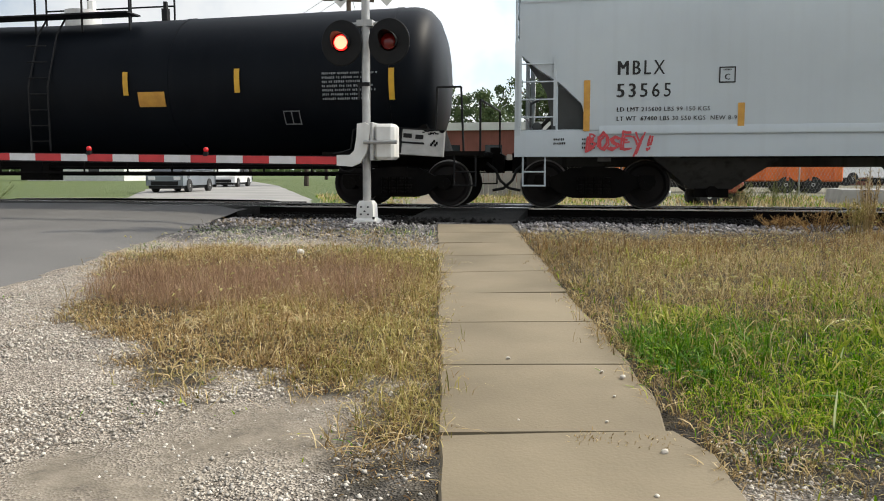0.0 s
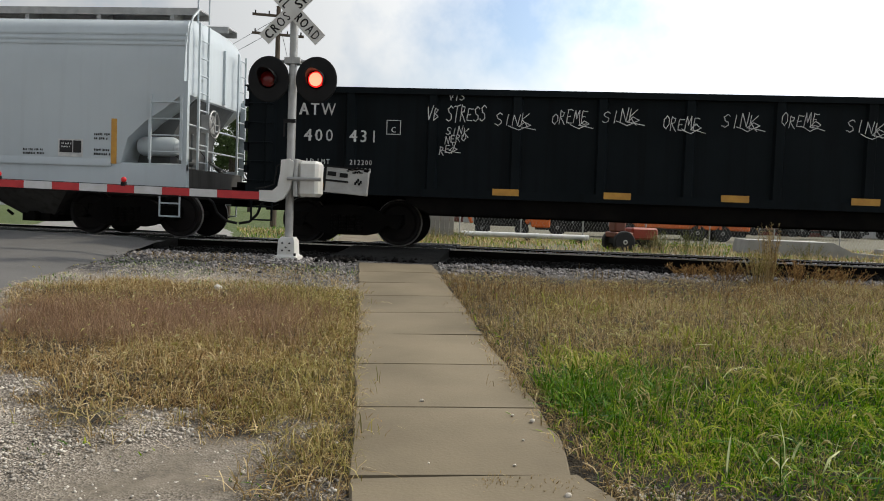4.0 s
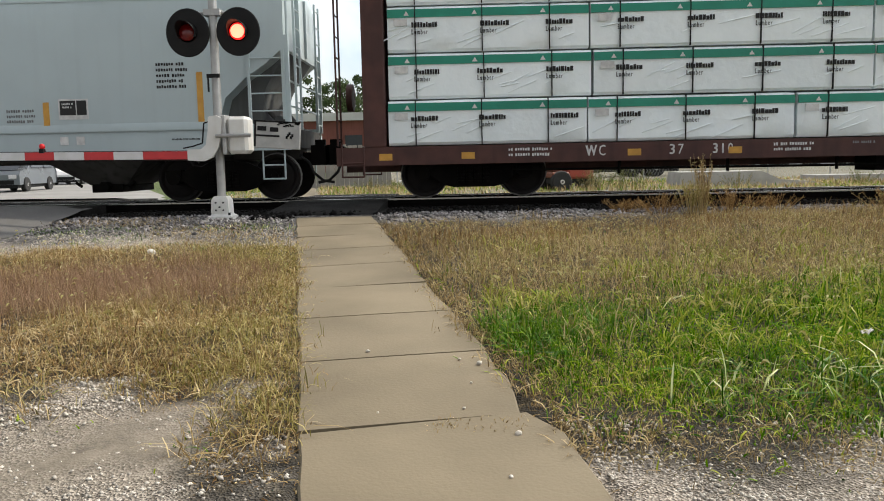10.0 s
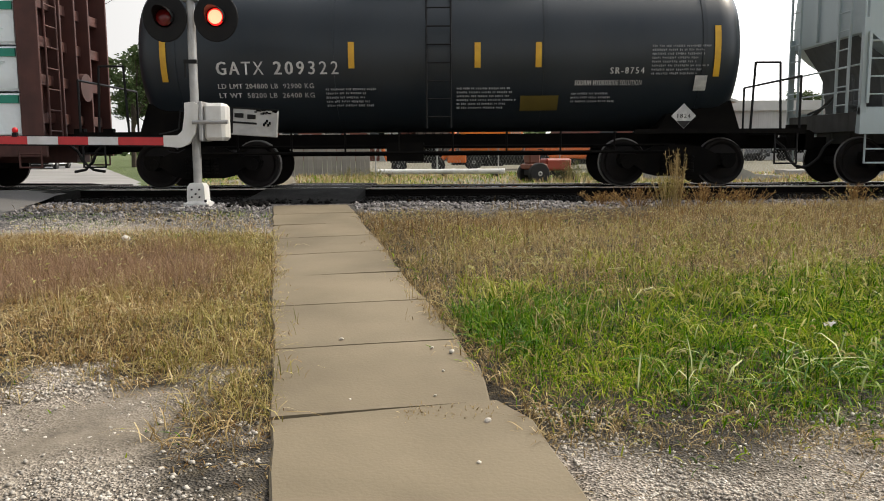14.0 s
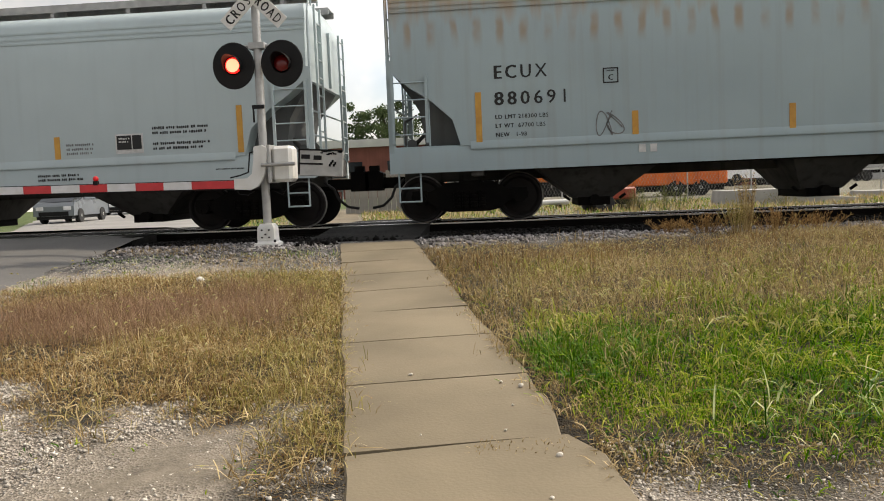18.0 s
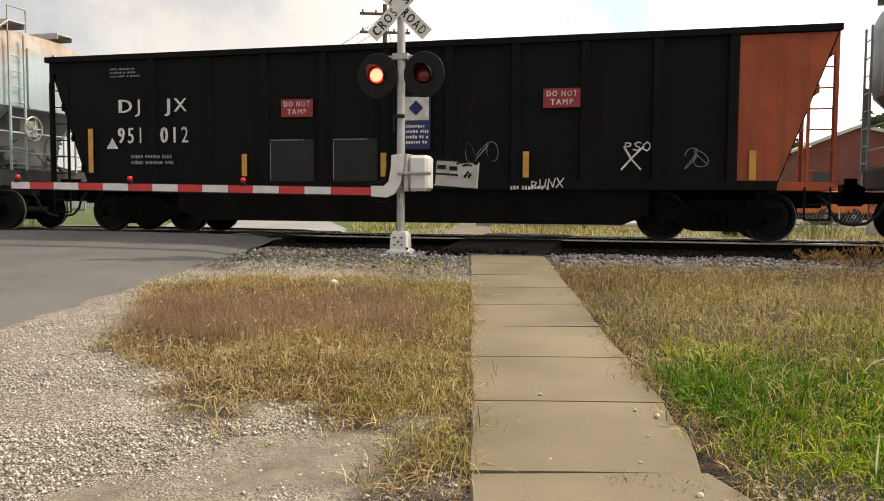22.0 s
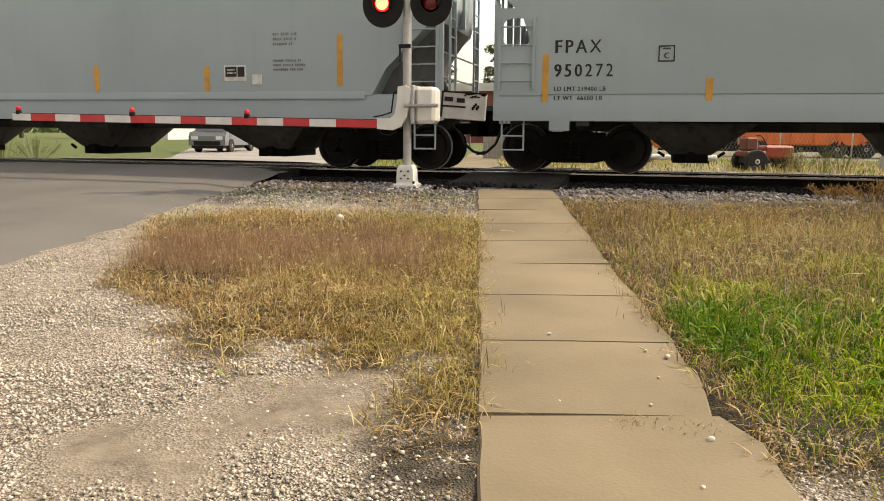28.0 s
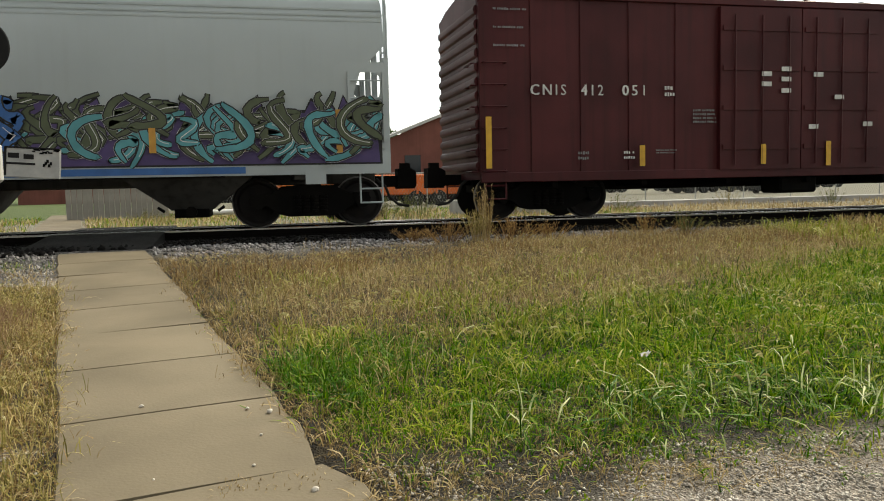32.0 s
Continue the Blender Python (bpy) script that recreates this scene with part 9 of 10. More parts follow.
tagged(part("concrete_block", bm, CONCRETE_2), "low pale concrete block with a sloping end", "concrete block")
bm = bmesh.new()
box(bm, 12.5, 40, 30, 33, -0.42, -0.28)
for k in range(9):
    box(bm, 13 + k * 3, 15.6 + k * 3, 30.2, 31.6, -0.28, -0.10)
tagged(part("concrete_slabs", bm, CONCRETE_2), "row of pale concrete slabs laid in the yard", "concrete slab")


def trailer(x, y, turn):
    t = tagged(new("flat_trailer"), "dark flat trailer with double wheels parked in the yard", "trailer", "trailers in the yard")
    t.matrix_basis = pose(x, y, -0.35, 0, 0, turn)
    bm = bmesh.new()
    box(bm, -5.5, 5.5, -1.25, 1.25, 0.95, 1.2)
    box(bm, -5.4, 5.4, -0.4, 0.4, 0.7, 0.95)
    part("deck", bm, STEEL_DK, t)
    bm = bmesh.new()
    box(bm, -5.45, 5.45, -1.3, -1.25, 0.98, 1.18)
    part("side_rail", bm, WHITE_PAINT, t)
    wheels_of(t, [(q, s * 1.05) for q in (-4.2, -3.1, -0.3, 3.0, 4.1) for s in (-1, 1)], 0.48, 0.34, BLACK_PAINT)
    return t


tr1 = trailer(20, 74, 3)
for x, y, a in ((32.5, 76, -2), (45.5, 74, 4), (59, 77, 0), (40, 62, 8)):
    copy_thing(tr1, pose(x, y, -0.35, 0, 0, a))


def utility_pole(x, y, h, arms=2, turn=0):
    p = tagged(new("utility_pole"), "weathered wooden utility pole with cross-arms", "utility pole", "utility poles")
    p.matrix_basis = pose(x, y, -0.4, 0, 0, turn)
    bm = bmesh.new()
    rod(bm, (0, 0, 0), (0, 0, h), 0.17, 10, 0.11)
    part("pole", bm, POLE_WOOD, p)
    for k in range(arms):
        bm = bmesh.new()
        z = h - 0.5 - 0.9 * k
        box(bm, -1.25, 1.25, -0.16, -0.06, z - 0.06, z + 0.06)
        a = part("cross_arm", bm, POLE_WOOD, p)
        for q in (-1.1, -0.45, 0.45, 1.1):
            bm = bmesh.new()
            rod(bm, (q, -0.11, z + 0.06), (q, -0.11, z + 0.2), 0.04, 6)
            part("insulator", bm, BLACK_PAINT, a)
    return p


utility_pole(-12.6, 38.6, 10.9, 2, 20), utility_pole(-34, 58, 9.5, 2, 20), utility_pole(-23.5, 84, 9.5, 2, 10), utility_pole(-31, 118, 9.5, 1, 10), utility_pole(149, 22, 8.6, 1, 90)
for k, ((ax, ay, az), (bx, by, bz)) in enumerate((((-12.6, 38.6, 9.95), (-34, 58, 8.6)), ((-12.9, 38.2, 9.1), (-34.4, 57.6, 7.9)), ((-12.6, 38.6, 9.95), (-23.5, 84, 8.6)), ((-12.6, 38.6, 9.9), (28, 30, 9.6)))):
    bm = bmesh.new()
    pts = [(ax + (bx - ax) * q / 12, ay + (by - ay) * q / 12, az + (bz - az) * q / 12 - 0.9 * math.sin(math.pi * q / 12)) for q in range(13)]
    tube(bm, pts, 0.014, 4)
    if k < 3:
        tagged(part("overhead_wire", bm, BLACK_PAINT), "thin black wire strung between utility poles", "wire", "overhead wires")
    else:
        bm.free()
# signal bridge far down the line
sb = tagged(new("signal_bridge"), "grey steel signal bridge spanning the far track", "signal bridge")
sb.location = (430, 15, -0.4)
for y in (-12, 12):
    bm = bmesh.new()
    for d in (-0.35, 0.35):
        rod(bm, (0, y + d, 0), (0, y + d, 7.6), 0.09, 6)
    for k in range(7):
        rod(bm, (0, y - 0.35, k * 1.05), (0, y + 0.35, (k + 1) * 1.05), 0.05, 5)
    part("tower", bm, GALV, sb)
bm = bmesh.new()
for z in (7.0, 8.1):
    rod(bm, (0, -12.4, z), (0, 12.4, z), 0.09, 6)
for k in range(16):
    y = -12 + k * 1.5
    rod(bm, (0, y, 7.0 if k % 2 else 8.1), (0, y + 1.5, 8.1 if k % 2 else 7.0), 0.05, 5)
part("span", bm, GALV, sb)
bm = bmesh.new()
for y in (-8, -3, 3, 8):
    box(bm, -0.2, 0.0, y - 0.3, y + 0.3, 8.1, 9.3)
part("signal_heads", bm, BLACK_PAINT, sb)
# far woods closing the horizon
r = np.random.RandomState(3)
n = 26000
ang = r.uniform(-2.2, 2.2, n)
dist = r.uniform(330, 430, n)
fx, fy = np.sin(ang) * dist * 1.3, np.cos(ang) * dist
ok = ~((np.abs(fy - 16) < 14))
fx, fy = fx[ok], fy[ok]
n = len(fx)
hh = 7 + 3 * np.sin(fx * 0.05) + 2 * np.sin(fx * 0.17 + 1)
fz = hh * r.rand(n) ** 0.7 - 0.6
u, v = r.randn(n, 3), r.randn(n, 3)
u /= np.linalg.norm(u, axis=1)[:, None]
v -= u * (u * v).sum(1)[:, None]
v /= np.linalg.norm(v, axis=1)[:, None]
p = np.stack([fx, fy, fz], -1)
s = (0.8 + 0.9 * r.rand(n))[:, None]
q = np.stack([p - u * s, p - v * s, p + u * s, p + v * s], 1).reshape(-1, 3)
tagged(np_mesh("far_woods", q, np.full(n, 4), np.arange(n * 4), LEAF, kind="stuff"), "low dark woods along the horizon", "woods")


# ---- grass and weeds ----
def blades(name, place, n, hgt, wid, lean, material, seed, label, category="grass", droop=0.5, clump=0.0):
    """Arching blades: each rises from its foot, bends over and ends in a point."""
    r = np.random.RandomState(seed)
    xy, k = place(r, n)
    n = len(xy)
    if clump:
        pull = np.round((xy + 0.07 * np.sin(xy[:, ::-1] * 9.0)) / 0.21) * 0.21 + 0.05 * np.sin(xy[:, ::-1] * 31.0)
        m = (r.rand(n) < clump)[:, None]
        xy = np.where(m, pull + 0.035 * r.randn(n, 2), xy)
    h = (hgt[0] + (hgt[1] - hgt[0]) * r.rand(n) ** 1.4) * k
    a = r.rand(n) * 6.283
    ln = lean * (0.15 + 1.2 * r.rand(n))
    w = wid * (0.55 + 0.9 * r.rand(n))
    d = np.stack([np.cos(a), np.sin(a)], -1)
    tw = a + r.randn(n) * 0.45
    sd = np.stack([-np.sin(tw), np.cos(tw), 0.25 * r.randn(n)], -1)
    z0 = land(xy[:, 0], xy[:, 1]) - 0.01

    def at(u, f):
        o = d * (ln * h * u ** 1.6)[:, None]
        zz = h * (u - droop * np.clip(ln, 0, 1.4) * 0.55 * u ** 3)
        return np.stack([xy[:, 0] + o[:, 0], xy[:, 1] + o[:, 1], z0 + zz], -1), sd * (w * f)[:, None] / 2
    p0, s0 = at(0.0, 0.7)
    p1, s1 = at(0.45, 1.0)
    p2, s2 = at(0.78, 0.75)
    p3, s3 = at(1.0, 0.0)
    v = np.stack([p0 - s0, p0 + s0, p1 + s1, p1 - s1, p2 + s2, p2 - s2, p3], 1).reshape(-1, 3)
    base = 7 * np.arange(n)[:, None]
    idx = np.concatenate([base + np.array([[0, 1, 2, 3]]), base + np.array([[3, 2, 4, 5]]), base + np.array([[5, 4, 6]])], 1).ravel()
    return tagged(np_mesh(name, v, np.tile([4, 4, 3], n), idx, material, kind="stuff"), label, category)


def seed_heads(place, n, hgt, material, seed, label, size=0.05):
    """Thin stems that nod under a tufted head, two crossed vanes each."""
    r = np.random.RandomState(seed)
    xy, k = place(r, n)
    n = len(xy)
    h = (hgt[0] + (hgt[1] - hgt[0]) * r.rand(n)) * k
    a = r.rand(n) * 6.283
    d = np.stack([np.cos(a), np.sin(a), np.zeros(n)], -1)
    e = np.stack([-np.sin(a), np.cos(a), np.zeros(n)], -1)
    up = np.array([[0, 0, 1.0]])
    foot = np.stack([xy[:, 0], xy[:, 1], land(xy[:, 0], xy[:, 1])], -1)
    top = foot + up * h[:, None] + d * (0.25 * h)[:, None]
    ln = (size * (0.6 + 0.8 * r.rand(n)))[:, None]
    end = top + d * ln * 0.8 + up * ln * (0.7 - 1.1 * r.rand(n)[:, None])
    mid = (top + end) / 2 + up * ln * 0.12
    wd = ln * 0.13
    v = np.stack([foot - e * 0.0015, foot + e * 0.0015, top, top, mid + e * wd, end, mid - e * wd, top, mid + up * wd, end, mid - up * wd], 1).reshape(-1, 3)
    base = 11 * np.arange(n)[:, None]
    idx = np.concatenate([base + np.array([[0, 1, 2]]), base + np.array([[3, 4, 5, 6]]), base + np.array([[7, 8, 9, 10]])], 1).ravel()
    return tagged(np_mesh("seed_heads", v, np.tile([3, 4, 4], n), idx, material, kind="stuff"), label, "grass")


def pick(xr, yr, keep, near=1.0):
    def f(r, n):
        x, y = r.uniform(xr[0], xr[1], n), r.uniform(yr[0], yr[1], n)
        if near != 1.0:
            x = xr[0] + (xr[1] - xr[0]) * r.rand(n) ** near
        w, k = keep(x, y)
        ok = (r.rand(n) < w) & off_walk_soft(x, y, r)
        return np.stack([x[ok], y[ok]], -1), k[ok]
    return f


def off_walk_soft(x, y, r):
    c = x - (side_x(y) + 0.61)
    lim = 0.61 + np.where(c > 0, -0.02 - 0.06 * np.clip(1.4 - np.abs(y - 5.6) / 1.3, 0, 1) + 0.04 * np.sin(y * 5.3), 0.0) + 0.03 * r.randn(len(x))
    return ((np.abs(c) > lim) | (y > 13.2)) & off_road(x, y)


def greenness(x, y):
    """1 in the lush part of the field, 0 towards the track and the pavement."""
    c = x - side_x(y)
    g = np.clip(1.5 - np.abs(y - (4.8 + 0.09 * np.clip(x, 0, 8))) / 1.4, 0, 1) * np.clip((c - 1.35) / 0.5, 0, 1) * (0.6 + 0.4 * np.clip((x - 0.8) / 1.5, 0, 1))
    g = np.maximum(g, np.clip((6.9 + 0.66 * np.clip(x - 3, 0, 4.6) - y) / 1.3, 0, 1) * np.clip((x - 1.2) / 1.8, 0, 1))
    return np.clip(g * 0.96 + (0.45 * fbm(x, y, 0.8, 12) + 0.35 * fbm(x, y, 2.3, 13)) * np.clip(2 * g + 0.12, 0, 1), 0, 1)


def right_field(x, y):
    g, d = zones(x, y)
    return g


def short(x, y):
    """Grass stays low beside the ballast near the pavement."""
    return np.clip((11.6 - y) / 2.6, 0.22, 1) + (1 - np.clip((11.6 - y) / 2.6, 0.22, 1)) * np.clip((x - 2.6) / 2.5, 0, 0.8)


def k_green(x, y):
    g = right_field(x, y) * (x > side_x(y) + 0.6)
    gr = greenness(x, y)
    edge = np.clip((y - lane_edge(x) + 0.15) / 1.3, 0.1, 1)
    return g * np.clip(gr * 1.25, 0.03, 1), (0.42 + 0.58 * edge) * np.clip(1 + 0.55 * fbm(x, y, 1.1, 2) + 0.4 * fbm(x, y, 3.1, 3), 0.35, 1.6) * (0.68 + 0.32 * np.clip((x - 1.0) / 2.5, 0, 1))


def k_dry(x, y):
    g = right_field(x, y) * (x > side_x(y) + 0.6)
    gr = np.clip(1.15 * greenness(x, y), 0, 1)
    c = x - side_x(y) - 1.22
    g = g * (y < 11.5 + 0.9 * np.clip((x - 1.2) / 1.2, 0, 1) + 0.35 * fbm(x, y, 1.6, 77))
    return g * np.clip(1.05 - 1.0 * gr, 0, 1), (0.45 + 0.55 * np.clip(c / 0.7, 0.15, 1) + 0.25 * fbm(x, y, 1.3, 4)) * np.clip((y - lane_edge(x)) / 1.5, 0.22, 1) * short(x, y)


def k_brown(x, y):
    g = right_field(x, y) * (x > side_x(y) + 0.9)
    g = g * (y < 11.5 + 0.9 * np.clip((x - 1.2) / 1.2, 0, 1) + 0.35 * fbm(x, y, 1.6, 77))
    return g * np.clip((y - 8.6) / 1.6, 0, 1) * np.clip(0.55 + 0.9 * fbm(x, y, 0.7, 7), 0, 1), np.clip(0.7 + 0.8 * fbm(x, y, 0.9, 8), 0.3, 1.5) * short(x, y)


def k_under(green):
    """Short dense growth close to the soil, green or dry by place."""
    def f(x, y):
        g = right_field(x, y) * (x > side_x(y) + 1.1)
        gr = np.clip(1.3 * greenness(x, y) - 0.1, 0, 1)
        return g * (gr if green else 1 - 0.9 * gr) * (y < 11.7 + 0.9 * np.clip((x - 1.2) / 1.2, 0, 1)), np.clip((y - lane_edge(x) + 0.1) / 0.8, 0.35, 1) * np.clip(1 + 0.7 * fbm(x, y, 1.9, 52), 0.4, 1.6)
    return f


def k_gold(x, y):
    w = right_field(x, y) * (x > side_x(y) + 1.25) * np.clip(0.3 + 1.7 * fbm(x, y, 1.4, 40), 0, 1) * np.clip(1.05 - 1.0 * greenness(x, y) * np.clip((x - 0.0) / 1.0, 0, 1), 0.04, 1)
    return w * (y < 11.4 + 0.9 * np.clip((x - 1.2) / 1.2, 0, 1)), np.clip((y - lane_edge(x)) / 1.5, 0.3, 1) * short(x, y)


def k_tussock(x, y):
    w = np.clip(1.1 - np.abs(y - lane_edge(x) - 0.55) / 0.75, 0.08, 1) * (y > lane_edge(x) + 0.15 * np.clip((4 - x) / 2, 0, 1)) * np.clip(0.5 + 1.4 * fbm(x, y, 1.3, 63), 0.05, 1) * np.clip(0.35 + 0.25 * (x - 2), 0.25, 1)
    return w, np.clip((y - lane_edge(x)) / 0.5, 0.45, 1) * np.clip(1 + 0.5 * fbm(x, y, 2.1, 64), 0.5, 1.5)


def foxtails(place, n, hgt, material, seed, label, size=0.06):
    """Bowed stems, each under a bristly head that hangs over in an arc: two crossed ribbons of three lengths."""
    r = np.random.RandomState(seed)
    xy, k = place(r, n)
    n = len(xy)
    h = (hgt[0] + (hgt[1] - hgt[0]) * r.rand(n)) * k
    a = 0.5 + 0.9 * r.randn(n)
    d = np.stack([np.cos(a), np.sin(a), np.zeros(n)], -1)
    e = np.stack([-np.sin(a), np.cos(a), np.zeros(n)], -1)
    up = np.array([[0, 0, 1.0]])
    foot = np.stack([xy[:, 0], xy[:, 1], land(xy[:, 0], xy[:, 1])], -1)
    ln = (size * (0.6 + 0.7 * r.rand(n)))[:, None]
    p0 = foot + up * h[:, None] + d * (0.18 * h)[:, None]
    p1 = p0 + d * ln * 0.30 + up * ln * 0.26
    p2 = p1 + d * ln * 0.36 + up * ln * (0.08 - 0.2 * r.rand(n)[:, None])
    p3 = p2 + d * ln * 0.26 - up * ln * (0.15 + 0.3 * r.rand(n)[:, None])
    w = ln * 0.085
    v = np.stack([foot - e * 0.0012, foot + e * 0.0012, p0, p0, p1 + e * w, p2 + e * w, p3, p2 - e * w, p1 - e * w, p0, p1 + up * w, p2 + up * w, p3, p2 - up * w, p1 - up * w], 1).reshape(-1, 3)
    base = 15 * np.arange(n)[:, None]
    idx = np.concatenate([base + np.array([[0, 1, 2]]), base + np.array([[3, 4, 5, 6, 7, 8]]), base + np.array([[9, 10, 11, 12, 13, 14]])], 1).ravel()
    return tagged(np_mesh("foxtail_grass", v, np.tile([3, 6, 6], n), idx, material, kind="stuff"), label, "grass")


GOLD = leafy("grass_yellowing", [(0.085, 0.082, 0.016), (0.225, 0.195, 0.050), (0.34, 0.285, 0.085), (0.56, 0.47, 0.21)], rough=0.55, patch=1.2, spec=0.07)
PALE = leafy("seed_head", [(0.34, 0.28, 0.10), (0.48, 0.42, 0.17), (0.46, 0.45, 0.18), (0.68, 0.62, 0.36)], patch=1.5, spec=0.05)
# palest tone paints whitish reflections onto some of the tussock blades
TUSSOCK = leafy("grass_tussock", [(0.005, 0.026, 0.001), (0.026, 0.092, 0.002), (0.075, 0.19, 0.005), (0.20, 0.29, 0.03), (0.72, 0.74, 0.42)], rough=0.45, patch=4.5, spec=0.08)
YELLOW = leafy("leaf_yellow_green", [(0.10, 0.15, 0.010), (0.20, 0.25, 0.022), (0.33, 0.35, 0.05), (0.50, 0.47, 0.14)], rough=0.42, patch=2.2)
blades("grass", pick((-1.5, 9.5), (2.8, 10.5), k_under(True)), 70000, (0.03, 0.11), 0.0052, 1.2, GREEN, 41, "short dense green grass low in the field", droop=0.8)
blades("dry_grass", pick((-2.6, 9.5), (3.0, 12.6), k_under(False)), 110000, (0.03, 0.12), 0.0034, 1.2, DRY, 42, "short dense dry grass low in the field", droop=0.8)
blades("grass", pick((-1.5, 9.5), (2.8, 10.5), k_green), 92000, (0.07, 0.23), 0.0074, 1.35, GREEN, 1, "lush green arching grass in the field beside the track", droop=0.9, clump=0.55)
blades("grass", pick((9.5, 40), (0.5, 11), k_green, 1.6), 36000, (0.12, 0.30), 0.018, 1.1, GREEN, 2, "green grass farther along the field", droop=0.9, clump=0.4)
blades("grass", pick((8.5, 40), (1.5, 12.2), lambda x, y: (right_field(x, y) * np.clip(0.35 + 1.3 * fbm(x, y, 0.5, 66) + 0.12 * (y - 6), 0, 1), np.ones_like(x)), 1.6), 26000, (0.15, 0.36), 0.015, 1.0, YELLOW, 84, "yellow-green grass farther along the field", droop=0.8, clump=0.4)
blades("dry_grass", pick((-2.8, 10), (3.0, 12.9), k_dry), 90000, (0.08, 0.27), 0.0040, 1.0, DRY, 3, "dry yellow grass between pavement and track", droop=0.85, clump=0.45)
blades("dry_grass", pick((10, 45), (4, 12.9), k_dry, 1.6), 30000, (0.2, 0.4), 0.014, 0.75, DRY, 4, "dry grass farther along the track")
blades("dry_grass", pick((-1.0, 14), (3.1, 12.6), k_gold), 52000, (0.09, 0.26), 0.0042, 1.2, GOLD, 14, "yellowing grass mixed into the field", droop=0.8, clump=0.4)
blades("brown_grass", pick((-1.2, 30), (8.6, 13.2), k_brown, 1.5), 36000, (0.18, 0.44), 0.0042, 0.5, BROWNG, 5, "brown seeding grass close to the ballast")
blades("grass", pick((40, 260), (2.4, 12.4), lambda x, y: ((y > lane_edge(x) - 0.2) * 1.0, np.ones_like(x)), 1.8), 13000, (0.3, 0.55), 0.10, 0.9, GREEN, 6, "far grass along the lane")
blades("dry_grass", pick((40, 260), (5, 12.6), lambda x, y: (np.clip((y - 6) / 4, 0, 1), np.ones_like(x)), 1.8), 20000, (0.3, 0.55), 0.10, 0.7, DRY, 7, "far dry grass along the track")
blades("tussock_grass", pick((1.2, 16), (2.5, 7.0), k_tussock, 1.4), 42000, (0.12, 0.32), 0.0086, 1.6, TUSSOCK, 24, "arching tussocks along the edge of the lane", droop=1.0, clump=0.8)
blades("broad_leaves", pick((0.2, 16), (4.2, 10.2), lambda x, y: (right_field(x, y) * (x > side_x(y) + 1.5) * np.clip(2.6 * fbm(x, y, 1.3, 91) + 0.1, 0, 1) * np.clip(1.3 - np.abs(y - 7.0) / 2.6, 0, 1), short(x, y)), 1.4), 24000, (0.10, 0.25), 0.011, 1.1, YELLOW, 27, "broad yellow-green leaves in patches among the field grass", droop=0.8, clump=0.55)
foxtails(pick((-0.3, 11), (3.9, 9.4), lambda x, y: (right_field(x, y) * (x > side_x(y) + 1.6) * np.clip(0.25 + 1.7 * fbm(x, y, 0.9, 44), 0, 1) * np.clip(1.25 - np.abs(y - 6.2) / 2.6, 0, 1), np.clip(0.85 + 0.5 * fbm(x, y, 1.5, 45), 0.5, 1.3) * short(x, y))), 4600, (0.13, 0.25), PALE, 71, "pale nodding foxtail heads above the field grass", 0.062)
seed_heads(pick((-1.4, 12), (6.5, 12.2), lambda x, y: (right_field(x, y) * (x > side_x(y) + 1.4) * np.clip(0.3 + 1.2 * fbm(x, y, 0.9, 46), 0, 1), short(x, y))), 5200, (0.18, 0.34), PALE, 73, "pale seed heads above the dry grass", 0.042)


near_edge = lambda x, y: ((x > side_x(y) + 1.3) * np.clip((y - lane_edge(x) + 0.1) / 0.5, 0, 1) * np.clip(0.75 + fbm(x, y, 1.7, 99), 0, 1), np.clip(0.6 + 0.5 * (y - lane_edge(x)), 0.5, 1.1))
blades("grass", pick((-0.2, 2.6), (3.0, 5.3), near_edge), 20000, (0.03, 0.12), 0.005, 1.3, GREEN, 30, "short green grass at the corner of the field", droop=0.9, clump=0.35)
blades("dry_grass", pick((-0.2, 2.6), (3.0, 5.3), near_edge), 6000, (0.03, 0.10), 0.004, 1.3, GOLD, 31, "short yellowing grass at the corner of the field", droop=0.9, clump=0.3)


def left_patch(lo, hi):
    def f(x, y):
        g, d = zones(x, y)
        inside = g * (x < side_x(y) + 0.05)
        return inside * np.clip(0.7 + 0.8 * fbm(x, y, 1.0, 14), 0.15, 1), np.clip(lo + (hi - lo) * (0.5 + fbm(x, y, 0.9, 15)), 0.25, 1.4) * np.clip(0.35 + (y - 3.6) * 0.55, 0.3, 1)
    return f


def k_haze(x, y):
    e = np.clip(1.15 - ((x + 3.3) / 1.5) ** 2 - ((y - 7.1) / 1.35) ** 2 + 0.7 * fbm(x, y, 1.1, 18), 0, 1) ** 1.3
    return e * (x < side_x(y) - 0.15), 0.75 + 0.5 * fbm(x, y, 1.0, 17)


def rim(x, y):
    """The ragged border of the dry patch, where taller tufts lean out."""
    g, d = zones(x, y)
    return (x < side_x(y) - 0.05) * np.clip(4 * g * (1 - g), 0, 1) * np.clip(0.4 + 1.6 * fbm(x, y, 2.4, 19), 0, 1), np.clip(0.85 + 0.8 * fbm(x, y, 1.6, 20), 0.4, 1.5)


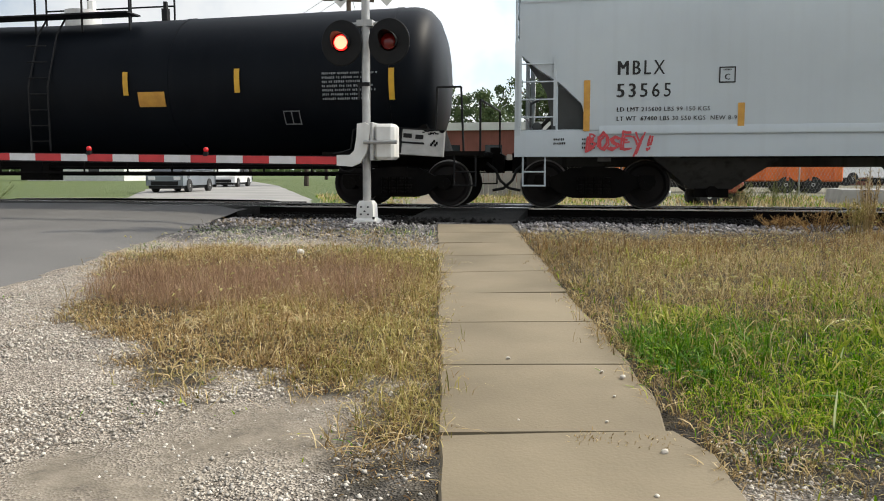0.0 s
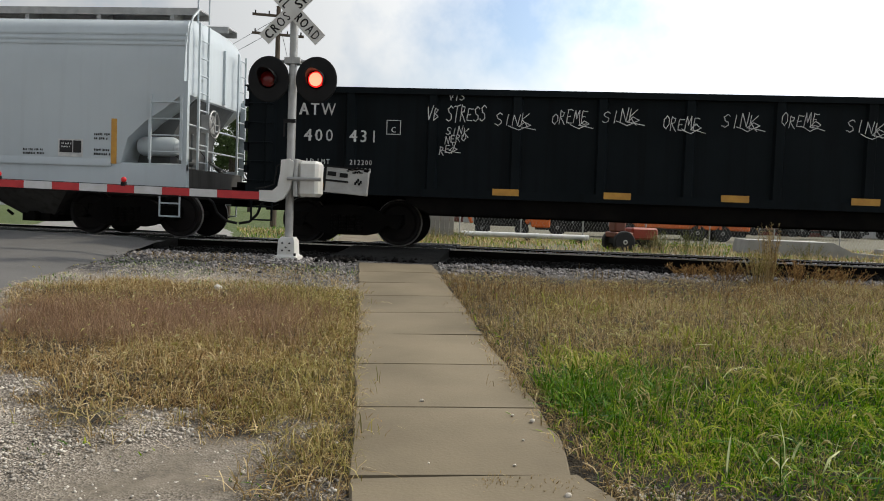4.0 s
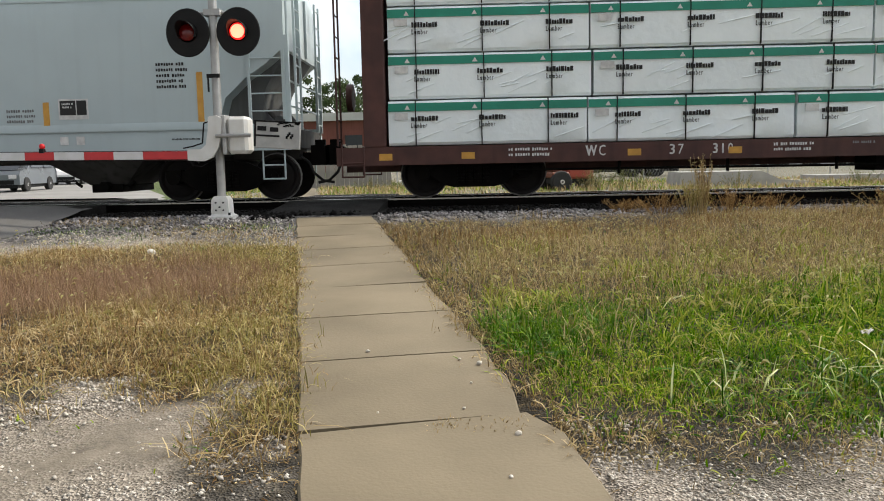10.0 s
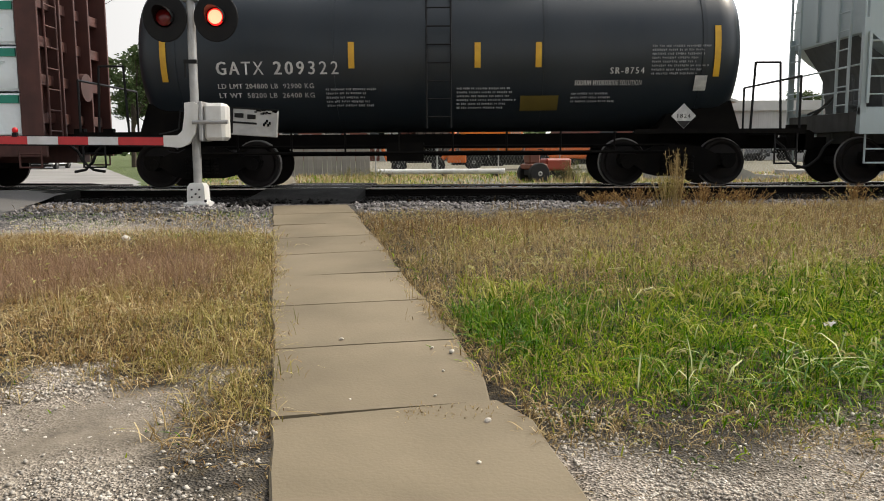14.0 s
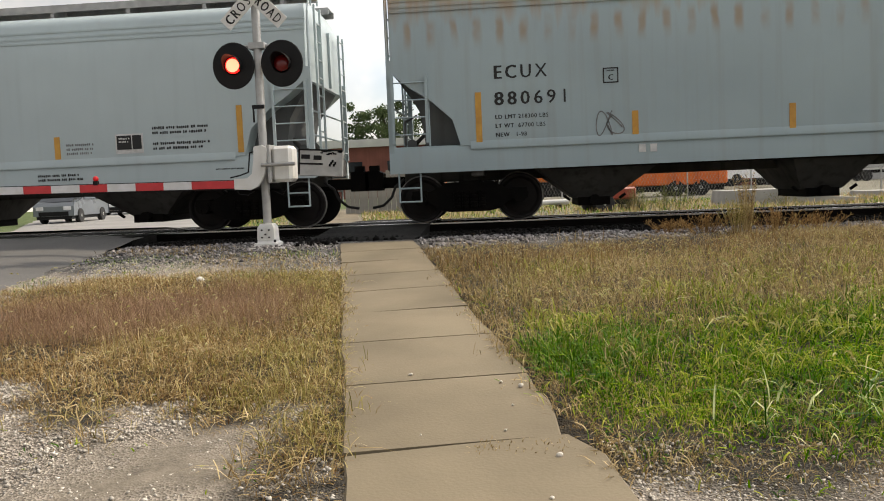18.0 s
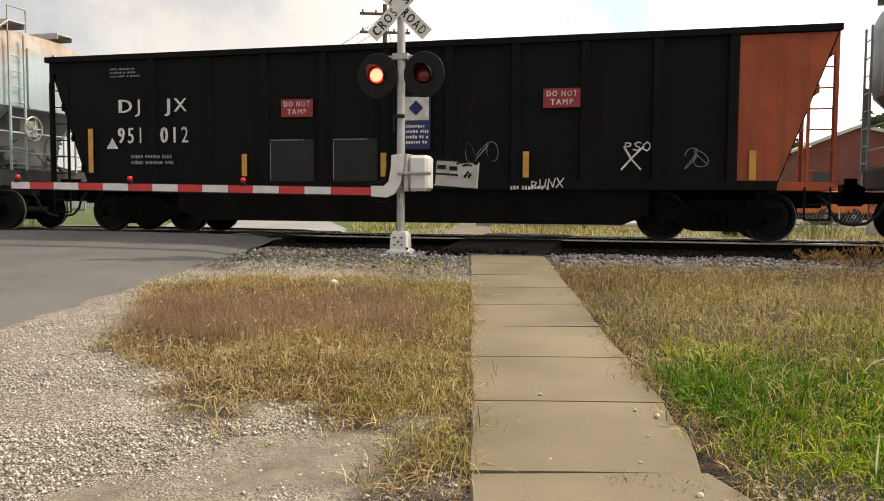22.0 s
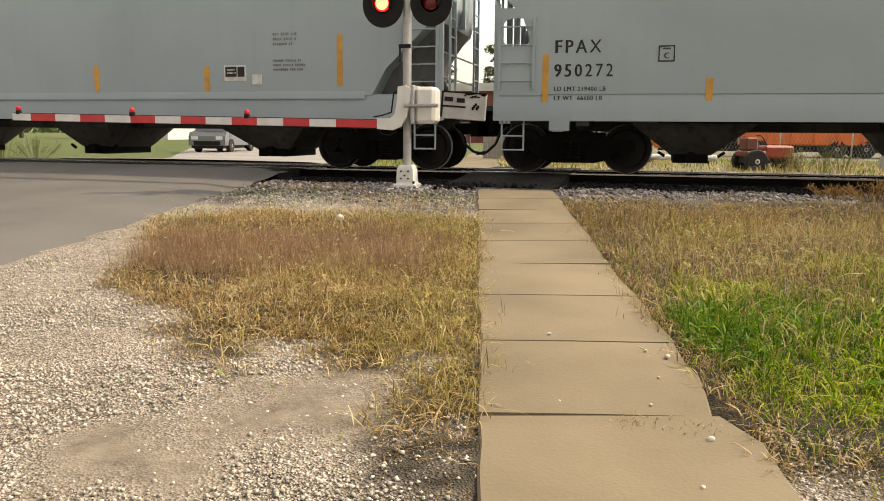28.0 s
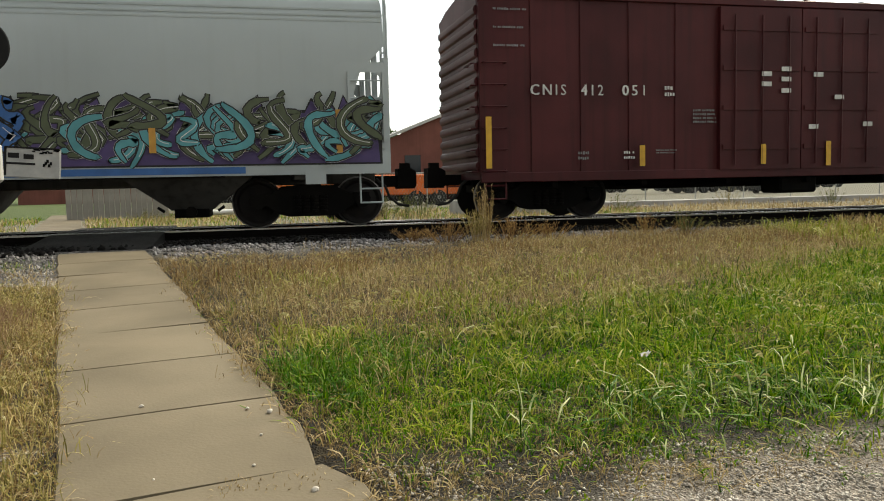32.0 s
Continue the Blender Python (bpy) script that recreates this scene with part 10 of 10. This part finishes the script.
blades("thatch", pick((-6.5, -0.6), (3.4, 10), left_patch(0.8, 1.0)), 90000, (0.03, 0.10), 0.0042, 1.3, BROWNG, 81, "short brown thatch low in the dry patch", droop=0.8)
blades("grass", pick((-4.6, -0.6), (3.6, 9.8), lambda x, y: (left_patch(0.8, 1.0)(x, y)[0] * np.clip(1.1 - (side_x(y) - x) / 1.3 + 1.6 * fbm(x, y, 1.2, 83), 0, 1), np.ones_like(x))), 40000, (0.05, 0.17), 0.0044, 1.2, GOLD, 82, "olive grass beside the pavement", droop=0.9, clump=0.5)
blades("straw_grass", pick((-6.5, -0.6), (3.2, 10), left_patch(0.5, 1.0)), 62000, (0.05, 0.23), 0.0042, 1.35, STRAW, 8, "straw-coloured grass in the patch beside the pavement", droop=0.9, clump=0.6)
blades("straw_grass", pick((-6.5, -0.6), (3.2, 9.8), rim), 26000, (0.08, 0.24), 0.0056, 1.5, STRAW, 43, "straw tufts leaning out of the dry patch", droop=0.9, clump=0.85)
blades("dry_grass", pick((-6.5, -0.6), (3.0, 10), left_patch(0.5, 1.0)), 42000, (0.05, 0.20), 0.0042, 1.2, BROWNG, 9, "yellow-brown grass in the patch beside the pavement", droop=0.9, clump=0.4)
blades("grass", pick((-5.5, -0.6), (3.6, 9.5), lambda x, y: (left_patch(0.5, 1.0)(x, y)[0] * np.clip(2.4 * fbm(x, y, 1.1, 23) + 0.25 * (x > side_x(y) - 0.7), 0, 1), np.ones_like(x))), 22000, (0.06, 0.19), 0.0045, 1.2, GOLD, 44, "yellow-green grass mixed into the dry patch", droop=0.9, clump=0.6)
blades("seeding_grass", pick((-5.6, -1.2), (5.4, 9.2), k_haze), 60000, (0.20, 0.40), 0.0022, 0.6, HAZE, 10, "fine reddish brown seeding grass")
blades("grass", pick((-6.0, -0.7), (3.0, 11.5), lambda x, y: (np.clip(fbm(x, y, 0.9, 21) * 1.6 - 0.25, 0, 1) * (x < side_x(y)) * 0.8, np.full_like(x, 0.8))), 8000, (0.02, 0.06), 0.007, 1.5, GREEN, 11, "sparse low green weeds in the gravel")
blades("dry_grass", pick((-8, 9), (11.0, 12.9), lambda x, y: (np.clip(fbm(x, y, 0.8, 25) * 1.4 - 0.12, 0, 1) * ((x > side_x(y)) * 1.0), np.full_like(x, 0.9))), 7000, (0.08, 0.25), 0.006, 0.7, DRY, 12, "tufts of dry grass in the ballast")
blades("dry_grass", pick((-7.5, -1.0), (7.6, 12.6), lambda x, y: (np.clip(1.9 * fbm(x, y, 1.0, 95) + 0.1, 0, 1) * (x < side_x(y)), np.ones_like(x))), 11000, (0.04, 0.15), 0.006, 1.2, DRY, 28, "thin dry grass in the gravel beside the road", droop=0.8, clump=0.3)
blades("grass", pick((-6.5, -1.0), (8.5, 12.3), lambda x, y: (np.clip(2.2 * fbm(x, y, 1.1, 97) - 0.15, 0, 1) * (x < side_x(y)), np.ones_like(x))), 7000, (0.03, 0.10), 0.007, 1.2, TUSSOCK, 29, "low green weeds in the stones beside the signal", droop=0.8, clump=0.4)
VIVID = leafy("grass_vivid", [(0.020, 0.060, 0.002), (0.048, 0.135, 0.004), (0.085, 0.20, 0.006), (0.17, 0.28, 0.016)], rough=0.45, patch=2, spec=0.12)
blades("grass", pick((-0.5, 1.6), (4.4, 6.6), lambda x, y: (np.clip(1.3 - ((x - 0.5) / 0.75) ** 2 - ((y - 5.4) / 0.6) ** 2 + 1.6 * fbm(x, y, 2.0, 61), 0, 1) * (x > side_x(y) + 1.3), np.ones_like(x))), 12000, (0.08, 0.20), 0.009, 1.2, VIVID, 18, "tuft of vivid green grass beside the pavement", droop=0.9)
blades("thatch", pick((-0.4, 5.5), (2.6, 4.3), lambda x, y: (np.clip(1.2 - np.abs(y - lane_edge(x) + 0.22 * np.clip((3.2 - x) / 1.5, 0, 1) - 0.05) / np.where(x < 1.7, 0.60, 0.22), 0, 1) * (x > side_x(y) + 1.1) * np.clip(0.55 + fbm(x, y, 1.8, 62), 0, 1), np.ones_like(x))), 22000, (0.02, 0.08), 0.0042, 1.7, DRY, 19, "dead brown thatch along the edge of the field", droop=0.6)
blades("thatch", pick((5.5, 16), (2.2, 3.8), lambda x, y: (np.clip(1.1 - np.abs(y - lane_edge(x) + 0.05) / 0.22, 0, 1), np.ones_like(x))), 8000, (0.03, 0.09), 0.006, 1.6, DRY, 26, "dead grass along the edge of the lane", droop=0.6)
blades("thatch", pick((-0.8, 0.9), (3.3, 11.0), lambda x, y: (np.clip(1.2 - np.abs(x - side_x(y) - 1.22) / 0.22, 0, 1) * 0.8, np.ones_like(x))), 16000, (0.03, 0.10), 0.006, 1.6, DRY, 20, "dead grass creeping over the edge of the pavement", droop=0.6)
blades("thatch", pick((-3.4, -0.6), (2.4, 6.0), left_patch(0.6, 1.0)), 20000, (0.02, 0.08), 0.007, 2.0, DRY, 22, "dead brown thatch among the gravel beside the pavement", droop=0.6)
seed_heads(pick((-6.0, -1.0), (3.6, 9.6), left_patch(0.7, 1.0)), 1000, (0.2, 0.36), PALE, 72, "pale seed heads in the dry patch", 0.042)
blades("joint_grass", lambda r, n: (np.stack([-0.80 + (r.rand(n) * 0.5 + 0.62), 3.60 + r.randn(n) * 0.018 + 0.17 * (r.rand(n))], -1), np.ones(n)), 350, (0.02, 0.05), 0.005, 0.9, DRY, 13, "thin grass growing in a joint of the pavement")


def weed(x, y, h, seed, label, material=STRAW, stems=26, leafm=None, spread=0.35):
    """A tall weed: upright branching stems with seed tufts and narrow leaves."""
    rnd = random.Random(seed)
    z = float(land(x, y))
    w = tagged(new("weed"), label, "weed", "tall weeds by the track")
    w.location = (x, y, z)
    bm, bl = bmesh.new(), bmesh.new()
    for k in range(stems):
        a, r0 = rnd.uniform(0, 6.28), rnd.uniform(0, spread)
        b = Vector((math.cos(a) * r0 * 0.5, math.sin(a) * r0 * 0.5, 0))
        t = Vector((math.cos(a) * r0 * 1.3 + rnd.uniform(-0.05, 0.05), math.sin(a) * r0 * 1.3, h * rnd.uniform(0.55, 1.0) * (1 - 0.5 * r0)))
        rod(bm, b, t, 0.0045, 4, 0.002, cap=False)
        for q in range(18):
            u = rnd.uniform(0.3, 1.0)
            c = b.lerp(t, u)
            d = Vector((rnd.uniform(-1, 1), rnd.uniform(-1, 1), rnd.uniform(0.2, 1.3))).normalized() * rnd.uniform(0.02, 0.07)
            n = d.cross(Vector((rnd.uniform(-1, 1), rnd.uniform(-1, 1), 0.3))).normalized() * 0.0055
            bl.faces.new([bl.verts.new(p) for p in (c, c + d * 0.5 + n, c + d, c + d * 0.5 - n)])
    part("stalk_tuft", bm, material, w, smooth=False)["kind"] = "stuff"
    part("leaf_tuft", bl, leafm or material, w, smooth=False)["kind"] = "stuff"
    return w


weed(3.62, 12.35, 0.95, 1, "tall straw-coloured weed with pale seed heads beside the ballast", STRAW, 36, DRY, 0.17)
weed(3.42, 12.15, 0.56, 9, "straw-coloured weed with pale seed heads beside the ballast", STRAW, 34, GOLD, 0.26)
weed(4.0, 12.2, 0.40, 2, "bushy brown weed at the edge of the ballast", BROWNG, 44, spread=0.42)
weed(3.0, 12.3, 0.34, 3, "bushy brown weed at the edge of the ballast", BROWNG, 40, spread=0.42)
weed(2.5, 12.45, 0.24, 10, "low brown weed at the edge of the ballast", BROWNG, 30, spread=0.36)
weed(4.7, 12.3, 0.30, 11, "low brown weed at the edge of the ballast", BROWNG, 30, spread=0.40)
weed(6.9, 12.0, 0.42, 4, "yellow-green weed near the ballast", BROWNG, 30, SHRUB, 0.5)
weed(6.4, 12.3, 0.38, 5, "brown weed near the ballast", BROWNG, 26, spread=0.5)
weed(7.33, 6.7, 0.36, 6, "dark reddish weed in the green field", BROWNG, 26, SHRUB, 0.3)
weed(8.4, 4.5, 0.30, 7, "dark reddish weed in the green field", BROWNG, 22, SHRUB, 0.25)
for k, (x, y, h, m) in enumerate(((4.3, 26.0, 0.9, SHRUB), (4.9, 25.6, 1.0, SHRUB), (3.9, 25.4, 0.8, STRAW), (5.5, 26.2, 0.9, SHRUB), (-2.6, 29.5, 0.5, STRAW), (-3.4, 28.5, 0.55, STRAW), (8.3, 24.6, 0.6, STRAW), (12.5, 25.8, 0.7, SHRUB), (17.5, 27, 0.9, STRAW), (22, 27, 0.8, SHRUB))):
    weed(x, y, h, 20 + k, "tall weed standing beyond the track", m, 34, SHRUB, 0.55)
for k, (x, y, h) in enumerate(((-23.0, 24.6, 1.5), (-24.2, 25.3, 1.3), (-22.0, 25.2, 1.1), (-25.5, 24.9, 1.2))):
    weed(x, y, h, 50 + k, "big yellow-green bush beside the far road", SHRUB, 60, SHRUB, 0.9)


def beyond(x, y):
    rd = np.interp(y, RY, RX)
    return ((x > rd + 0.3) & (np.abs(x + 4.35 + 0.19 * (y - 19.6)) > 0.8)) * np.clip(0.55 + fbm(x, y, 0.25, 31), 0, 1), np.ones_like(x)


blades("dry_grass", pick((-12, 30), (18.6, 33), beyond), 26000, (0.08, 0.28), 0.02, 0.7, STRAW, 15, "dry grass on the far side of the track")
blades("grass", pick((-12, 14), (18.8, 38), beyond), 22000, (0.06, 0.18), 0.02, 0.7, GREEN, 16, "thin green grass on the far side of the track")
# scrap of pale paper in the field
bm = bmesh.new()
ring_solid(bm, [[(2.30 + x * 0.026, 4.62 + y * 0.012 + 0.02 * x, -0.37 + 0.03 * noise.noise(Vector((x * 0.8, y * 0.8, e))) + 0.003 * e) for y in range(4)] for x in range(5) for e in (0,)], close=False)
tagged(part("paper_scrap", bm, CONCRETE_2), "scrap of pale paper caught in the green grass", "litter")


# ---- what moves: the train rolls by, its wheels turn, the lenses of the flashing lamps turn over ----
def travelled(t):
    return 5.760 * t + 0.07406 * t * t - 0.000663 * t ** 3


def motions():
    steps = [k * 0.5 for k in range(65)]
    for car, mid in CARS:
        walk(car, [(t, pose(mid - travelled(t), TRACK_Y, 0)) for t in steps])
    fine = [k / 15 for k in range(481)]
    for w, dx in WHEELS[:4 * 14]:
        walk(w, [(t, pose(dx, 0, 0.457, 0, math.degrees(-travelled(t) / 0.457) % 360, 0)) for t in fine])
    for lens, at, phase in LENSES:
        k, rows = 1, [(0.0, at @ pose(0, 0, 0, 0, 0, 180 if phase else 0))]
        while k * 0.605 - 0.37 < 31.8:
            t = int((k * 0.605 - 0.37) * 10) / 10
            a, b = (0, 180) if (k + phase) % 2 else (180, 0)
            rows += [(t + u * 0.1, at @ pose(0, 0, 0, 0, 0, a + (b - a) * u)) for u in (0.0, 1 / 3, 2 / 3, 1.0)]
            k += 1
        rows.append((32.0, rows[-1][1]))
        walk(lens, rows)


motions()
